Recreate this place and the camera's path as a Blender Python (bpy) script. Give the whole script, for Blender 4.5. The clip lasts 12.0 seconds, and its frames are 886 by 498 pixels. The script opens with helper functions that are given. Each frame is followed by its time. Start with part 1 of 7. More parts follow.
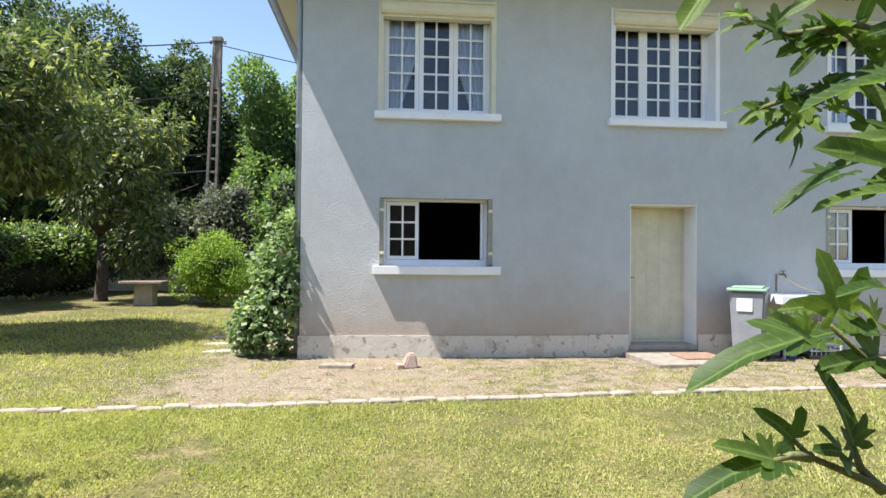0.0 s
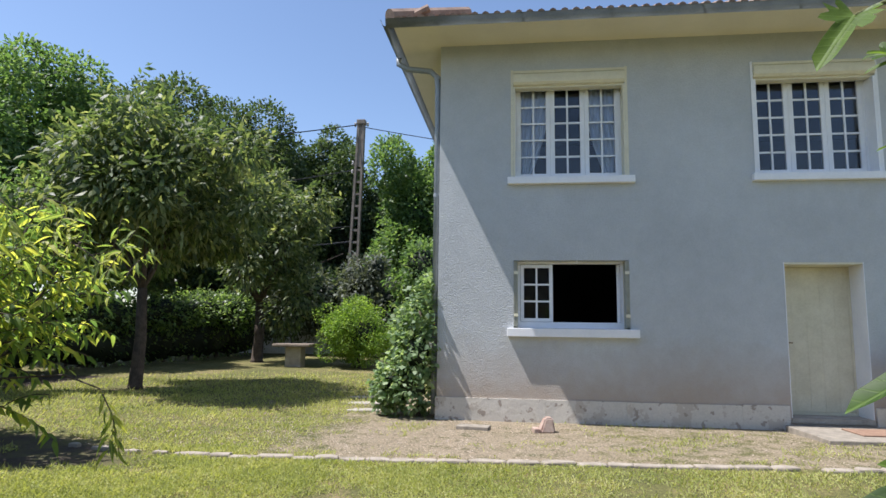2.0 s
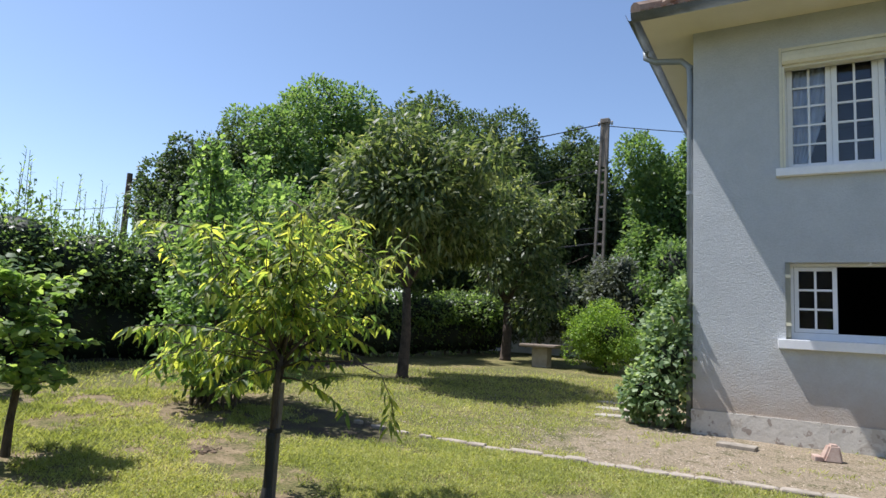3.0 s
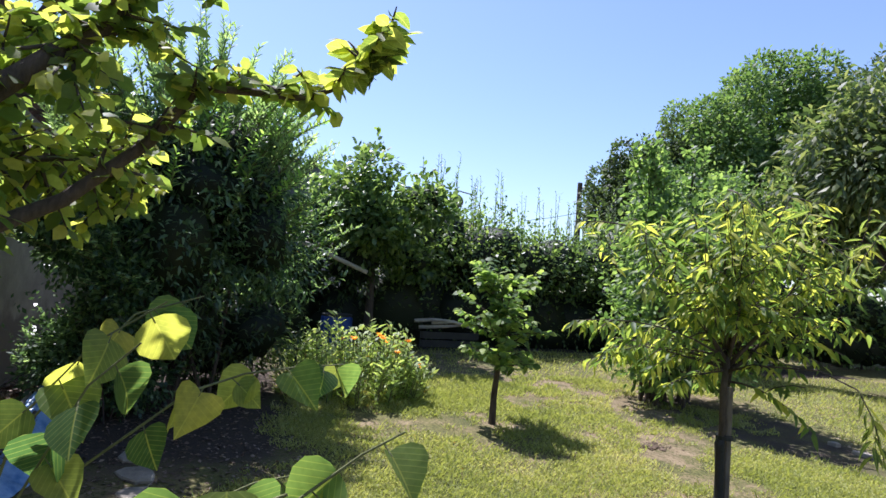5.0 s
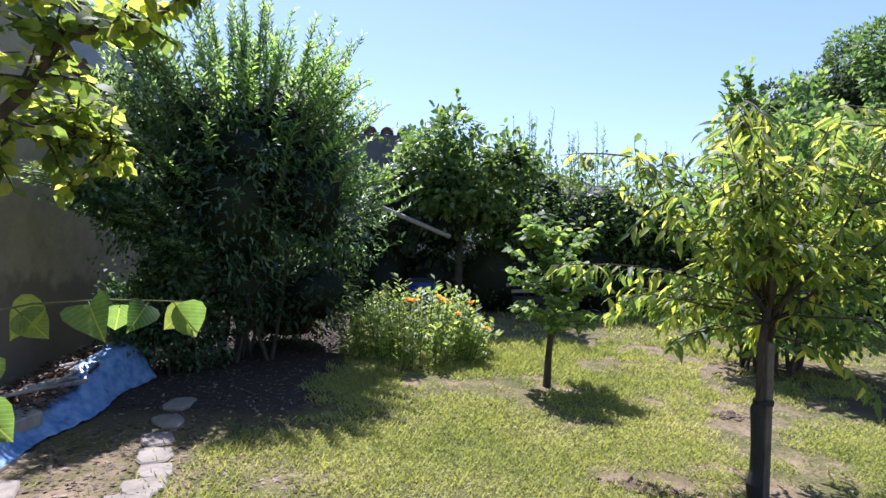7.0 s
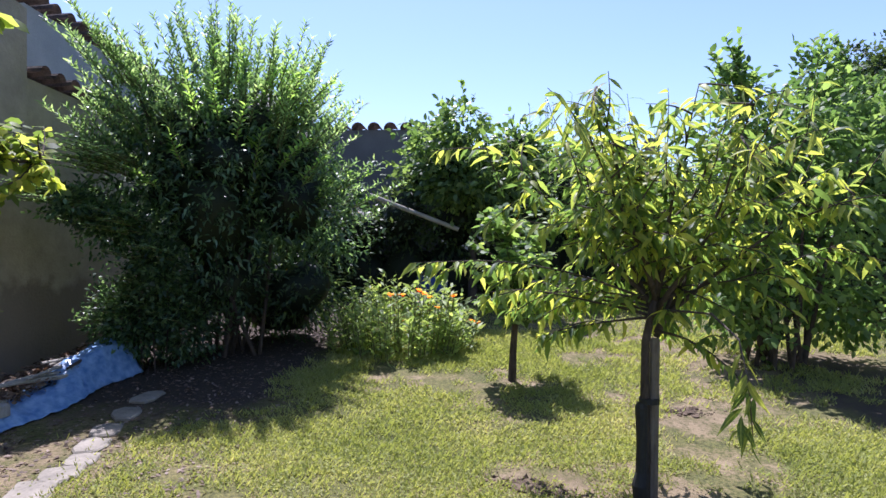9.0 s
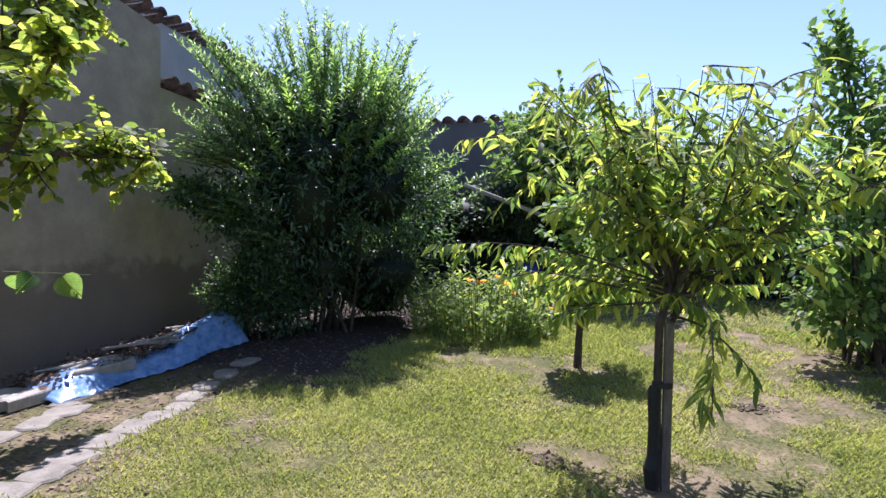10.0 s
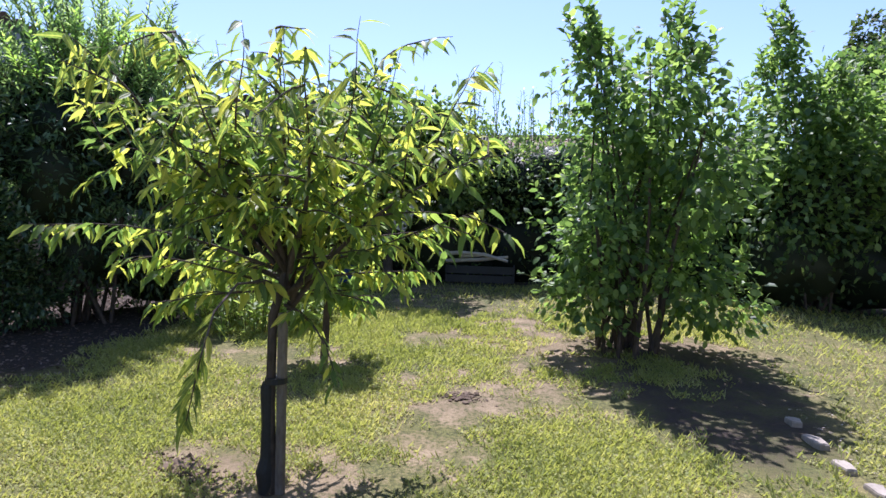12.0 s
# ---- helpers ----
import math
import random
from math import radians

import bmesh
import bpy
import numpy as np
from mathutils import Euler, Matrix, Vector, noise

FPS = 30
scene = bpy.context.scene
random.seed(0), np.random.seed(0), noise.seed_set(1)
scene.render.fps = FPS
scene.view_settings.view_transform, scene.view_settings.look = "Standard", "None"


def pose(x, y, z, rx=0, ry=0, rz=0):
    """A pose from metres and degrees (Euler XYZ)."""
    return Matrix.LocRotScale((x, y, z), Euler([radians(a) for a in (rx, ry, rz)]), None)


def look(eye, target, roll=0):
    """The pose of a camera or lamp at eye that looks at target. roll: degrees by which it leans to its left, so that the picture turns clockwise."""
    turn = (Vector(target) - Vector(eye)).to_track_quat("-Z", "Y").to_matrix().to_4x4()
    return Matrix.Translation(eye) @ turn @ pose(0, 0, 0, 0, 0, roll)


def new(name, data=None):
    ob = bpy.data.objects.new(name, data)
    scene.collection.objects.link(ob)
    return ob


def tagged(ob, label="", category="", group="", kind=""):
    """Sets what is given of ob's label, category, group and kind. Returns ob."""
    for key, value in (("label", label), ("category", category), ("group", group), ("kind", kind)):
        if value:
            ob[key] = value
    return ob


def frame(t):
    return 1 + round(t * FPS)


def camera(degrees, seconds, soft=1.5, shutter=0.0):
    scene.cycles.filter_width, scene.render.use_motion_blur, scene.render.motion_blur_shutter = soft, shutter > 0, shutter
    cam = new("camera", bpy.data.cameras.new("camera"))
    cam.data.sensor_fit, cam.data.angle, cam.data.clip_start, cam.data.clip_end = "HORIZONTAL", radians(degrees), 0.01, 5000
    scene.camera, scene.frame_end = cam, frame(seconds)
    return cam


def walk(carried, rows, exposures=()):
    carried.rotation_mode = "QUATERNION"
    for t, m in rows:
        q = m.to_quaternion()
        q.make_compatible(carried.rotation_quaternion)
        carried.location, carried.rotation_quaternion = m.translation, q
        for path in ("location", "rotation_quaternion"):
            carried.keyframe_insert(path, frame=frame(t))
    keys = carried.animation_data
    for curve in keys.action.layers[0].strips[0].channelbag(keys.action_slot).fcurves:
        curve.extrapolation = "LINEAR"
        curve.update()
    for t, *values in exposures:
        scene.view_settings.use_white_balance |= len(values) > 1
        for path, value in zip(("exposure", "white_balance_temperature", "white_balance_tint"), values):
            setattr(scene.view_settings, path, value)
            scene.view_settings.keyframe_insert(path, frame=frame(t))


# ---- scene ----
cam = camera(72.5, 12.0)
PATH = [
    (0, (0.223, 0.017, 1.376), (0.418, 2.008, 1.403), 0.5),
    (0.5, (0.207, -0.022, 1.341), (0.261, 1.977, 1.386), 0.1),
    (1, (0.2, -0.066, 1.315), (0.164, 1.931, 1.429), 0.1),
    (1.5, (0.191, -0.09, 1.299), (0.101, 1.896, 1.517), -0.1),
    (2, (0.171, -0.135, 1.296), (-0.064, 1.836, 1.541), 0.7),
    (2.5, (0.169, -0.225, 1.292), (-0.374, 1.685, 1.532), 1.9),
    (3, (0.165, -0.218, 1.298), (-0.821, 1.507, 1.525), 2.8),
    (3.5, (0.201, -0.25, 1.306), (-1.187, 1.175, 1.516), 3.5),
    (3.7, (0.209, -0.239, 1.301), (-1.298, 1.059, 1.509), 3.6),
    (5.3, (0.136, -0.064, 1.276), (-1.768, 0.536, 1.393), 3.7),
    (5.5, (0.097, 0.022, 1.261), (-1.818, 0.591, 1.363), 3.5),
    (6, (0.089, 0.217, 1.217), (-1.86, 0.659, 1.276), 2.9),
    (6.5, (0.164, 0.57, 1.221), (-1.818, 0.837, 1.258), 2.2),
    (7, (0.169, 0.852, 1.199), (-1.822, 1.04, 1.224), 2.1),
    (8.8, (0.227, 1.82, 1.257), (-1.772, 1.76, 1.25), 0.3),
    (9, (0.221, 1.941, 1.269), (-1.777, 1.845, 1.254), 0.3),
    (9.5, (0.234, 2.213, 1.241), (-1.755, 2.009, 1.227), 0.7),
    (10, (0.36, 2.554, 1.225), (-1.566, 2.018, 1.181), 0.9),
    (10.5, (0.294, 2.875, 1.217), (-1.578, 2.174, 1.161), 0.9),
    (11, (0.085, 3.213, 1.193), (-1.786, 2.509, 1.149), 0.8),
    (11.5, (-0.056, 3.566, 1.203), (-1.985, 3.039, 1.16), 1.0),
    (12, (-0.201, 3.879, 1.229), (-2.183, 3.624, 1.148), 1.5),
]
walk(cam, [(t, look(eye, target, roll)) for t, eye, target, roll in PATH],
     ((0.0, 1.21, 6550, 13), (0.5, 1.03, 6500, 13), (1.0, 0.91, 6450, 13), (2.0, 0.73, 6250, 14), (2.6, 0.62, 6200, 14), (3.5, 0.64, 6150, 14), (6.5, 0.95, 5750, 25), (9.5, 0.85, 5700, 25), (12.0, 0.93, 5700, 26)))

# ---- world, sun ----
TO_SUN = Vector((-1.0, -0.28, 2.03)).normalized()
world = bpy.data.worlds.new("world")
scene.world = world
world.use_nodes = True
wn = world.node_tree
sky = wn.nodes.new("ShaderNodeTexSky")
sky.sky_type = "NISHITA"
sky.sun_disc = False
sky.sun_elevation = math.asin(TO_SUN.z)
sky.sun_rotation = math.atan2(TO_SUN.x, TO_SUN.y)
sky.air_density = 1.0
sky.dust_density = 0.5
sky.ozone_density = 1.5
wn.nodes["Background"].inputs["Strength"].default_value = 0.112
wn.links.new(sky.outputs[0], wn.nodes["Background"].inputs["Color"])
sun_data = bpy.data.lights.new("sun", "SUN")
sun_data.energy = 5.0
sun_data.angle = radians(0.53)
sun_data.color = (1.0, 0.965, 0.91)
sun = new("sun", sun_data)
sun.rotation_euler = TO_SUN.to_track_quat("Z", "Y").to_euler()

rng = np.random.default_rng(7)


# ---- materials ----
def material(name, rough=0.8, metal=0.0):
    m = bpy.data.materials.new(name)
    m.use_nodes = True
    b = m.node_tree.nodes["Principled BSDF"]
    b.inputs["Roughness"].default_value = rough
    b.inputs["Metallic"].default_value = metal
    return m, m.node_tree, b


def coords(nt, obj=False):
    if obj:
        return nt.nodes.new("ShaderNodeTexCoord").outputs["Object"]
    return nt.nodes.new("ShaderNodeNewGeometry").outputs["Position"]


def noise_tex(nt, vec, scale, detail=4.0, rough=0.55):
    n = nt.nodes.new("ShaderNodeTexNoise")
    n.inputs["Scale"].default_value = scale
    n.inputs["Detail"].default_value = detail
    n.inputs["Roughness"].default_value = rough
    nt.links.new(vec, n.inputs["Vector"])
    return n.outputs["Fac"]


def ramp(nt, fac, stops):
    r = nt.nodes.new("ShaderNodeValToRGB")
    el = r.color_ramp.elements
    while len(el) < len(stops):
        el.new(0.5)
    for e, (p, c) in zip(el, stops):
        e.position = p
        e.color = (*c, 1) if len(c) == 3 else c
    nt.links.new(fac, r.inputs["Fac"])
    return r.outputs["Color"]


def mix(nt, fac, a, b, mode="MIX"):
    n = nt.nodes.new("ShaderNodeMix")
    n.data_type = "RGBA"
    n.blend_type = mode
    for i, v in ((0, fac), (6, a), (7, b)):
        if isinstance(v, (int, float)):
            n.inputs[i].default_value = v
        elif isinstance(v, tuple):
            n.inputs[i].default_value = (*v, 1)
        else:
            nt.links.new(v, n.inputs[i])
    return n.outputs[2]


def maths(nt, op, a, b=0.0, clamp=False):
    n = nt.nodes.new("ShaderNodeMath")
    n.operation = op
    n.use_clamp = clamp
    for i, v in ((0, a), (1, b)):
        if isinstance(v, (int, float)):
            n.inputs[i].default_value = v
        else:
            nt.links.new(v, n.inputs[i])
    return n.outputs[0]


def bump(nt, b, height, strength=0.4, dist=0.01):
    n = nt.nodes.new("ShaderNodeBump")
    n.inputs["Strength"].default_value = strength
    n.inputs["Distance"].default_value = dist
    nt.links.new(height, n.inputs["Height"])
    nt.links.new(n.outputs[0], b.inputs["Normal"])


def plain(name, c1, c2, scale=6.0, rough=0.8, metal=0.0, fine=60.0, strength=0.3, dist=0.004, obj=False):
    """Two tones mixed by broad noise, with a fine bump."""
    m, nt, b = material(name, rough, metal)
    v = coords(nt, obj)
    big = noise_tex(nt, v, scale, 5)
    small = noise_tex(nt, v, fine, 3)
    f = mix(nt, 0.35, big, small)
    nt.links.new(ramp(nt, f, [(0.35, c1), (0.65, c2)]), b.inputs["Base Color"])
    bump(nt, b, small, strength, dist)
    return m


def leaf_material(name, c_dark, c_mid, c_light, gloss=0.45, through_light=0.45, glow=None, single=False, patchy=0.0, spec=0.3):
    c_dark, c_mid, c_light = ((r, g, bl + 0.18 * g) for r, g, bl in (c_dark, c_mid, c_light))
    m, nt, b = material(name, max(gloss, 0.5) if spec < 0.5 else gloss)
    b.inputs["Specular IOR Level"].default_value = spec
    if single:
        rnd = nt.nodes.new("ShaderNodeObjectInfo").outputs["Random"]
    else:
        rnd = nt.nodes.new("ShaderNodeNewGeometry").outputs["Random Per Island"]
    v = coords(nt)
    n = noise_tex(nt, v, 2.0 if not patchy else 1.1, 4)
    f = maths(nt, "ADD", maths(nt, "MULTIPLY", rnd, 0.7 - patchy), maths(nt, "MULTIPLY", n, 0.3 + patchy))
    col = ramp(nt, f, [(0.1, c_dark), (0.5, c_mid), (0.88, c_light)])
    if single:
        sep = nt.nodes.new("ShaderNodeSeparateXYZ")
        nt.links.new(coords(nt, True), sep.inputs[0])
        across = maths(nt, "ABSOLUTE", sep.outputs[1])
        rib = ramp(nt, across, [(0.008, (1, 1, 1)), (0.022, (0, 0, 0))])
        wave = maths(nt, "SINE", maths(nt, "MULTIPLY", maths(nt, "SUBTRACT", sep.outputs[0], maths(nt, "MULTIPLY", across, 0.9)), 46.0))
        side = ramp(nt, wave, [(0.86, (0, 0, 0)), (0.98, (1, 1, 1))])
        veins = maths(nt, "ADD", rib, maths(nt, "MULTIPLY", side, 0.45), True)
        blotch = noise_tex(nt, coords(nt, True), 3.5, 4)
        col = mix(nt, 0.55, col, ramp(nt, blotch, [(0.3, (0.5, 0.55, 0.5)), (0.7, (1.15, 1.1, 1.0))]), "MULTIPLY")
        col = mix(nt, maths(nt, "MULTIPLY", veins, 0.28), col, tuple(min(1.0, c * 1.7 + 0.06) for c in c_light))
        bump(nt, b, veins, 0.5, 0.002)
    fine = noise_tex(nt, v, 60.0, 2)
    col = mix(nt, 0.25, col, ramp(nt, fine, [(0.3, (0.4, 0.4, 0.4)), (0.7, (1, 1, 1))]), "MULTIPLY")
    nt.links.new(col, b.inputs["Base Color"])
    tr = nt.nodes.new("ShaderNodeBsdfTranslucent")
    tcol = mix(nt, 0.8, col, glow or (1.0, 1.0, 0.4), "MULTIPLY")
    bright = mix(nt, 1.0, tcol, (2.3, 2.3, 2.3), "MULTIPLY")
    nt.links.new(bright, tr.inputs["Color"])
    mx = nt.nodes.new("ShaderNodeMixShader")
    mx.inputs[0].default_value = through_light
    nt.links.new(b.outputs[0], mx.inputs[1])
    nt.links.new(tr.outputs[0], mx.inputs[2])
    nt.links.new(mx.outputs[0], nt.nodes["Material Output"].inputs["Surface"])
    return m


def stucco_material(name, base, stain, rough_bump=0.5, scale=70.0, low_edge=0.45, high_edge=1.45, amount=0.85, mottle=0.18):
    m, nt, b = material(name, 0.92)
    v = coords(nt)
    big = noise_tex(nt, v, 0.6, 6)
    mid = noise_tex(nt, v, 5.0, 5)
    fine = noise_tex(nt, v, scale, 4, 0.65)
    col = ramp(nt, big, [(0.3, tuple(c * 0.92 for c in base)), (0.7, tuple(min(1, c * 1.05) for c in base))])
    col = mix(nt, mottle, col, ramp(nt, mid, [(0.3, (0.6, 0.6, 0.6)), (0.7, (1.05, 1.05, 1.05))]), "MULTIPLY")
    col = mix(nt, 0.35, col, ramp(nt, fine, [(0.3, (0.7, 0.7, 0.7)), (0.65, (1, 1, 1))]), "MULTIPLY")
    # damp, reddish splash stain over the lowest half metre
    sep = nt.nodes.new("ShaderNodeSeparateXYZ")
    nt.links.new(v, sep.inputs[0])
    edge = maths(nt, "MULTIPLY", maths(nt, "ADD", sep.outputs[2], maths(nt, "MULTIPLY", maths(nt, "ADD", big, mid), 0.5)), 0.25)
    low = ramp(nt, edge, [(low_edge / 4, (1, 1, 1)), (high_edge / 4, (0, 0, 0))])
    col = mix(nt, maths(nt, "MULTIPLY", low, amount), col, stain)
    nt.links.new(col, b.inputs["Base Color"])
    bump(nt, b, fine, rough_bump, 0.012)
    return m


def glass_material():
    m, nt, b = material("window glass", 0.03)
    b.inputs["Base Color"].default_value = (0.03, 0.035, 0.045, 1)
    b.inputs["IOR"].default_value = 1.5
    b.inputs["Transmission Weight"].default_value = 0.0
    t = nt.nodes.new("ShaderNodeBsdfTransparent")
    g = nt.nodes.new("ShaderNodeBsdfGlossy")
    g.inputs["Roughness"].default_value = 0.03
    fr = nt.nodes.new("ShaderNodeFresnel")
    fr.inputs["IOR"].default_value = 1.52
    mx = nt.nodes.new("ShaderNodeMixShader")
    nt.links.new(fr.outputs[0], mx.inputs[0])
    nt.links.new(t.outputs[0], mx.inputs[1])
    nt.links.new(g.outputs[0], mx.inputs[2])
    t.inputs["Color"].default_value = (0.93, 0.96, 1.0, 1)
    nt.links.new(mx.outputs[0], nt.nodes["Material Output"].inputs["Surface"])
    return m


def ground_material():
    m, nt, b = material("lawn and gravel", 0.95)
    v = coords(nt)
    big = noise_tex(nt, v, 0.7, 5)
    mid = noise_tex(nt, v, 4.0, 5, 0.6)
    fine = noise_tex(nt, v, 38.0, 4, 0.7)
    vfine = noise_tex(nt, v, 160.0, 2, 0.6)
    patch = mix(nt, 0.5, big, mid)
    grass = ramp(nt, patch, [(0.32, (0.09, 0.11, 0.03)), (0.5, (0.17, 0.165, 0.055)), (0.66, (0.33, 0.27, 0.14))])
    grass = mix(nt, 0.8, grass, ramp(nt, fine, [(0.35, (0.2, 0.22, 0.16)), (0.62, (1.2, 1.15, 1.0))]), "MULTIPLY")
    grass = mix(nt, 0.6, grass, ramp(nt, vfine, [(0.38, (0.35, 0.36, 0.3)), (0.6, (1.25, 1.2, 1.1))]), "MULTIPLY")
    soil = ramp(nt, mid, [(0.3, (0.13, 0.092, 0.05)), (0.7, (0.31, 0.235, 0.135))])
    soil = mix(nt, 0.5, soil, ramp(nt, fine, [(0.3, (0.5, 0.5, 0.5)), (0.7, (1.1, 1.1, 1.1))]), "MULTIPLY")
    gravel = ramp(nt, vfine, [(0.3, (0.18, 0.145, 0.105)), (0.55, (0.32, 0.265, 0.185)), (0.72, (0.47, 0.41, 0.30))])
    gravel = mix(nt, 0.6, gravel, ramp(nt, fine, [(0.36, (0.5, 0.47, 0.42)), (0.62, (1.2, 1.16, 1.08))]), "MULTIPLY")
    gravel = mix(nt, 0.5, gravel, ramp(nt, mid, [(0.3, (0.75, 0.72, 0.68)), (0.7, (1, 1, 1))]), "MULTIPLY")
    # Dark soil and litter, coloured deeper still to carry the shade on it.
    mulch_shade = ramp(nt, fine, [(0.3, (0.018, 0.013, 0.009)), (0.7, (0.075, 0.052, 0.036))])

    def zone(name, spread=0.7):
        a = nt.nodes.new("ShaderNodeAttribute")
        a.attribute_name = name
        noisy = mix(nt, 0.5, mid, fine)
        s = maths(nt, "ADD", a.outputs["Fac"], maths(nt, "MULTIPLY", maths(nt, "SUBTRACT", noisy, 0.5), spread * 4.5))
        return ramp(nt, s, [(0.36, (0, 0, 0)), (0.70, (1, 1, 1))])

    col = mix(nt, zone("bare"), grass, soil)
    col = mix(nt, zone("gravel"), col, gravel)
    col = mix(nt, zone("mulch_shade", 0.4), col, mulch_shade)
    nt.links.new(col, b.inputs["Base Color"])
    h = mix(nt, 0.5, fine, vfine)
    bump(nt, b, h, 0.7, 0.03)
    return m


def bark_material(name, c1, c2):
    m, nt, b = material(name, 0.95)
    v = coords(nt)
    mp = nt.nodes.new("ShaderNodeMapping")
    mp.inputs["Scale"].default_value = (1, 1, 0.25)
    nt.links.new(v, mp.inputs[0])
    n = noise_tex(nt, mp.outputs[0], 60.0, 4, 0.7)
    big = noise_tex(nt, v, 9.0, 3)
    nt.links.new(mix(nt, 0.5, ramp(nt, n, [(0.35, c1), (0.65, c2)]), ramp(nt, big, [(0.35, c1), (0.65, c2)])), b.inputs["Base Color"])
    bump(nt, b, n, 0.8, 0.01)
    return m


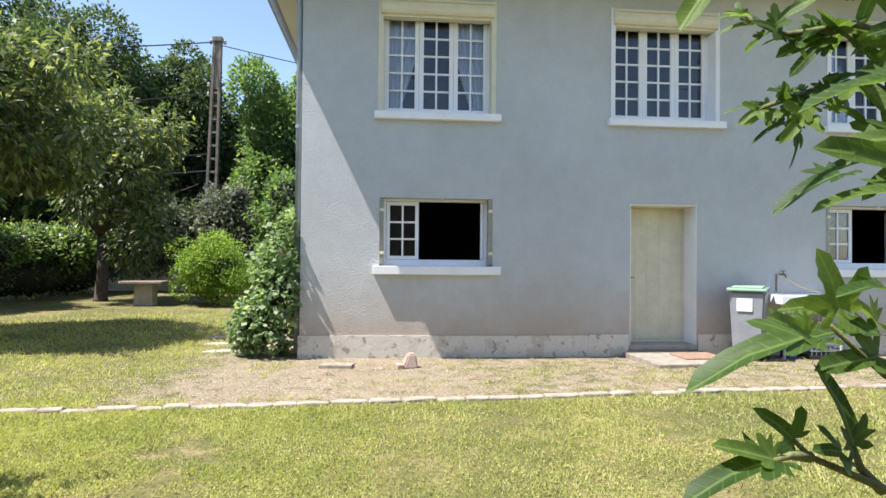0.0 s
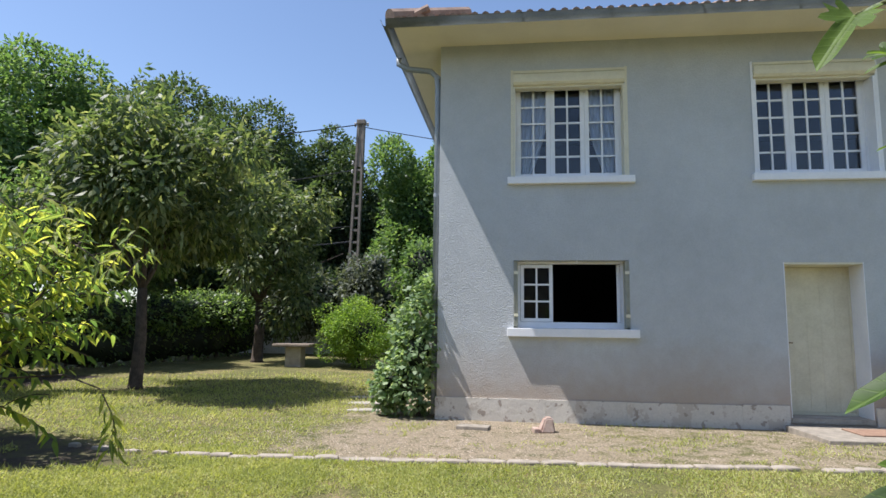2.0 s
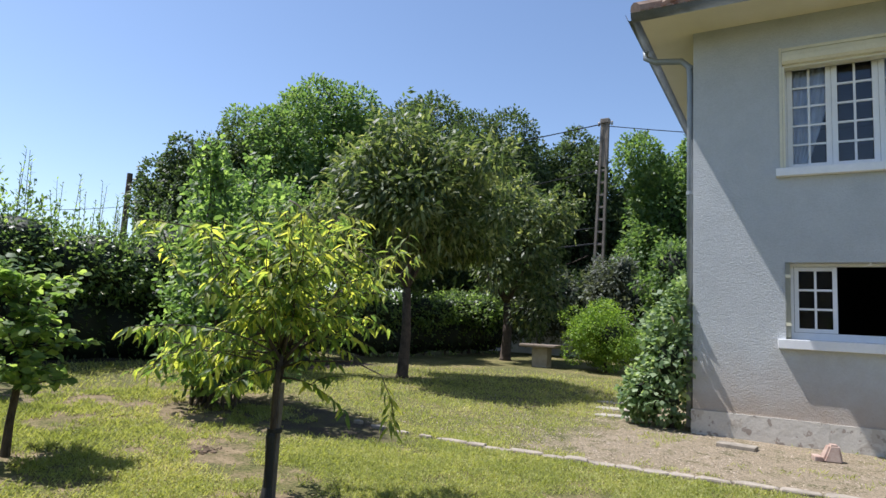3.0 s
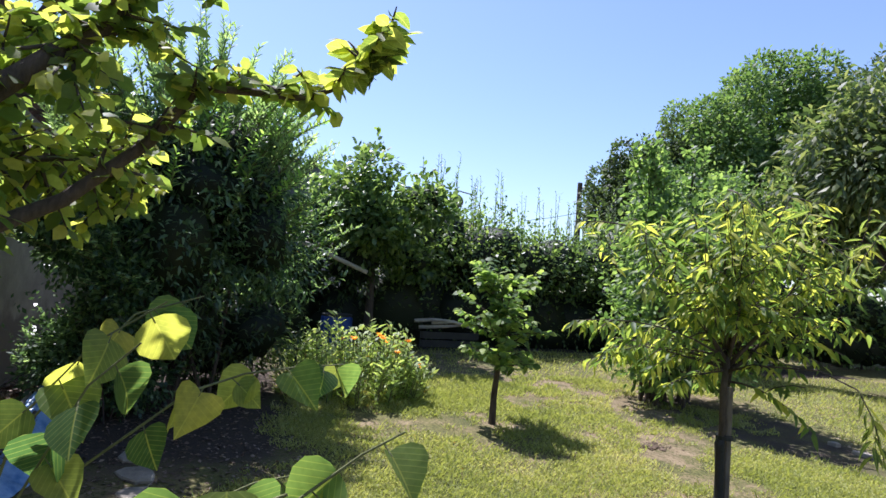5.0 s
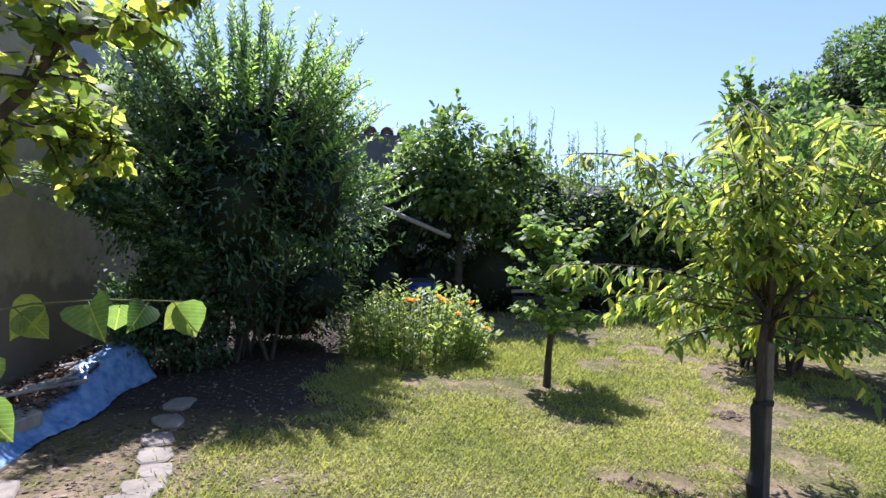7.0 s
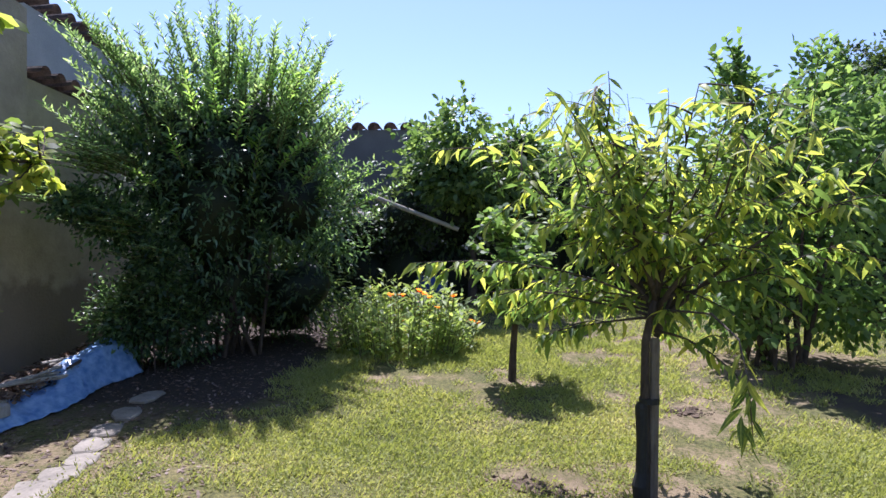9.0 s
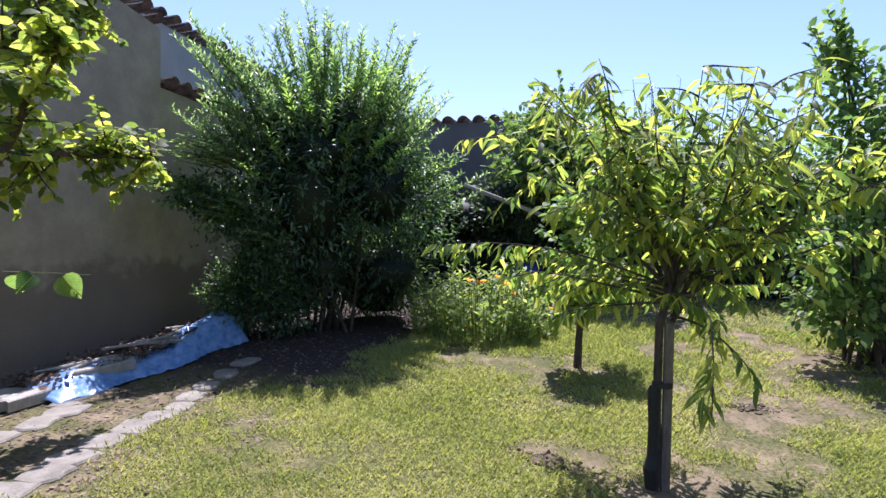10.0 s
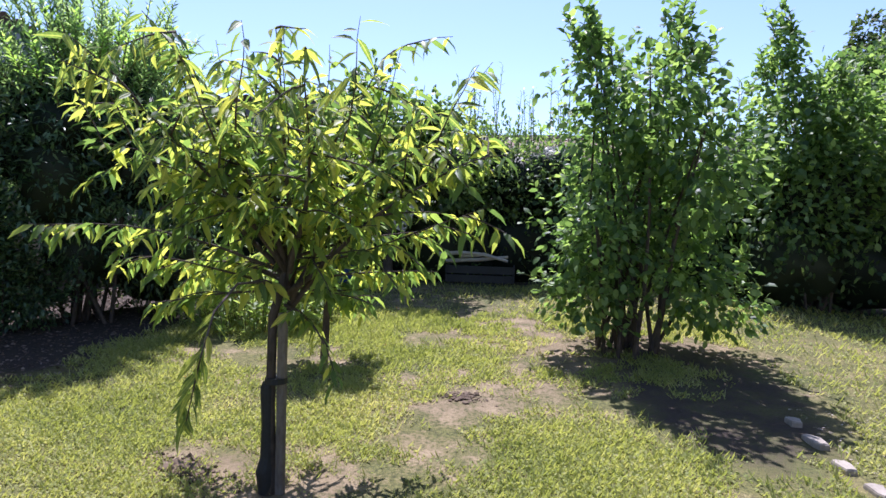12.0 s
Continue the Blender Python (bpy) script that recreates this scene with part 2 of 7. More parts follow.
M = {
    "stucco": stucco_material("grey stucco", (0.505, 0.525, 0.53), (0.39, 0.305, 0.23), 0.9, 55.0, 0.72, 1.6, 0.8),
    "old_render": stucco_material("old brown render", (0.47, 0.39, 0.295), (0.20, 0.155, 0.12), 0.7, 30.0, 1.30, 1.42, 0.8, 0.6),
    "white_render": plain("pale render", (0.33, 0.325, 0.32), (0.46, 0.455, 0.44), 3.0),
    "dark_render": plain("grey block render", (0.13, 0.12, 0.115), (0.20, 0.185, 0.175), 1.5, 0.95),
    "white": plain("white paint", (0.72, 0.73, 0.75), (0.82, 0.82, 0.82), 3.0, 0.45, fine=30, strength=0.08),
    "cream": plain("cream paint", (0.60, 0.56, 0.42), (0.70, 0.66, 0.50), 3.0, 0.5, fine=30, strength=0.08),
    "cream_door": plain("aged cream paint", (0.55, 0.51, 0.37), (0.66, 0.62, 0.47), 5.0, 0.55, fine=40, strength=0.15),
    "shutter": plain("faded green-grey paint", (0.30, 0.31, 0.25), (0.42, 0.42, 0.35), 9.0, 0.6),
    "pipe_zinc": plain("pale zinc", (0.22, 0.245, 0.26), (0.32, 0.345, 0.36), 3.0, 0.5, 0.3),
    "soffit": plain("cream soffit", (0.70, 0.65, 0.50), (0.78, 0.73, 0.58), 2.0, 0.7),
    "zinc": plain("weathered zinc", (0.20, 0.225, 0.24), (0.31, 0.335, 0.35), 3.0, 0.5, 0.35),
    # Near-black on every room face; the unlit interior is in the colour.
    "unlit_room": plain("interior coloured near-black as unlit", (0.03, 0.035, 0.05), (0.045, 0.05, 0.065), 1.0),
    "curtain": plain("white net curtain", (0.86, 0.87, 0.9), (0.93, 0.94, 0.95), 9.0, 0.9),
    "tile": plain("clay tile", (0.17, 0.115, 0.085), (0.36, 0.25, 0.19), 7.0, 0.85),
    "dull_tile": plain("faded clay tile", (0.14, 0.09, 0.06), (0.24, 0.17, 0.12), 5.0, 0.9),
    "old_tile": plain("lichened clay tile", (0.05, 0.042, 0.04), (0.19, 0.155, 0.135), 9.0, 0.9),
    "concrete": plain("weathered concrete", (0.26, 0.235, 0.20), (0.42, 0.385, 0.33), 6.0, 0.9),
    "pink_stone": plain("pinkish kerb stone", (0.21, 0.18, 0.14), (0.38, 0.33, 0.27), 6.0, 0.9),
    "brick_red": plain("red terracotta block", (0.30, 0.19, 0.15), (0.44, 0.35, 0.29), 12.0, 0.9),
    "paver": plain("pale paving stone", (0.17, 0.15, 0.12), (0.33, 0.29, 0.235), 8.0, 0.9),
    "grey_plastic": plain("grey plastic", (0.20, 0.215, 0.24), (0.26, 0.275, 0.30), 3.0, 0.45, fine=20, strength=0.03),
    "green_plastic": plain("pale green plastic", (0.22, 0.40, 0.25), (0.28, 0.47, 0.31), 3.0, 0.5, fine=20, strength=0.03),
    "soil": plain("turned earth", (0.07, 0.045, 0.03), (0.18, 0.13, 0.085), 12.0, 0.98),
    "litter": leaf_material("dead leaf", (0.06, 0.04, 0.025), (0.16, 0.11, 0.06), (0.34, 0.26, 0.16), 0.7, 0.1, (1, 0.8, 0.5)),
    "straw": leaf_material("dry straw", (0.10, 0.10, 0.03), (0.36, 0.30, 0.18), (0.58, 0.50, 0.34), 0.8, 0.15, (1, 0.9, 0.6)),
    "chalk": plain("whitewashed wall", (0.50, 0.50, 0.49), (0.66, 0.66, 0.64), 3.0, 0.9),
    "stake_wood": bark_material("weathered stake wood", (0.12, 0.095, 0.075), (0.26, 0.22, 0.175)),
    "black": plain("black rubber", (0.015, 0.015, 0.015), (0.03, 0.03, 0.03), 8.0, 0.7),
    "brass": plain("dull brass", (0.20, 0.14, 0.08), (0.30, 0.22, 0.12), 8.0, 0.45, 0.7),
    "hose": plain("yellowed hose", (0.55, 0.42, 0.25), (0.62, 0.50, 0.32), 8.0, 0.6),
    "sink": plain("white ceramic", (0.74, 0.75, 0.76), (0.82, 0.82, 0.82), 3.0, 0.25, fine=10, strength=0.03),
    "mat": plain("brown door mat", (0.20, 0.12, 0.08), (0.30, 0.19, 0.13), 14.0, 0.98),
    "tarp": plain("blue tarpaulin", (0.07, 0.19, 0.44), (0.32, 0.47, 0.72), 11.0, 0.32, fine=25, strength=0.5, dist=0.01),
    "blue_plastic": plain("blue plastic", (0.006, 0.03, 0.17), (0.01, 0.05, 0.24), 4.0, 0.4, fine=10, strength=0.03),
    "wood_grey": bark_material("weathered wood", (0.14, 0.11, 0.085), (0.30, 0.25, 0.20)),
    "wood_pale": bark_material("pale cut wood", (0.30, 0.27, 0.23), (0.50, 0.46, 0.40)),
    "bark": bark_material("brown bark", (0.035, 0.026, 0.02), (0.12, 0.09, 0.07)),
    "twig": bark_material("green twig", (0.10, 0.10, 0.04), (0.20, 0.22, 0.09)),
    "pole_concrete": plain("old brown concrete", (0.13, 0.11, 0.09), (0.26, 0.22, 0.18), 4.0, 0.9),
    "cable": plain("black cable", (0.02, 0.02, 0.02), (0.04, 0.04, 0.04), 8.0, 0.6),
    "glass": glass_material(),
    "ground": ground_material(),
    "grass": leaf_material("grass blade", (0.11, 0.15, 0.02), (0.30, 0.325, 0.045), (0.57, 0.51, 0.20), 0.7, 0.35, patchy=0.42),
    "peach": leaf_material("peach leaf", (0.055, 0.10, 0.025), (0.155, 0.23, 0.028), (0.48, 0.47, 0.03), 0.42, 0.55, (0.97, 1.0, 0.38), spec=0.35),
    "peach_one": leaf_material("peach leaf blade", (0.055, 0.10, 0.025), (0.155, 0.23, 0.028), (0.48, 0.47, 0.03), 0.38, 0.5, single=True),
    "apple": leaf_material("fruit tree leaf", (0.06, 0.10, 0.015), (0.17, 0.23, 0.02), (0.44, 0.44, 0.04), 0.4, 0.65),
    "apple_one": leaf_material("fruit leaf blade", (0.06, 0.10, 0.015), (0.17, 0.23, 0.02), (0.44, 0.44, 0.04), 0.4, 0.65, single=True),
    "sapling": leaf_material("young tree leaf", (0.05, 0.10, 0.02), (0.14, 0.22, 0.04), (0.32, 0.40, 0.06), 0.4, 0.5),
    "redbud": leaf_material("heart leaf", (0.045, 0.10, 0.03), (0.12, 0.20, 0.035), (0.42, 0.42, 0.03), 0.38, 0.6, single=True),
    "fig": leaf_material("fig leaf", (0.03, 0.065, 0.002), (0.055, 0.105, 0.002), (0.13, 0.20, 0.005), 0.45, 0.4, single=True),
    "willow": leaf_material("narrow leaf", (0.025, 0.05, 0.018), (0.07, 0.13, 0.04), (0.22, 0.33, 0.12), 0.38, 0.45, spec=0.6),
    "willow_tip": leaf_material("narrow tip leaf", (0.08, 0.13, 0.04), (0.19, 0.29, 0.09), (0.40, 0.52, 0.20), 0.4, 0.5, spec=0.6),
    "willow_sprig": leaf_material("new narrow leaf", (0.12, 0.22, 0.02), (0.22, 0.36, 0.04), (0.34, 0.48, 0.06), 0.4, 0.55),
    # Near-black colour for solid crown hearts, standing for shade between the leaves.
    "core_shade": leaf_material("shaded crown inside", (0.008, 0.014, 0.005), (0.014, 0.022, 0.008), (0.03, 0.04, 0.012), 0.6, 0.1),
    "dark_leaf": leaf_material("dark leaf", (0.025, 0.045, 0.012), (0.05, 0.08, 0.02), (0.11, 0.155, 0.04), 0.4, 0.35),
    "elder": leaf_material("shrub leaf", (0.045, 0.09, 0.018), (0.11, 0.185, 0.033), (0.255, 0.35, 0.065), 0.42, 0.52, spec=0.4),
    "hedge": leaf_material("hedge leaf", (0.035, 0.065, 0.014), (0.11, 0.18, 0.03), (0.27, 0.36, 0.07), 0.42, 0.45, spec=0.5),
    "cherry": leaf_material("cherry leaf", (0.035, 0.06, 0.015), (0.09, 0.13, 0.03), (0.25, 0.27, 0.08), 0.38, 0.42, spec=0.4),
    "bright": leaf_material("bright bush leaf", (0.08, 0.15, 0.0), (0.17, 0.27, 0.0), (0.30, 0.40, 0.0), 0.45, 0.4),
    "vine": leaf_material("vine leaf", (0.06, 0.11, 0.03), (0.16, 0.235, 0.075), (0.36, 0.44, 0.20), 0.45, 0.4),
    "robinia": leaf_material("light tree leaf", (0.05, 0.10, 0.02), (0.10, 0.17, 0.03), (0.18, 0.25, 0.05), 0.4, 0.45),
    "flower_leaf": leaf_material("flower foliage", (0.12, 0.18, 0.03), (0.25, 0.33, 0.06), (0.40, 0.46, 0.10), 0.5, 0.45),
    "petal": leaf_material("orange petal", (0.85, 0.42, 0.0), (0.92, 0.55, 0.0), (0.95, 0.68, 0.0), 0.6, 0.4, (1.0, 0.95, 0.3), spec=0.1),
    "purple": leaf_material("dusky leaf", (0.045, 0.055, 0.03), (0.10, 0.12, 0.07), (0.19, 0.21, 0.13), 0.5, 0.25),
}


def flaking(name, paint, bare, under):
    """Paint that has flaked off in sharp-edged patches."""
    m, nt, b = material(name, 0.9)
    v = coords(nt)
    n = noise_tex(nt, v, 3.2, 7, 0.62)
    f = noise_tex(nt, v, 45.0, 3)
    col = mix(nt, ramp(nt, n, [(0.56, (0, 0, 0)), (0.58, (1, 1, 1))]), mix(nt, 0.5, paint, ramp(nt, f, [(0.3, tuple(c * 0.75 for c in paint)), (0.7, paint)])), bare)
    col = mix(nt, ramp(nt, noise_tex(nt, v, 9.0, 5), [(0.6, (0, 0, 0)), (0.63, (1, 1, 1))]), col, under)
    nt.links.new(col, b.inputs["Base Color"])
    bump(nt, b, n, 0.6, 0.03)
    return m


M["plinth"] = flaking("flaking cream plinth", (0.60, 0.56, 0.49), (0.47, 0.42, 0.355), (0.33, 0.28, 0.235))


# ---- mesh helpers ----
def part(name, bm, mat, parent=None, label="", smooth=False, kind=""):
    me = bpy.data.meshes.new(name)
    if smooth:
        for f in bm.faces:
            f.smooth = True
    bm.to_mesh(me)
    bm.free()
    me.materials.append(mat)
    ob = new(name, me)
    if parent:
        ob.parent = parent
    return tagged(ob, label=label, kind=kind)


def thing(name, label, category, at=(0, 0, 0), turn=0.0, group=""):
    e = new(name)
    e.empty_display_size = 0.1
    e.matrix_world = pose(*at, 0, 0, turn)
    return tagged(e, label, category, group)


def solo(name, bm, mat, label, category, at=(0, 0, 0), turn=0.0, group="", smooth=False):
    ob = part(name, bm, mat, None, smooth=smooth)
    ob.matrix_world = pose(*at, 0, 0, turn)
    return tagged(ob, label, category, group)


def box(bm, x0, x1, y0, y1, z0, z1, bev=0.0):
    vs = bmesh.ops.create_cube(bm, size=1.0)["verts"]
    bmesh.ops.transform(bm, matrix=Matrix.Translation(((x0 + x1) / 2, (y0 + y1) / 2, (z0 + z1) / 2)) @ Matrix.Diagonal((x1 - x0, y1 - y0, z1 - z0, 1)), verts=vs)
    if bev:
        es = list({e for v in vs for e in v.link_edges})
        bmesh.ops.bevel(bm, geom=es, offset=bev, segments=2, affect="EDGES", profile=0.6)
    return bm


def boxed(*a, **k):
    return box(bmesh.new(), *a, **k)


def tube(bm, pts, radii, sides=8, cap=True):
    """A tapered tube through the points."""
    rings = []
    n = len(pts)
    pts = [Vector(p) for p in pts]
    prev = None
    for i, p in enumerate(pts):
        d = (pts[min(i + 1, n - 1)] - pts[max(i - 1, 0)]).normalized()
        a = prev if prev else (Vector((1, 0, 0)) if abs(d.x) < 0.8 else Vector((0, 1, 0)))
        u = (a - d * a.dot(d)).normalized()
        w = d.cross(u)
        prev = u
        r = radii[i] if hasattr(radii, "__len__") else radii
        rings.append([bm.verts.new(p + (u * math.cos(k * 2 * math.pi / sides) + w * math.sin(k * 2 * math.pi / sides)) * r) for k in range(sides)])
    for a, b in zip(rings, rings[1:]):
        for k in range(sides):
            bm.faces.new((a[k], a[(k + 1) % sides], b[(k + 1) % sides], b[k]))
    if cap:
        bm.faces.new(rings[0][::-1])
        bm.faces.new(rings[-1])
    return bm


def lathe(bm, profile, sides=16, centre=(0, 0, 0)):
    rings = []
    for r, z in profile:
        rings.append([bm.verts.new((centre[0] + r * math.cos(k * 2 * math.pi / sides), centre[1] + r * math.sin(k * 2 * math.pi / sides), centre[2] + z)) for k in range(sides)])
    for a, b in zip(rings, rings[1:]):
        for k in range(sides):
            bm.faces.new((a[k], a[(k + 1) % sides], b[(k + 1) % sides], b[k]))
    bm.faces.new(rings[0][::-1])
    bm.faces.new(rings[-1])
    return bm


def raw_mesh(name, verts, tris):
    """A triangle mesh straight from number arrays."""
    me = bpy.data.meshes.new(name)
    me.vertices.add(len(verts))
    me.vertices.foreach_set("co", verts.astype(np.float32).ravel())
    me.loops.add(len(tris) * 3)
    me.polygons.add(len(tris))
    me.polygons.foreach_set("loop_start", np.arange(0, len(tris) * 3, 3, dtype=np.int32))
    me.loops.foreach_set("vertex_index", tris.astype(np.int32).ravel())
    me.update(calc_edges=True)
    return me


def unit(a):
    return a / np.maximum(np.linalg.norm(a, axis=-1, keepdims=True), 1e-6)


# leaf shapes: along, across, lift; then triangles
LANCE = (np.array([(0, 0, 0), (0.3, 0.5, 0.05), (0.35, 0, 0.0), (0.3, -0.5, 0.05), (0.7, 0.36, -0.02), (0.72, 0, -0.06), (0.7, -0.36, -0.02), (1, 0, -0.22)], float),
         np.array([(0, 2, 1), (0, 3, 2), (1, 2, 5), (1, 5, 4), (3, 6, 5), (3, 5, 2), (4, 5, 7), (5, 6, 7)]))
KITE = (np.array([(0, 0, 0), (0.45, 0.5, 0.06), (0.45, -0.5, 0.06), (1, 0, -0.05)], float), np.array([(0, 2, 1), (1, 2, 3)]))
OVAL = (np.array([(0, 0, 0), (0.25, 0.42, 0.04), (0.25, -0.42, 0.04), (0.65, 0.45, 0.02), (0.65, -0.45, 0.02), (1, 0, -0.1)], float),
        np.array([(0, 2, 1), (1, 2, 4), (1, 4, 3), (3, 4, 5)]))
BLADE = (np.array([(0, 0.5, 0), (0, -0.5, 0), (0.6, 0.3, 0.12), (1, 0, 0.35)], float), np.array([(0, 1, 2), (1, 3, 2)]))


def leaf_arrays(P, D, N, L, W, shape):
    V, T = shape
    D = unit(D)
    S = unit(np.cross(N, D))
    U = np.cross(D, S)
    n, k = len(P), len(V)
    verts = P[:, None, :] + D[:, None, :] * (V[None, :, 0:1] * L[:, None, None]) + S[:, None, :] * (V[None, :, 1:2] * W[:, None, None]) + U[:, None, :] * (V[None, :, 2:3] * L[:, None, None])
    tris = T[None, :, :] + (np.arange(n) * k)[:, None, None]
    return verts.reshape(-1, 3), tris.reshape(-1, 3)


def leaves(name, P, D, N, L, W, shape, mat, parent, label="", kind="stuff"):
    v, t = leaf_arrays(P, D, N, L, W, shape)
    me = raw_mesh(name, v, t)
    me.materials.append(mat)
    ob = new(name, me)
    if parent:
        ob.parent = parent
        ob.matrix_parent_inverse = parent.matrix_world.inverted()
    return tagged(ob, label=label, kind=kind)


def ball(n):
    return unit(rng.normal(size=(n, 3)))


def clump_points(lumps, density, shell=0.45):
    """Leaf roots on and under the skin of many lumps (x, y, z, rx, ry, rz)."""
    P, O = [], []
    for x, y, z, rx, ry, rz in lumps:
        n = max(8, int(density * (rx * ry + ry * rz + rx * rz) * 4.2))
        d = ball(n)
        r = 1.16 - (shell + 0.16) * rng.random(n) ** 0.9 + np.minimum(0.10 * rng.normal(size=n) ** 2, 0.10)
        P.append(np.array([x, y, z]) + d * np.array([rx, ry, rz]) * r[:, None])
        O.append(d)
    return np.concatenate(P), np.concatenate(O)


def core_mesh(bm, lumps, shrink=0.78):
    """Uneven near-black solid heart that stands for the shade inside a dense crown."""
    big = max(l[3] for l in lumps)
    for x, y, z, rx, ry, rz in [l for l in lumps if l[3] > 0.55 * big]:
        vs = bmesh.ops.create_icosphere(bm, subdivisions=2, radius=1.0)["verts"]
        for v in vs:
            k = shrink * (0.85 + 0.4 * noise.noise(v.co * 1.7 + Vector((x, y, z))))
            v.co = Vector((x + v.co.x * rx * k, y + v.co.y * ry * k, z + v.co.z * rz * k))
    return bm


def crown_lumps(cx, cy, cz, rx, ry, rz, n, size=0.42, low=-0.6):
    out = [(cx, cy, cz, rx * 0.62, ry * 0.62, rz * 0.62)]
    for d in ball(n):
        if d[2] < low:
            d[2] = -d[2] * 0.5
        k = 0.55 + 0.42 * rng.random()
        s = size * (0.5 + 0.65 * rng.random())
        out.append((cx + d[0] * rx * k, cy + d[1] * ry * k, cz + d[2] * rz * k, rx * s, ry * s, rz * s * 0.85))
    return out


def foliage(name, lumps, density, L, W, mat, parent, shape=OVAL, shell=0.45, droop=0.3, core=None, sprig=0.0):
    P, O = clump_points(lumps, density, shell)
    n = len(P)
    D = O + rng.normal(size=(n, 3)) * 0.55 + np.array([0, 0, -droop])
    N = O * 0.6 + np.array([0, 0, 0.8]) + rng.normal(size=(n, 3)) * 0.5
    size = 0.7 + 0.6 * rng.random(n)
    leaves(name, P, D, N, L * size, W * size, shape, mat, parent)
    if sprig:
        m = int(n * 0.035) + 10
        pick = rng.integers(0, n, m)
        up = O[pick] * 0.8 + np.array([0, 0, 0.7]) + rng.normal(size=(m, 3)) * 0.3
        up = unit(up)
        k = 9
        q = np.linspace(0.0, 1.0, k)
        ln = sprig * (0.5 + 0.8 * rng.random(m))
        base = P[pick]
        Q = (base[:, None, :] + up[:, None, :] * (q[None, :, None] * ln[:, None, None]) + np.array([0, 0, -0.35]) * (q[None, :, None] ** 2) * ln[:, None, None] * droop).reshape(-1, 3)
        D2 = np.repeat(up, k, 0) * 0.7 + rng.normal(size=(m * k, 3)) * 0.6 + np.array([0, 0, -droop * 0.6])
        N2 = rng.normal(size=(m * k, 3)) * 0.5 + np.array([0, 0, 0.8])
        z2 = 0.7 + 0.5 * rng.random(m * k)
        leaves("sprig", Q, D2, N2, L * z2, W * z2, shape, mat, parent)
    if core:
        ob = part("shade_core", core_mesh(bmesh.new(), lumps, core), M["core_shade"], parent, smooth=True)
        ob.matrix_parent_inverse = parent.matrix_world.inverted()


def limbs(bm, start, direction, length, radius, depth, tips, spread=0.6, rise=0.15, kinks=4, forks=3):
    """A branching skeleton of tapered tubes. Collects (point, direction) along the thin ends."""
    p = Vector(start)
    d = Vector(direction).normalized()
    pts, rad = [p.copy()], [radius]
    for i in range(kinks):
        d = (d + Vector(rng.normal(size=3)) * 0.14 + Vector((0, 0, rise * 0.3))).normalized()
        p = p + d * (length / kinks)
        pts.append(p.copy())
        rad.append(radius * (1 - 0.55 * (i + 1) / kinks))
        if depth == 0:
            tips.append((p.copy(), d.copy()))
    tube(bm, pts, rad, 7 if radius > 0.02 else 5)
    if depth > 0:
        for k in range(forks):
            a = pts[-1 - (k % 3)] if k else pts[-1]
            side = Vector(rng.normal(size=3))
            side = (side - d * side.dot(d)).normalized()
            nd = (d * (1 - spread * 0.5) + side * spread + Vector((0, 0, rise))).normalized()
            limbs(bm, a, nd, length * (0.62 + 0.25 * rng.random()), radius * 0.5, depth - 1, tips, spread, rise, kinks, forks)


def under(ob, parent):
    ob.parent = parent
    ob.matrix_parent_inverse = parent.matrix_world.inverted()
    return ob


# ---- ground ----
def gz(x, y):
    """Height of the ground."""
    s = min(max((y - 6.5) / 2.0, 0.0), 1.0)
    house = -0.07 * s if x > -3 else -0.07 * s * max(0.0, 1 - (-3 - x) / 2)
    rise = min(0.36, 0.068 * max(0.0, -3.6 - x)) * (1 - min(1.0, max(0.0, (y - 6.0) / 4.0)))
    return rise + house + 0.012 * noise.noise(Vector((x * 0.9, y * 0.9, 0))) + 0.006 * noise.noise(Vector((x * 4, y * 4, 3)))


def kerb_y(x):
    return 5.60 + max(0.0, 0.07 * (x + 2))


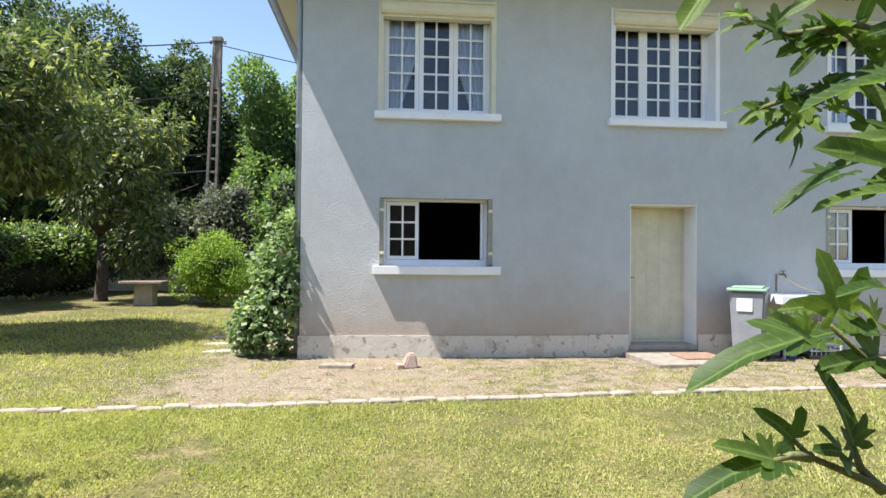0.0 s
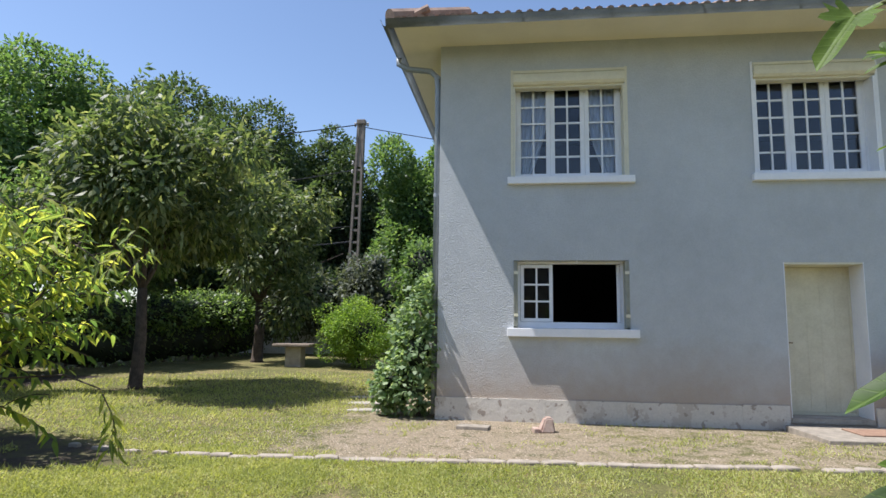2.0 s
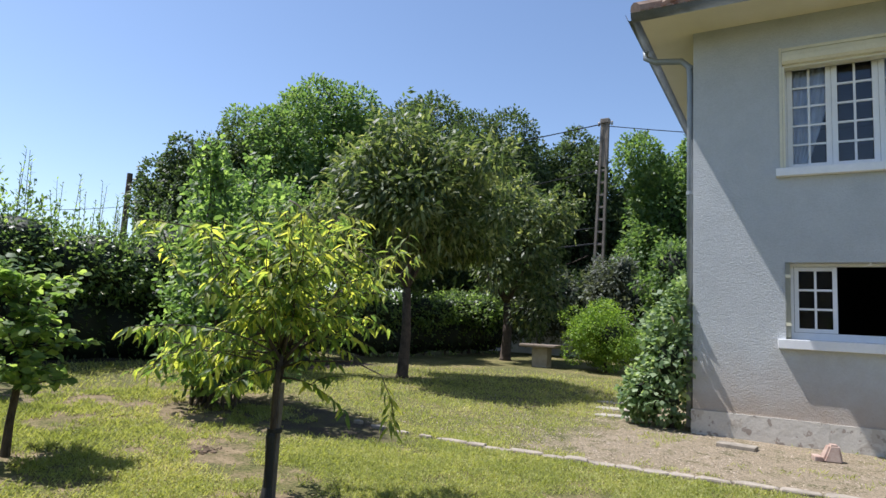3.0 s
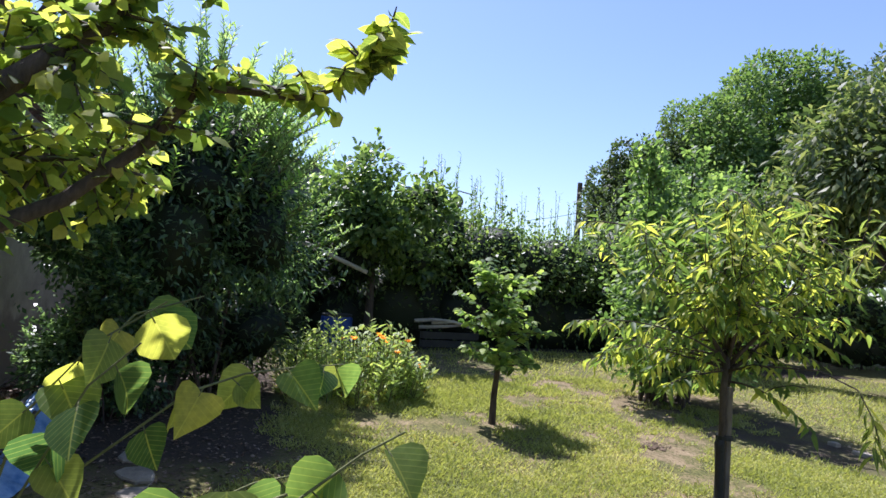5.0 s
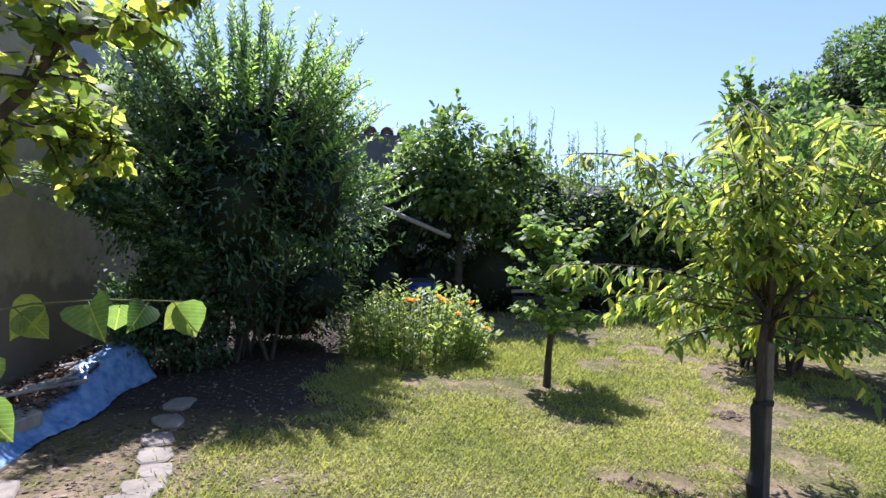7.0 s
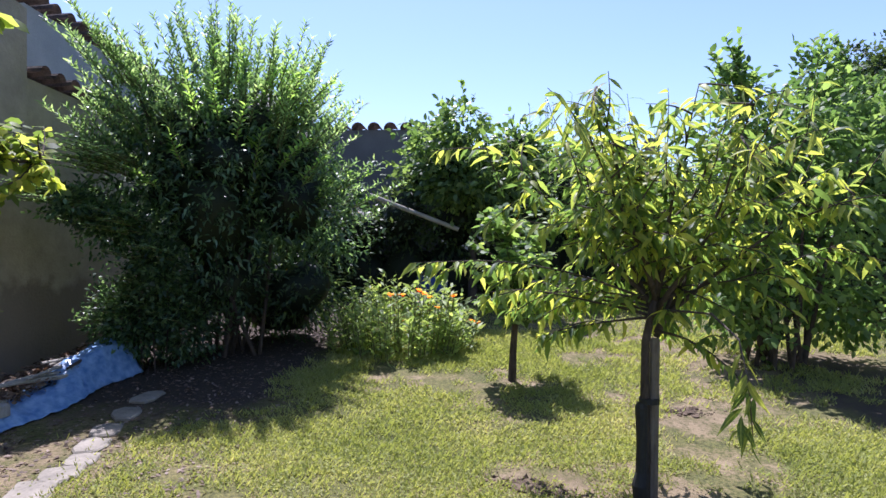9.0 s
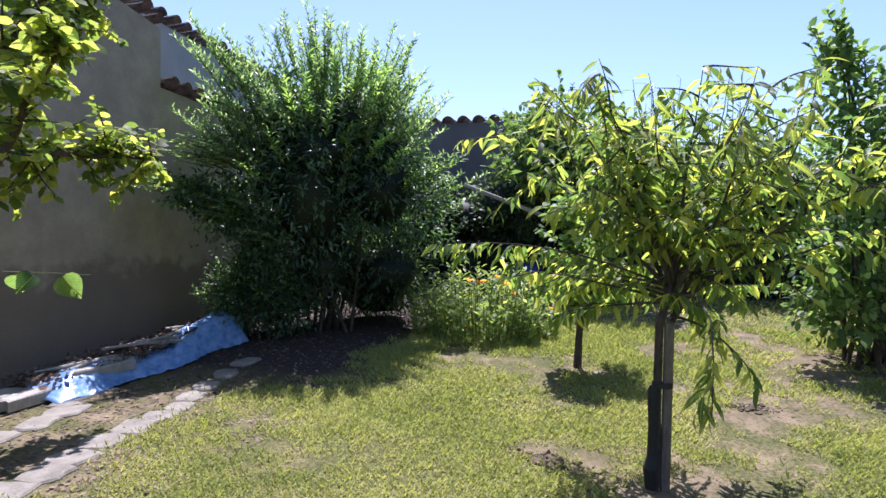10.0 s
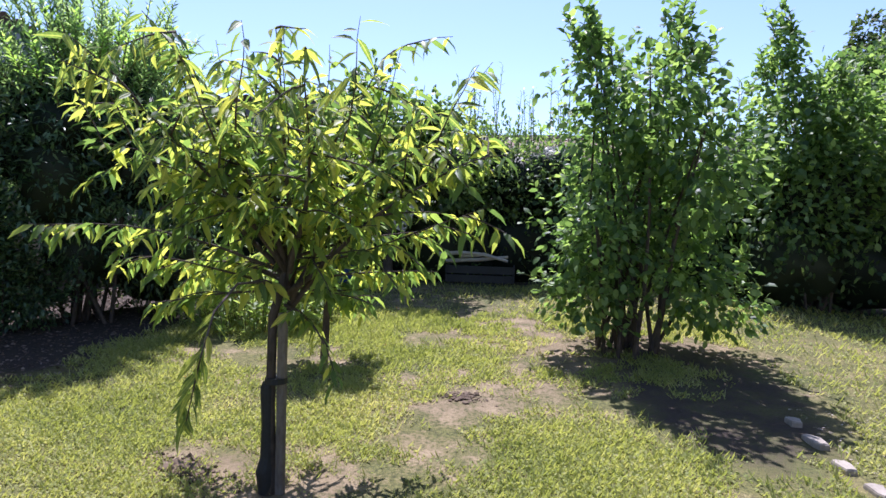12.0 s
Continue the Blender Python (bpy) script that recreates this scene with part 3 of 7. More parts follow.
def ground_zones(x, y):
    gravel = bare = mulch_shade = 0.0
    if y > kerb_y(x):
        edge = min(1.0, max(0.0, (x + 3.1) / 1.6))
        far = min(1.0, max(0.0, (13.5 - y) / 2.5))
        left = 1.0 if y < 8 else min(1.0, max(0.0, (x + 3.2 + (y - 8) * 0.15) / 0.7))
        amount = 0.76 if x < 0.4 else max(0.58, 0.76 - (x - 0.4) * 0.15)
        gravel = edge * far * left * amount
        if 7.9 < y < 9 and x > -1:
            gravel = max(gravel, 0.62)
    spots = ((-2.85, 2.75, 0.55, 1.0), (-3.0, 2.35, 0.35, 1.0), (-5.0, 2.29, 0.5, 0.7), (-4.3, 3.45, 0.4, 0.8), (-5.75, 4.8, 1.4, 0.95),
             (-6.9, 3.3, 1.1, 0.62), (-6.2, 3.9, 1.1, 0.9), (-4.4, 3.4, 0.75, 0.85), (-4.9, 4.2, 0.7, 0.85), (-4.3, 2.6, 0.7, 0.62), (-3.4, 3.4, 0.5, 0.62), (-2.0, -0.3, 0.9, 0.75), (-3.2, -0.6, 0.8, 0.75), (-4.3, -0.6, 0.7, 0.8), (-1.2, 4.6, 0.45, 0.55),
             (-1.6, 1.9, 0.5, 0.62), (-8.0, 2.6, 0.9, 0.7), (-6.95, 10.75, 0.5, 0.7), (-4.9, 1.3, 0.5, 0.55))
    for sx, sy, r, a in spots:
        q = math.hypot(x - sx, y - sy) / r
        if q < 1.5:
            bare = max(bare, 0.74 * a * min(1.0, 1.5 - q))
    # Bare dark soil by the willow, widened to deepen the shrub's shade.
    if y < 0.9 and x < -3.4:
        mulch_shade = min(1.0, max(0.0, (0.75 - y) / 0.6)) * min(1.0, (-3.4 - x) / 1.3)
    # Ellipse along the elder's cast shadow: shadow tone painted over dark litter.
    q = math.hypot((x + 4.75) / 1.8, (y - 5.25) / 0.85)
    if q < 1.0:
        mulch_shade = max(mulch_shade, 0.62 * min(1.0, 2.5 * (1 - q)))
    if x < -8.9 and y < 13:
        mulch_shade = max(mulch_shade, min(1.0, (-8.9 - x) / 0.5))
    return gravel, bare, mulch_shade


def build_ground():
    def axis(lo, hi, step):
        a = list(np.arange(lo, hi + 1e-6, step))
        s = step
        left, right = [lo], [hi]
        while left[-1] > -700:
            s *= 1.45
            left.append(left[-1] - s)
            right.append(right[-1] + s)
        return np.array(left[:0:-1] + a + right[1:])
    xs, ys = axis(-13, 9, 0.16), axis(-4, 20, 0.16)
    nx, ny = len(xs), len(ys)
    verts = np.zeros((nx * ny, 3))
    zones = np.zeros((nx * ny, 3))
    i = 0
    for y in ys:
        for x in xs:
            near = abs(x) < 40 and abs(y) < 50
            verts[i] = (x, y, gz(x, y) if near else 0.0)
            if -14 < x < 12 and -5 < y < 21:
                zones[i] = ground_zones(x, y)
            i += 1
    q = np.arange(nx * ny).reshape(ny, nx)
    a, b, c, d = q[:-1, :-1].ravel(), q[:-1, 1:].ravel(), q[1:, 1:].ravel(), q[1:, :-1].ravel()
    tris = np.concatenate([np.stack([a, b, c], 1), np.stack([a, c, d], 1)])
    me = raw_mesh("ground", verts, tris)
    for k, name in enumerate(("gravel", "bare", "mulch_shade")):
        at = me.attributes.new(name, "FLOAT", "POINT")
        at.data.foreach_set("value", zones[:, k].astype(np.float32))
    me.materials.append(M["ground"])
    for p in me.polygons:
        p.use_smooth = True
    tagged(new("ground", me), "patchy sunlit lawn with worn soil and a pinkish gravel strip", "lawn", kind="structure")


build_ground()


# ---- house ----
WX0, WX1, WY, WT = -0.95, 13.0, 8.70, 0.45
EAVE = 5.585


def wall_with_holes(name, x0, x1, z0, z1, y0, y1, holes, mat, label):
    """A wall along x with rectangular holes (x0, x1, z0, z1) right through it."""
    bm = bmesh.new()
    xs = sorted({x0, x1, *[h[0] for h in holes], *[h[1] for h in holes]})
    zs = sorted({z0, z1, *[h[2] for h in holes], *[h[3] for h in holes]})
    solid = {}
    for i, (a, b) in enumerate(zip(xs, xs[1:])):
        for j, (c, d) in enumerate(zip(zs, zs[1:])):
            mx, mz = (a + b) / 2, (c + d) / 2
            solid[i, j] = not any(h[0] < mx < h[1] and h[2] < mz < h[3] for h in holes)
    vert = {}

    def v(x, y, z):
        key = (x, y, z)
        if key not in vert:
            vert[key] = bm.verts.new(key)
        return vert[key]

    for (i, j), s in solid.items():
        if not s:
            continue
        a, b, c, d = xs[i], xs[i + 1], zs[j], zs[j + 1]
        bm.faces.new((v(a, y0, c), v(b, y0, c), v(b, y0, d), v(a, y0, d)))
        bm.faces.new((v(b, y1, c), v(a, y1, c), v(a, y1, d), v(b, y1, d)))
        if not solid.get((i - 1, j)):
            bm.faces.new((v(a, y1, c), v(a, y0, c), v(a, y0, d), v(a, y1, d)))
        if not solid.get((i + 1, j)):
            bm.faces.new((v(b, y0, c), v(b, y1, c), v(b, y1, d), v(b, y0, d)))
        if not solid.get((i, j - 1)):
            bm.faces.new((v(a, y1, c), v(b, y1, c), v(b, y0, c), v(a, y0, c)))
        if not solid.get((i, j + 1)):
            bm.faces.new((v(a, y0, d), v(b, y0, d), v(b, y1, d), v(a, y1, d)))
    ob = part(name, bm, mat)
    return tagged(ob, label, "wall", kind="structure")


UP = [(0.155, 1.795), (3.60, 5.23), (7.05, 8.68)]
LOW = [(0.158, 1.795), (7.00, 8.63)]
DOOR = (3.87, 4.91, 0.09, 2.20)
holes = [(a, b, 3.45, 5.10) for a, b in UP] + [(a, b, 1.24, 2.225) for a, b in LOW] + [DOOR]
wall_with_holes("wall_front", WX0, WX1, -0.3, EAVE, WY, WY + WT, holes, M["stucco"], "grey roughcast house wall with a reddish damp base")
tagged(part("wall_side", boxed(WX0, WX0 + WT, WY + WT + 0.001, 18.5, -0.3, EAVE), M["stucco"]), "grey roughcast side wall of the house", "wall", kind="structure")
tagged(part("wall_back", boxed(WX0, WX1, 18.5, 18.9, -0.3, EAVE), M["stucco"]), "grey roughcast back wall of the house", "wall", kind="structure")
tagged(part("wall_far_side", boxed(WX1, WX1 + WT, WY, 18.9, -0.3, EAVE), M["stucco"]), "grey roughcast far wall of the house", "wall", kind="structure")
tagged(part("floor_lower", boxed(WX0 + WT, WX1, WY + WT, 18.5, -0.15, 0.02), M["unlit_room"]), "basement floor coloured near-black as an unlit room", "floor", kind="structure")
tagged(part("floor_upper", boxed(WX0 + WT + 0.01, WX1 - 0.01, WY + WT + 0.01, 18.49, 2.7, 2.9), M["unlit_room"]), "floor slab between the storeys", "floor", kind="structure")
tagged(part("wall_inner", boxed(WX0 + WT + 0.01, WX1 - 0.01, 13.0, 13.2, 0.02, 5.4), M["unlit_room"]), "inner wall of the rooms, coloured near-black as unlit", "wall", kind="structure")
tagged(part("ceiling", boxed(WX0 + WT + 0.01, WX1 - 0.01, WY + WT + 0.01, 18.49, 5.2, 5.3), M["unlit_room"]), "upper room ceiling", "ceiling", kind="structure")

# plinth pieces
plinth = []
for a, b in ((WX0 - 0.02, 3.85), (4.93, 13.0)):
    bm = bmesh.new()
    x = a
    while x < b - 0.05:
        x2 = min(b, x + 0.9 + 0.8 * random.random())
        h = 0.235 + 0.02 * random.random()
        box(bm, x, x2 - 0.003, WY - 0.020 - 0.003 * random.random(), WY - 0.002, -0.3, h)
        x = x2
    tagged(part("baseboard", bm, M["plinth"]), "flaking cream-painted plinth at the foot of the wall", "plinth", kind="structure")


def soffit_and_roof():
    ex0, ey0, ex1, ey1 = -1.56, 7.90, 13.9, 19.5
    bm = bmesh.new()
    box(bm, ex0, ex1, ey0, WY - 0.003, EAVE - 0.04, EAVE)
    box(bm, ex0, WX0 - 0.003, WY - 0.002, ey1, EAVE - 0.04, EAVE)
    box(bm, ex0, ex1, 18.91, ey1, EAVE - 0.04, EAVE - 0.002)
    tagged(part("soffit", bm, M["soffit"]), "cream-painted roof overhang underside", "soffit", kind="structure")
    roof = thing("roof", "hipped red clay tile roof with zinc gutters", "roof", (0, 0, 0))
    tagged(roof, kind="structure")
    zr, z0, zg = 8.3, EAVE + 0.002, EAVE - 0.075
    rx0, ry = ex0 + 5.8, (ey0 + ey1) / 2
    bm = bmesh.new()
    c = [bm.verts.new(p) for p in ((ex0, ey0, z0), (ex1, ey0, z0), (ex1, ey1, z0), (ex0, ey1, z0), (rx0, ry, zr), (ex1 - 5.8, ry, zr))]
    for f in ((0, 1, 5, 4), (1, 2, 5), (2, 3, 4, 5), (3, 0, 4), (3, 2, 1, 0)):
        bm.faces.new([c[k] for k in f])
    part("roof_deck", bm, M["tile"], roof)
    # tile rows that can be seen along the front and left eaves
    bm = bmesh.new()
    x = ex0 + 0.1
    while x < ex1:
        tube(bm, [(x, ey0 - 0.03, z0 + 0.004), (x + random.uniform(-0.008, 0.008), ey0 + 0.5, z0 + 0.235)], [0.055, 0.05], 8)
        x += 0.155 + random.uniform(-0.006, 0.006)
    y = ey0 + 0.2
    while y < ey1:
        tube(bm, [(ex0 - 0.05, y, z0 + 0.01), (ex0 + 0.5, y, z0 + 0.28)], [0.07, 0.06], 8)
        y += 0.21
    tube(bm, [(ex0 - 0.03, ey0 - 0.03, z0 + 0.05), (ex0 + 1.0, ey0 + 1.0, z0 + 0.60)], [0.11, 0.10], 10)
    part("tile_row", bm, M["tile"], roof, "orange-red clay tiles", kind="stuff")
    # half-round gutters
    for nm, a, b in (("gutter_front", (ex0 - 0.07, ey0 - 0.07, zg), (ex1, ey0 - 0.07, zg)), ("gutter_side", (ex0 - 0.07, ey0 - 0.12, zg), (ex0 - 0.07, ey1, zg))):
        bm = bmesh.new()
        a, b = Vector(a), Vector(b)
        d = (b - a).normalized()
        s = Vector((-d.y, d.x, 0))
        prof = [(math.cos(t) * 0.066, math.sin(t) * 0.09 + 0.03) for t in np.linspace(math.pi, 2 * math.pi, 9)]
        prof = [(prof[0][0] - 0.012, 0.04)] + prof + [(prof[-1][0] + 0.012, 0.04)]
        n = 14
        rows = [[bm.verts.new(a.lerp(b, k / n) + s * u + Vector((0, 0, w))) for u, w in prof] for k in range(n + 1)]
        for r0, r1 in zip(rows, rows[1:]):
            for k in range(len(prof) - 1):
                bm.faces.new((r0[k], r0[k + 1], r1[k + 1], r1[k]))
        bmesh.ops.solidify(bm, geom=bm.faces[:], thickness=0.004)
        g = part(nm, bm, M["zinc"], roof, "dark weathered zinc gutter", smooth=True)
    bm = bmesh.new()
    for k in range(12):
        xx = ex0 + 0.6 + k * 1.2
        box(bm, xx, xx + 0.03, ey0 - 0.142, ey0 - 0.05, zg + 0.034, zg + 0.044)
    part("gutter_bracket", bm, M["zinc"], roof)
    return ex0, ey0, z0


ex0, ey0, ez0 = soffit_and_roof()
pipe = thing("downpipe", "grey zinc downpipe on the house corner", "downpipe", (WX0 - 0.05, WY + 0.10, 0))
bm = bmesh.new()
tube(bm, [(-0.64, 0.05, 5.47), (-0.64, 0.05, 5.36), (-0.50, 0.04, 5.27), (-0.12, 0, 5.20), (-0.02, 0, 5.10), (0, 0, 4.95), (0, 0, 0.0)], 0.045, 12)
part("pipe", bm, M["pipe_zinc"], pipe, smooth=True)
for z in (5.05, 3.2, 1.4):
    part("pipe_collar", tube(bmesh.new(), [(0, 0, z), (0, 0, z + 0.05)], 0.053, 12), M["zinc"], pipe)


def bars(x0, x1, z0, z1, cols, rows, y0, y1, w=0.027):
    """Glazing bars."""
    bm = bmesh.new()
    for i in range(1, cols):
        x = x0 + (x1 - x0) * i / cols
        box(bm, x - w / 2, x + w / 2, y0, y1, z0, z1)
    for j in range(1, rows):
        z = z0 + (z1 - z0) * j / rows
        for i in range(cols):
            a = x0 + (x1 - x0) * i / cols + (w / 2 if i else 0)
            b = x0 + (x1 - x0) * (i + 1) / cols - (w / 2 if i < cols - 1 else 0)
            box(bm, a, b, y0, y1, z - w / 2, z + w / 2)
    return bm


def frame_ring(bm, x0, x1, z0, z1, y0, y1, w, wb=None):
    wb = wb or w
    box(bm, x0, x0 + w, y0, y1, z0, z1)
    box(bm, x1 - w, x1, y0, y1, z0, z1)
    box(bm, x0 + w, x1 - w, y0, y1, z0, z0 + wb)
    box(bm, x0 + w, x1 - w, y0, y1, z1 - w, z1)
    return bm


def sash(parent, x0, x1, z0, z1, y, cols, rows, w=0.055, name="casement", at=None, turn=0.0):
    s = new(name)
    s.parent = parent
    s.matrix_basis = at if at else Matrix()
    part("sash_frame", frame_ring(bmesh.new(), x0, x1, z0, z1, y, y + 0.045, w), M["white"], s)
    part("glazing_bar", bars(x0 + w, x1 - w, z0 + w, z1 - w, cols, rows, y + 0.008, y + 0.036), M["white"], s)
    n = 0
    gw, gh = (x1 - x0 - 2 * w) / cols, (z1 - z0 - 2 * w) / rows
    for i in range(cols):
        for j in range(rows):
            a, c = x0 + w + gw * i, z0 + w + gh * j
            g = part("pane", boxed(a + 0.009, a + gw - 0.009, y + 0.018, y + 0.023, c + 0.009, c + gh - 0.009), M["glass"], s)
            g.visible_shadow = False
    return s


def curtain(parent, x0, x1, z0, z1, y, lean):
    """A tied-back net curtain: broad at the top, gathered to one side below."""
    bm = bmesh.new()
    nu, nv = 26, 14
    grid = []
    for j in range(nv + 1):
        v = j / nv
        width = (x1 - x0) * (1 - 0.62 * v ** 1.5)
        row = []
        for i in range(nu + 1):
            u = i / nu
            x = x0 + width * u if lean < 0 else x1 - width * u
            row.append(bm.verts.new((x, y + 0.02 * math.sin(u * 34 + v * 2), z1 - (z1 - z0) * v)))
        grid.append(row)
    for a, b in zip(grid, grid[1:]):
        for i in range(nu):
            bm.faces.new((a[i], a[i + 1], b[i + 1], b[i]))
    bmesh.ops.solidify(bm, geom=bm.faces[:], thickness=0.003)
    return part("curtain", bm, M["curtain"], parent, "white gathered net curtain", smooth=True)


def upper_window(idx, x0, x1, curtains):
    w = tagged(new("window_%d" % idx), "white three-leaf window with small panes under a cream roller shutter box", "window", kind="structure")
    z0, z1 = 3.45, 5.10
    y = WY + 0.22
    part("window_sill", boxed(x0 - 0.085, x1 + 0.105, WY - 0.09, y - 0.002, z0 - 0.10, z0 + 0.004, bev=0.008), M["white"], w)
    # surround
    part("window_frame", frame_ring(bmesh.new(), x0 + 0.003, x1 - 0.003, z0 + 0.006, z1 - 0.10, y, y + 0.09, 0.05), M["white"], w)
    bm = bmesh.new()
    box(bm, x0 + 0.002, x0 + 0.03, WY - 0.012, y - 0.002, z0 + 0.006, z1 - 0.25)
    box(bm, x1 - 0.03, x1 - 0.002, WY - 0.012, y - 0.002, z0 + 0.006, z1 - 0.25)
    box(bm, x1 + 0.001, x1 + 0.035, WY - 0.014, WY - 0.002, z0 + 0.006, z1 + 0.02)
    box(bm, x0 - 0.035, x0 - 0.001, WY - 0.014, WY - 0.002, z0 + 0.006, z1 + 0.02)
    part("jamb_lining", bm, M["cream"] if idx == 1 else M["white"], w)
    # roller shutter box, rounded at its lower front edge
    bm = bmesh.new()
    prof = [(0.16, z1), (-0.035, z1), (-0.035, z1 - 0.035), (-0.02, z1 - 0.04), (-0.045, z1 - 0.06), (-0.055, z1 - 0.12), (-0.05, z1 - 0.18), (-0.02, z1 - 0.215), (0.03, z1 - 0.225), (0.03, z1 - 0.25), (0.16, z1 - 0.25)]
    a = [bm.verts.new((x0 + 0.002, WY + p, q)) for p, q in prof]
    b = [bm.verts.new((x1 - 0.002, WY + p, q)) for p, q in prof]
    for k in range(len(prof)):
        bm.faces.new((a[k], b[k], b[(k + 1) % len(prof)], a[(k + 1) % len(prof)]))
    bm.faces.new(a[::-1])
    bm.faces.new(b)
    bmesh.ops.recalc_face_normals(bm, faces=bm.faces[:])
    part("shutter_box", bm, M["cream"], w, "cream roller shutter box")
    fw = (x1 - x0 - 0.106) / 3
    for k in range(3):
        a0 = x0 + 0.053 + fw * k
        sash(w, a0 + 0.002, a0 + fw - 0.002, z0 + 0.055, z1 - 0.155, y + 0.01, 2, 5, 0.064)
    if curtains:
        curtain(w, x0 + 0.08, x0 + 0.60, z0 + 0.08, z1 - 0.16, y + 0.10, -1)
        curtain(w, x1 - 0.60, x1 - 0.08, z0 + 0.08, z1 - 0.16, y + 0.10, 1)
    return w


for i, (a, b) in enumerate(UP):
    upper_window(i + 1, a, b, i == 0)


def lower_window(idx, x0, x1):
    w = tagged(new("window_%d" % idx), "open white casement window with folded shutters over a dark room", "window", kind="structure")
    z0, z1 = 1.24, 2.225
    y = WY + 0.16
    part("window_sill", boxed(x0 - 0.09, x1 + 0.11, WY - 0.095, y - 0.002, z0 - 0.115, z0 + 0.004, bev=0.008), M["white"], w)
    part("window_frame", frame_ring(bmesh.new(), x0 + 0.06, x1 - 0.06, z0 + 0.006, z1 - 0.003, y, y + 0.07, 0.035, 0.09), M["white"], w)
    part("jamb_lining", box(boxed(x0 + 0.001, x0 + 0.058, y + 0.001, y + 0.07, z0 + 0.006, z1 - 0.003), x1 - 0.058, x1 - 0.001, y + 0.001, y + 0.07, z0 + 0.006, z1 - 0.003), M["cream"], w)
    sash(w, x0 + 0.10, x0 + 0.57, z0 + 0.10, z1 - 0.045, y + 0.012, 2, 3, 0.05)
    hinge = Matrix.Translation((x1 - 0.10, y + 0.06, 0)) @ Matrix.Rotation(radians(80), 4, "Z")
    sash(w, 0.0, 0.44, z0 + 0.10, z1 - 0.045, 0, 2, 3, 0.05, "open_casement", hinge)
    for side in (0, 1):
        bm = bmesh.new()
        for k in range(4):
            a = x0 + 0.004 + k * 0.013 if side == 0 else x1 - 0.004 - k * 0.013 - 0.009
            box(bm, a, a + 0.009, WY - 0.01 + 0.004 * (k % 2), y - 0.004, z0 + 0.03, z1 - 0.01)
        part("folded_shutter", bm, M["shutter"], w, "narrow folded cream shutter leaves")
        bm = bmesh.new()
        for z in (z0 + 0.17, z1 - 0.2):
            a = x0 + 0.001 if side == 0 else x1 - 0.062
            box(bm, a, a + 0.061, WY - 0.018, WY - 0.011, z, z + 0.045)
        part("shutter_hinge", bm, M["cream"], w)
    bm = bmesh.new()
    box(bm, x0 + 0.9, x0 + 0.92, WY + 0.02, WY + 0.05, z1 - 0.035, z1 - 0.002)
    part("shutter_catch", bm, M["white"], w)
    return w


for i, (a, b) in enumerate(LOW):
    lower_window(i + 4, a, b)


def door():
    x0, x1, z0, z1 = DOOR
    d = tagged(new("door_1"), "cream-painted panelled wooden door in a deep white reveal", "door", kind="structure")
    y = WY + 0.36
    part("door_frame", frame_ring(bmesh.new(), x0 + 0.003, x1 - 0.003, z0 + 0.003, z1 - 0.003, y, y + 0.08, 0.035), M["cream"], d)
    part("reveal", box(boxed(x1 - 0.012, x1 - 0.002, WY - 0.004, y - 0.002, z0 + 0.003, z1 - 0.004), x0 + 0.002, x0 + 0.012, WY - 0.004, y - 0.002, z0 + 0.003, z1 - 0.004), M["white"], d, "white-painted reveal")
    part("lintel_board", boxed(x0 + 0.014, x1 - 0.014, WY - 0.002, y - 0.002, z1 - 0.03, z1 - 0.004), M["cream"], d)
    a, b = x0 + 0.04, x1 - 0.04
    part("door_leaf", boxed(a, b, y + 0.012, y + 0.05, z0 + 0.04, z1 - 0.04), M["cream_door"], d)
    bm = bmesh.new()
    w = (b - a) / 5
    for k in range(5):
        box(bm, a + w * k + 0.001, a + w * (k + 1) - 0.001, y + 0.007, y + 0.011, z0 + 0.05, z1 - 0.05)
    part("door_panel", bm, M["cream_door"], d, "cream-painted door boards")
    bm = bmesh.new()
    tube(bm, [(a + 0.06, y - 0.04, z0 + 1.0), (a + 0.06, y + 0.01, z0 + 1.0)], 0.012, 8)
    tube(bm, [(a + 0.05, y - 0.04, z0 + 1.0), (a + 0.16, y - 0.045, z0 + 0.995)], 0.010, 8)
    part("door_handle", bm, M["brass"], d)
    part("threshold", boxed(x0 + 0.003, x1 - 0.003, WY - 0.02, y + 0.05, z0 - 0.06, z0 + 0.002), M["concrete"], d)


door()
solo("door_slab", boxed(-0.62, 0.62, -0.55, 0.53, -0.05, 0.04, bev=0.012), M["paver"], "pale concrete slab on the gravel before the door", "slab", (4.38, 8.1, -0.03), 2)
solo("door_mat", boxed(-0.30, 0.30, -0.24, 0.24, 0.0, 0.018, bev=0.006), M["mat"], "brown worn door mat on the concrete slab", "mat", (4.62, 8.12, 0.011), 2)


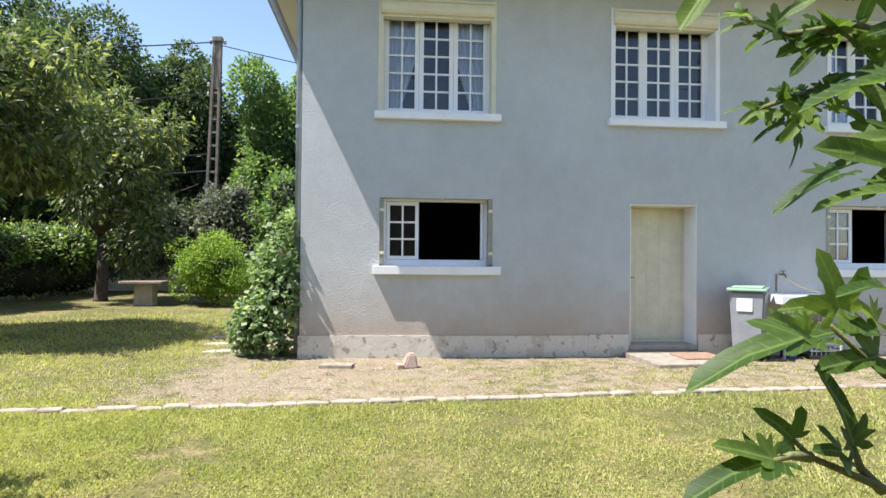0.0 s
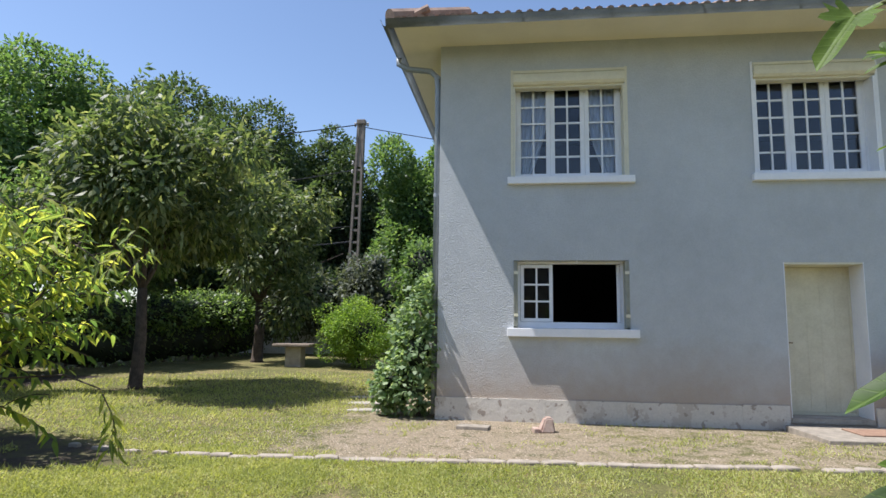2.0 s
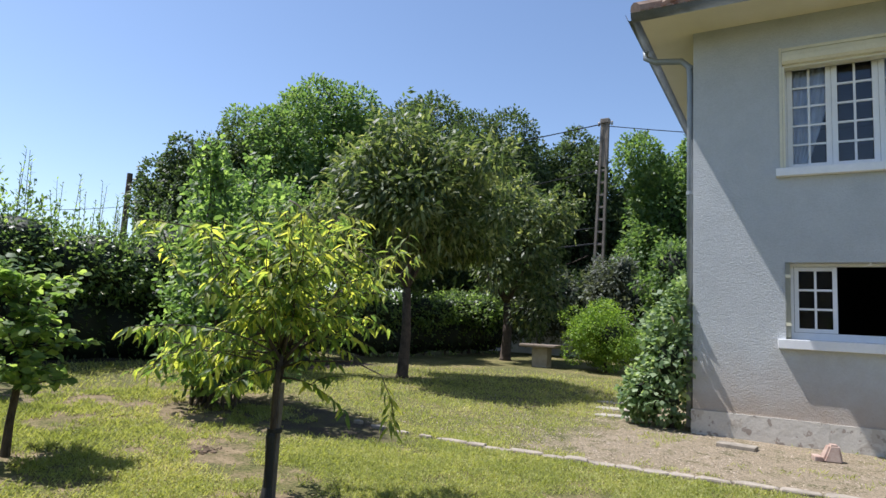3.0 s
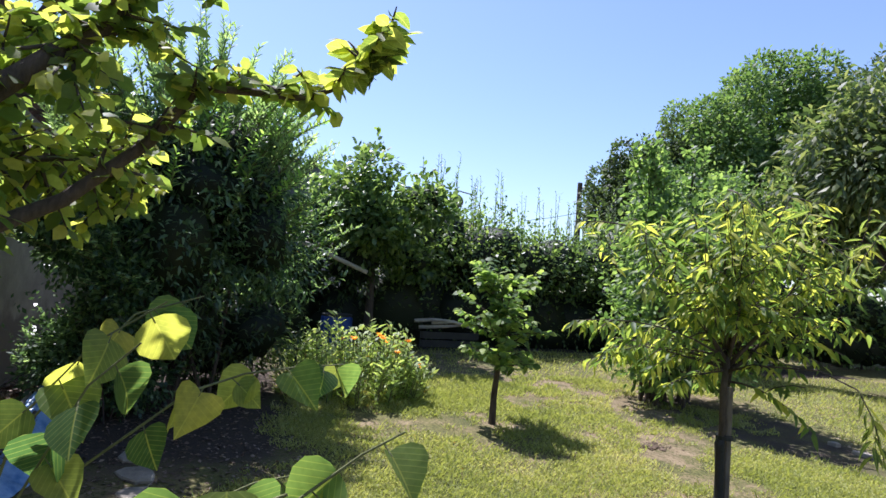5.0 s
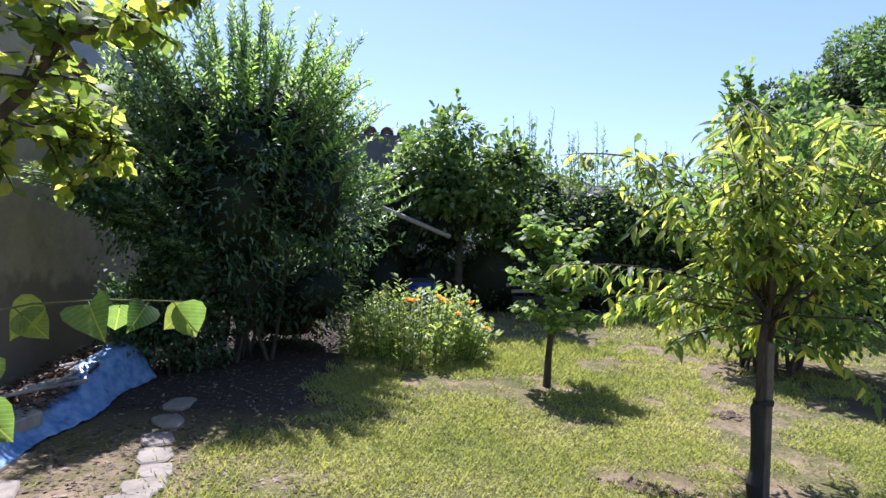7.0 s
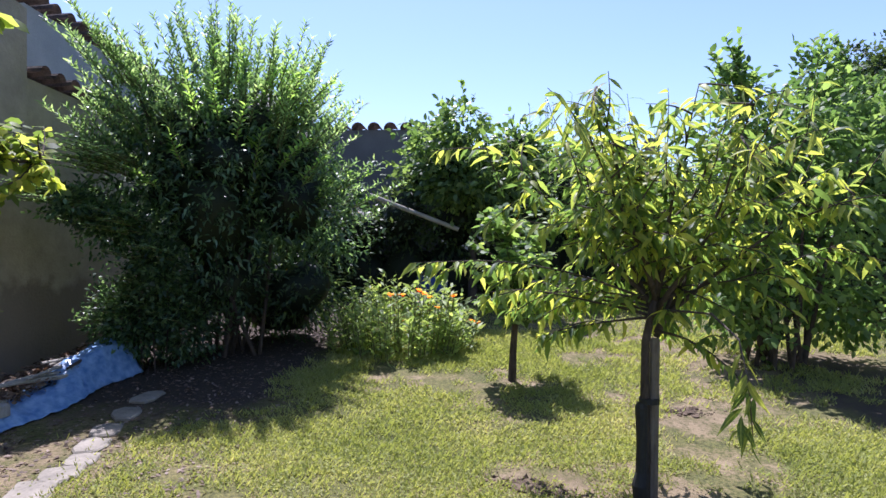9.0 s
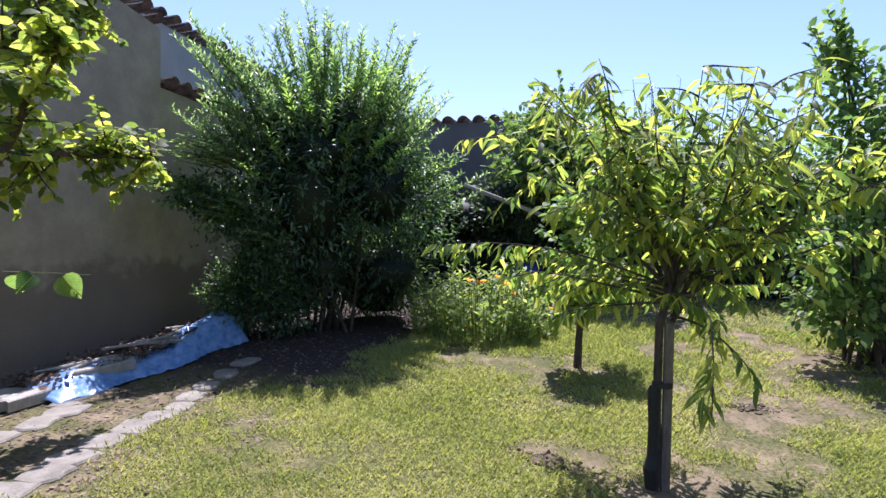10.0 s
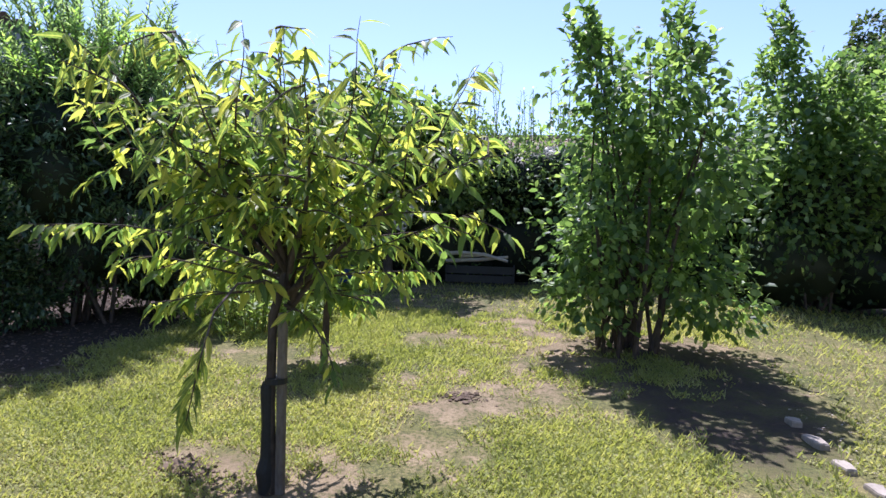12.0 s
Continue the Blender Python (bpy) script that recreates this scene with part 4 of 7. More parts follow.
def bin_thing():
    b = thing("wheelie_bin", "grey wheeled bin with a pale green lid beside the sink", "bin", (5.47, 8.27, -0.05), -38)
    bm = bmesh.new()
    vs = bmesh.ops.create_cube(bm, size=1.0)["verts"]
    for v in vs:
        k = 1.0 if v.co.z > 0 else 0.8
        v.co = Vector((v.co.x * 0.46 * k, v.co.y * 0.50 * k, 0.04 + (v.co.z + 0.5) * 0.93))
    bmesh.ops.bevel(bm, geom=bm.edges[:], offset=0.025, segments=2, affect="EDGES")
    part("body", bm, M["grey_plastic"], b)
    part("rim", frame_ring(bmesh.new(), -0.26, 0.26, -0.28, 0.28, 0, 0.045, 0.05), M["grey_plastic"], b).matrix_basis = Matrix.Translation((0, 0, 0.98)) @ Matrix.Rotation(radians(90), 4, "X")
    bm = bmesh.new()
    box(bm, -0.25, 0.25, -0.29, 0.27, 0.985, 1.02, bev=0.012)
    box(bm, -0.20, 0.20, -0.22, 0.20, 1.02, 1.05, bev=0.014)
    part("lid", bm, M["green_plastic"], b, "pale green lid")
    part("handle", tube(bmesh.new(), [(-0.2, 0.31, 0.96), (0.2, 0.31, 0.96)], 0.016, 8), M["grey_plastic"], b)
    part("paper_label", boxed(-0.13, 0.07, -0.2525, -0.2485, 0.70, 0.88), M["white"], b, "plain pale label")
    for s in (-1, 1):
        w = part("wheel", tube(bmesh.new(), [(s * 0.19, 0.22, 0.1), (s * 0.24, 0.22, 0.1)], 0.10, 16), M["black"], b)
        part("hub", tube(bmesh.new(), [(s * 0.239, 0.22, 0.1), (s * 0.247, 0.22, 0.1)], 0.05, 12), M["grey_plastic"], w)


bin_thing()


def sink_thing():
    s = thing("outdoor_sink", "white ceramic outdoor sink on pipe legs against the wall", "sink", (6.42, 8.42, -0.06))
    bm = bmesh.new()
    box(bm, -0.52, 0.52, -0.27, -0.23, 0.80, 0.93, bev=0.01)
    box(bm, -0.52, 0.52, 0.22, 0.26, 0.80, 0.93, bev=0.01)
    box(bm, -0.52, -0.48, -0.229, 0.219, 0.80, 0.93, bev=0.01)
    box(bm, 0.48, 0.52, -0.229, 0.219, 0.80, 0.93, bev=0.01)
    box(bm, -0.479, 0.479, -0.229, 0.219, 0.79, 0.82)
    part("basin", bm, M["sink"], s)
    for x in (-0.44, 0.44):
        for y in (-0.2, 0.2):
            part("leg", tube(bmesh.new(), [(x, y, 0), (x, y, 0.80)], 0.02, 8), M["wood_pale"], s)
    part("waste_pipe", tube(bmesh.new(), [(0, 0, 0.79), (0, 0, 0.55), (0.3, 0.1, 0.5), (0.42, 0.2, 0.48)], 0.025, 8), M["hose"], s)
    t = thing("tap", "brass wall tap with a short hose", "tap", (6.25, 8.66, 1.16))
    part("spout", tube(bmesh.new(), [(0, 0.04, 0), (0, -0.06, 0), (0, -0.09, -0.02), (0, -0.09, -0.05)], 0.013, 8), M["brass"], t)
    part("valve", tube(bmesh.new(), [(0, -0.03, 0), (0, -0.03, 0.05)], [0.016, 0.01], 8), M["brass"], t)
    part("valve_handle", tube(bmesh.new(), [(-0.04, -0.03, 0.055), (0.04, -0.03, 0.055)], 0.007, 6), M["brass"], t)
    part("supply_pipe", tube(bmesh.new(), [(-0.07, 0.025, 0), (-0.07, 0.025, -0.26)], 0.011, 6), M["brass"], t)
    part("hose", tube(bmesh.new(), [(0, -0.09, -0.05), (0.08, -0.1, -0.10), (0.2, -0.12, -0.17), (0.38, -0.16, -0.24), (0.47, -0.2, -0.262)], 0.011, 8), M["hose"], t)
    c = thing("crate", "dark plastic crate under the sink", "crate", (6.7, 8.4, -0.05))
    part("tray", boxed(-0.3, 0.3, -0.18, 0.18, 0, 0.05), M["black"], c)
    for z in (0.1, 0.2):
        part("rail", frame_ring(bmesh.new(), -0.3, 0.3, -0.18, 0.18, 0, 0.02, 0.015), M["zinc"], c).matrix_basis = Matrix.Translation((0, 0, z)) @ Matrix.Rotation(radians(90), 4, "X")
    for x in np.linspace(-0.29, 0.29, 9):
        part("upright", tube(bmesh.new(), [(x, -0.175, 0.05), (x, -0.175, 0.21)], 0.005, 5), M["zinc"], c)
    bkt = thing("bucket", "dark bucket standing under the sink", "bucket", (6.18, 8.4, -0.05))
    part("shell", lathe(bmesh.new(), [(0.11, 0), (0.14, 0.26), (0.15, 0.265), (0.15, 0.28), (0.135, 0.28), (0.10, 0.02)], 16), M["blue_plastic"], bkt)


sink_thing()
solo("stone_slab", boxed(-0.21, 0.21, -0.1, 0.1, -0.02, 0.05, bev=0.01), M["paver"], "pale broken slab lying on the gravel by the wall", "slab", (-0.36, 7.86, -0.05), -8)
bm = bmesh.new()
box(bm, -0.10, 0.10, -0.10, 0.10, 0, 0.19)
for v in bm.verts:
    if v.co.z > 0.1:
        v.co.x = v.co.x * 0.5 + 0.03
        v.co.y *= 0.7
bmesh.ops.bevel(bm, geom=bm.edges[:], offset=0.02, segments=2, affect="EDGES")
box(bm, -0.17, -0.09, -0.1, 0.08, 0, 0.06, bev=0.01)
solo("terracotta_block", bm, M["brick_red"], "pinkish broken terracotta block on the gravel by the wall", "block", (0.56, 7.8, -0.05), 10)


# ---- utility poles and wires ----
def lattice_pole():
    p = thing("concrete_pole", "weathered concrete ladder-type utility pole with insulators", "utility pole", (-7.05, 26.0, 0))
    H = 10.5
    lean = 0.28

    def at(x, z):
        return x * (1 - 0.45 * z / H) + lean * z / H
    bm = bmesh.new()
    for s in (-1, 1):
        vs = bmesh.ops.create_cube(bm, size=1.0)["verts"]
        for v in vs:
            z = (v.co.z + 0.5) * H
            v.co = Vector((at(s * 0.22, z) + v.co.x * 0.10, v.co.y * 0.22, z))
    part("upright", bm, M["pole_concrete"], p)
    z = 0.4
    while z < H - 2.4:
        part("rung", boxed(at(-0.22, z) + 0.04, at(0.22, z) - 0.04, -0.09, 0.09, z, z + 0.09), M["pole_concrete"], p)
        z += 0.55
    part("web", boxed(at(-0.22, H - 1) + 0.03, at(0.22, H - 1) - 0.03, -0.08, 0.08, H - 2.2, H - 0.1), M["pole_concrete"], p)
    part("cap", boxed(at(0, H) - 0.2, at(0, H) + 0.2, -0.16, 0.16, H - 0.22, H, bev=0.03), M["pole_concrete"], p)
    for z, x in ((H - 0.3, -0.28), (H - 0.3, 0.3), (H - 2.1, -0.3), (H - 2.5, -0.3)):
        part("insulator", lathe(bmesh.new(), [(0.03, 0), (0.06, 0.05), (0.04, 0.1), (0.06, 0.14), (0.02, 0.2)], 10, (at(0, z) + x, 0, z)), M["white_render"], p)


lattice_pole()
p2 = thing("wooden_pole", "dark wooden utility pole beyond the hedge", "utility pole", (-25.4, 15.85, 0))
part("post", tube(bmesh.new(), [(0, 0, 0), (0.05, 0, 7.05)], [0.16, 0.12], 10), M["bark"], p2)
part("bracket", tube(bmesh.new(), [(0, 0, 6.7), (0.6, 0.6, 6.6)], 0.03, 6), M["zinc"], p2)


def wire(a, b, sag, r=0.012):
    a, b = Vector(a), Vector(b)
    pts = [a.lerp(b, k / 16) - Vector((0, 0, sag * 4 * (k / 16) * (1 - k / 16))) for k in range(17)]
    solo("overhead_wire", tube(bmesh.new(), [p - a for p in pts], r, 5), M["cable"], "thin black overhead cable", "cable", tuple(a), group="overhead wires")


wire((-6.8, 26, 10.2), (9.0, 28.0, 8.4), 0.25, 0.02)
wire((-6.85, 26, 10.3), (-25.4, 16, 6.8), 0.6, 0.026)
wire((-6.9, 26, 8.2), (-30, 28, 7.0), 0.5, 0.022)
wire((-6.95, 26, 5.6), (-30, 24, 5.0), 0.5, 0.022)
wire((-6.95, 26, 4.9), (-30, 23, 3.6), 0.4, 0.035)
wire((-25.4, 16, 5.6), (-24, 7.8, 4.1), 0.2)
wire((-25.0, 16.2, 6.6), (-20, 24, 5.2), 0.3)


# ---- far house ----
def far_house():
    h = thing("neighbour_house", "low house with a faded clay tile roof beyond the hedge", "house", (-19.5, 1.0, 0.0))
    part("wall", boxed(-2.6, 2.6, -6.5, 6.6, 0, 2.85), M["concrete"], h)
    bm = bmesh.new()
    c = [bm.verts.new(p) for p in ((-3.0, -7.0, 2.853), (3.0, -7.0, 2.853), (3.0, 7.2, 2.853), (-3.0, 7.2, 2.853), (0.9, -4.0, 3.86), (0.9, 5.25, 3.86))]
    for f in ((0, 1, 4), (1, 2, 5, 4), (2, 3, 5), (3, 0, 4, 5), (3, 2, 1, 0)):
        bm.faces.new([c[k] for k in f])
    r = part("roof", bm, M["dull_tile"], h)
    bm = bmesh.new()
    y = -6.8
    while y < 7.1:
        k = max(0.0, 1 - max(0.0, (-4.0 - y) / 3.0, (y - 5.25) / 1.95))
        tube(bm, [(3.02, y, 2.87), (3.0 - 2.1 * k, y, 2.87 + 1.0 * k)], 0.07, 6)
        y += 0.22
    tube(bm, [(0.9, -4.0, 3.88), (0.9, 5.25, 3.88), (3.0, 7.2, 2.88)], 0.10, 6)
    part("tile_row", bm, M["dull_tile"], r, kind="stuff")
    d = thing("satellite_dish", "grey satellite dish on a mast", "satellite dish", (-25.2, 9.3, 3.9))
    part("mast", tube(bmesh.new(), [(0, 0, -3.9), (0, 0, 2.0)], 0.025, 6), M["zinc"], d)
    part("aerial", tube(bmesh.new(), [(0, -0.1, 2.0), (0, 0.9, 1.85)], 0.03, 6), M["zinc"], d)
    bm = lathe(bmesh.new(), [(0.01, 0.0), (0.2, 0.03), (0.34, 0.10), (0.35, 0.11), (0.2, 0.05)], 18)
    ob = part("dish", bm, M["wood_grey"], d, smooth=True)
    ob.matrix_basis = pose(0.05, 0, 1.45, 0, 75, 0)


far_house()


# ---- garden walls on the side ----
def tile_coping(parent, x0, x1, y, za, zb, width=0.34, mat="old_tile", step=0.2):
    """Half-round clay tiles laid across a wall top that slopes from za to zb."""
    n = int(abs(x1 - x0) / step)
    for i in range(n):
        t = (i + 0.5) / n
        x, z = x0 + (x1 - x0) * t, za + (zb - za) * t
        bm = bmesh.new()
        r = 0.085 * (0.9 + 0.2 * random.random())
        dy = 0.03 * (random.random() - 0.5)
        rows = []
        for yy, rr, dz in ((y + width / 2 + dy, r * 0.85, 0.03), (y - width / 2 + dy, r, 0)):
            rows.append([bm.verts.new((x + rr * math.cos(a), yy, z + dz + rr * math.sin(a))) for a in np.linspace(0, math.pi, 7)])
        for k in range(6):
            bm.faces.new((rows[0][k], rows[0][k + 1], rows[1][k + 1], rows[1][k]))
        bmesh.ops.solidify(bm, geom=bm.faces[:], thickness=0.014)
        part("tile", bm, M[mat], parent)


def rake_wall(name, x0, x1, y0, y1, za, zb, mat, label):
    bm = bmesh.new()
    c = [bm.verts.new((x, y, z)) for x, z in ((x0, -0.2), (x1, -0.2), (x1, zb), (x0, za)) for y in (y0, y1)]
    for f in ((0, 2, 4, 6), (1, 7, 5, 3), (0, 1, 3, 2), (2, 3, 5, 4), (4, 5, 7, 6), (6, 7, 1, 0)):
        bm.faces.new([c[k] for k in f])
    bmesh.ops.recalc_face_normals(bm, faces=bm.faces[:])
    return tagged(part(name, bm, mat), label, "wall", kind="structure")


wA = rake_wall("wall_outbuilding", 4.0, -4.82, -2.4, -1.90, 4.75, 3.28, M["old_render"], "old brown rendered outbuilding wall with damp stains")
tile_coping(wA, 0.5, -4.84, -2.02, 4.19, 3.29, 0.40)
wB = rake_wall("wall_outbuilding_low", -4.825, -9.6, -2.24, -1.93, 2.70, 2.50, M["old_render"], "lower brown rendered wall under a strip of old tiles")
tile_coping(wB, -4.83, -9.5, -2.02, 2.73, 2.53, 0.42)
wC = rake_wall("wall_outbuilding_upper", -4.825, -9.6, -2.7, -2.25, 3.53, 3.26, M["white_render"], "pale upper wall set back behind the tiles")
tile_coping(wC, -4.83, -9.6, -2.36, 3.56, 3.29, 0.44)
wD = tagged(part("wall_end", boxed(-10.7, -10.3, -2.7, 1.40, -0.2, 3.27), M["dark_render"]), "grey block wall topped with round clay tiles", "wall", kind="structure")
for i in range(14):
    y = -2.6 + i * 0.283
    bm = bmesh.new()
    rows = [[bm.verts.new((xx, y + 0.115 * math.cos(a), 3.265 + 0.12 * math.sin(a))) for a in np.linspace(0, math.pi, 9)] for xx in (-10.85, -10.2)]
    for k in range(8):
        bm.faces.new((rows[0][k], rows[0][k + 1], rows[1][k + 1], rows[1][k]))
    bmesh.ops.solidify(bm, geom=bm.faces[:], thickness=0.014)
    part("tile", bm, M["old_tile"], wD)
tagged(part("wall_garden_low", boxed(-13.0, -2.0, 24.0, 24.25, -0.2, 1.05), M["chalk"]), "low pale garden wall at the far end", "wall", kind="structure")

# pipe, barrel, post, cut branches on a black box
solo("leaning_pipe", tube(bmesh.new(), [(0, 0, 0), (0.05, 1.3, -0.5)], 0.032, 10), M["wood_pale"], "pale plastic pipe leaning in the hedge", "pipe", (-8.35, 0.45, 1.98))
b = thing("barrel", "blue plastic barrel behind the flowers", "barrel", (-8.35, 1.38, gz(-8.35, 1.38) - 0.10))
part("drum", lathe(bmesh.new(), [(0.20, 0), (0.22, 0.02), (0.22, 0.2), (0.23, 0.22), (0.22, 0.24), (0.22, 0.40), (0.23, 0.42), (0.22, 0.44), (0.22, 0.60), (0.20, 0.63)], 24), M["blue_plastic"], b, smooth=True)
part("lid", lathe(bmesh.new(), [(0.215, 0.62), (0.215, 0.65), (0.18, 0.66)], 24), M["black"], b)
solo("concrete_post", boxed(-0.11, 0.11, -0.09, 0.09, 0, 0.8, bev=0.02), M["concrete"], "pale concrete post in the shade of the shrub", "post", (-7.4, -0.65, 0.2), 12)
# Added box; its black boards stand for the shaded hollow under the hedge.
cb = thing("shade_box", "added black box for the shaded hollow under the hedge, holding cut branches", "compost box", (-9.2, 3.3, 0.12))
for k in range(4):
    part("board", boxed(-0.3, 0.3, -0.5, -0.47, 0.02 + k * 0.13, 0.13 + k * 0.13), M["black"], cb)
    part("board", boxed(0.27, 0.30, -0.465, 0.465, 0.02 + k * 0.13, 0.13 + k * 0.13), M["black"], cb)
    part("board", boxed(-0.3, 0.3, 0.47, 0.5, 0.02 + k * 0.13, 0.13 + k * 0.13), M["black"], cb)
for k, (dy, dz, tilt, ln) in enumerate(((-0.5, 0.80, 8, 0.9), (-0.3, 0.88, -6, 0.7), (-0.6, 0.9, 2, 0.6))):
    solo("cut_branch", tube(bmesh.new(), [(0, 0, 0), (0.02, ln * 0.5, 0.03), (0, ln, tilt * 0.01)], [0.03, 0.028, 0.02], 8), M["wood_pale"], "pale cut branch lying on the added black box", "branch", (-8.99 + k * 0.03, 3.3 + dy, dz - 0.1), group="cut branches")

# stone table
t = thing("stone_table", "round-edged stone garden table on a single pedestal", "table", (-6.18, 17.1, 0))
part("pedestal", boxed(-0.24, 0.24, -0.22, 0.22, -0.02, 0.58, bev=0.04), M["concrete"], t)
part("tabletop", boxed(-0.55, 0.55, -0.45, 0.45, 0.582, 0.67, bev=0.03), M["wood_grey"], t)


# ---- trees and shrubs ----
def tree(name, label, at, trunk_h, r, lumps, density, L, W, mat, bark="bark", shape=OVAL, core=0.8, lean=(0, 0), droop=0.3, category="tree", shell=0.45, branch=True, sprig=0.0):
    t = thing(name, label, category, at)
    x, y, z = at
    bm = bmesh.new()
    tips = []
    top = Vector((x + lean[0], y + lean[1], z + trunk_h))
    mid = Vector((x + lean[0] * 0.3 + 0.04, y + lean[1] * 0.3, z + trunk_h * 0.5))
    tube(bm, [(x, y, z - 0.05), (x, y, z + 0.08), mid, top], [r * 1.45, r * 1.1, r * 0.9, r * 0.75], 10)
    if branch:
        big = max(l[3] for l in lumps)
        hgt = max(l[2] + l[5] for l in lumps) - (z + trunk_h)
        for k in range(5):
            a = k * 2 * math.pi / 5 + random.random()
            limbs(bm, top, (math.cos(a) * 0.6, math.sin(a) * 0.6, 0.8), hgt * 0.42, r * 0.5, 2, tips, 0.6, 0.1, 3, 2)
    under(part("trunk", bm, M[bark], None, smooth=True), t)
    foliage("crown", lumps, density, L, W, M[mat], t, shape, shell, droop, core, sprig)
    return t


# cherry trees by the lawn
tree("cherry_tree", "cherry tree with dark trunk and drooping yellowing leaves on the lawn", (-6.95, 10.75, 0), 1.9, 0.115,
     crown_lumps(-6.55, 10.6, 3.75, 2.1, 2.0, 1.9, 46, 0.28), 140, 0.19, 0.062, "cherry", shape=KITE, core=0.5, droop=0.8, sprig=0.6)
tree("cherry_tree", "cherry tree with a straight trunk beside the stone table", (-8.0, 18.6, 0), 1.9, 0.17,
     crown_lumps(-7.6, 18.4, 3.9, 2.2, 2.0, 2.2, 34, 0.32) + [(-6.9, 17.9, 1.8, 0.6, 0.5, 0.9), (-6.4, 17.8, 2.2, 0.6, 0.5, 0.7)], 75, 0.21, 0.075, "cherry", shape=KITE, core=0.55, droop=0.7, sprig=0.6)

# broad far trees: x, y, radius, base of crown, top, material
FAR = [
    ("chestnut_tree", "tall dark chestnut tree beyond the garden", -17.5, 31.0, 5.6, 0.6, 15.0, "dark_leaf", 30),
    ("chestnut_tree", "tall dark chestnut tree beyond the garden", -14.8, 37.0, 3.7, 0.6, 13.6, "dark_leaf", 26),
    ("chestnut_tree", "tall dark chestnut tree beyond the garden", -10.6, 37.0, 3.3, 0.6, 13.3, "dark_leaf", 26),
    ("chestnut_tree", "tall dark chestnut tree beyond the garden", -7.9, 38.0, 2.6, 0.6, 10.8, "dark_leaf", 20),
    ("chestnut_tree", "tall dark chestnut tree beyond the garden", -25.0, 34.0, 6.0, 0.6, 15.0, "dark_leaf", 26),
    ("robinia_tree", "light green robinia tree behind the house", -4.0, 27.5, 3.0, 0.6, 10.3, "robinia", 22),
    ("chestnut_tree", "tall dark chestnut tree beyond the garden", -4.0, 40.0, 6.0, 0.5, 11.5, "dark_leaf", 26),
    ("robinia_tree", "tall light green robinia above the hedge", -17.2, 18.0, 3.9, 0.6, 10.8, "robinia", 24),
    ("chestnut_tree", "tall dark chestnut tree beyond the garden", -14.5, 24.5, 3.4, 0.6, 11.0, "dark_leaf", 26),
    ("dark_tree", "broad dark evergreen above the hedge", -18.6, 15.0, 2.7, 0.6, 9.0, "dark_leaf", 22),
    ("garden_tree", "rounded mid-green tree behind the shrubs", -12.9, 11.6, 1.7, 0.8, 5.2, "robinia", 20),
    ("garden_tree", "rounded mid-green tree behind the cherry", -11.6, 15.6, 2.2, 1.4, 6.3, "hedge", 20),
]
for nm, lab, x, y, r, z0, z1, mat, n in FAR:
    hz = (z1 - z0) / 2
    d = math.hypot(x, y)
    L = 0.0046 * d + 0.05
    tree(nm, lab, (x, y, 0), z0 + hz * 0.6, 0.05 * r + 0.1, crown_lumps(x, y, z0 + hz, r, r, hz, int(n * 1.8), 0.25), 165 * (20 / d) ** 1.1, L, L * 0.62, mat, shape=KITE, core=0.88, shell=0.28, branch=False)

# grey-leaved shrubs before the far wall
for x, y, r, h, mt in ((-8.6, 23.2, 1.5, 4.0, "purple"), (-5.6, 22.8, 1.4, 3.9, "purple"), (-3.2, 21.6, 1.3, 4.4, "robinia"), (-10.6, 21.0, 1.4, 2.6, "hedge")):
    tree("far_shrub", "dusky grey-green shrub near the far wall", (x, y, 0), 0.6, 0.06, crown_lumps(x, y, h * 0.5, r, r, h * 0.5, 16, 0.4), 80, 0.17, 0.09, mt, shape=KITE, core=0.82, category="shrub", shell=0.3, branch=False)

# clipped round bush
tree("round_bush", "bright green clipped round bush on the lawn", (-4.4, 17.4, 0), 0.4, 0.06,
     crown_lumps(-4.4, 17.4, 0.98, 1.1, 1.1, 1.0, 60, 0.30, -0.9), 360, 0.065, 0.042, "bright", shape=KITE, core=0.86, category="shrub", shell=0.25, branch=False)

# climbing vine at the house corner
vine_l = [(-1.40, 8.95, 0.41, 0.45, 0.38, 0.45), (-1.25, 8.85, 0.90, 0.32, 0.32, 0.45), (-1.20, 8.85, 1.44, 0.23, 0.25, 0.45), (-1.12, 8.90, 1.80, 0.12, 0.18, 0.27), (-1.70, 9.00, 0.32, 0.27, 0.27, 0.32), (-1.45, 9.10, 1.22, 0.23, 0.27, 0.36)]
tree("grape_vine", "leafy grape vine climbing the house corner", (-1.25, 8.95, -0.08), 1.6, 0.03, vine_l, 420, 0.085, 0.080, "vine", shape=KITE, core=0.7, category="vine", shell=0.35, branch=False)


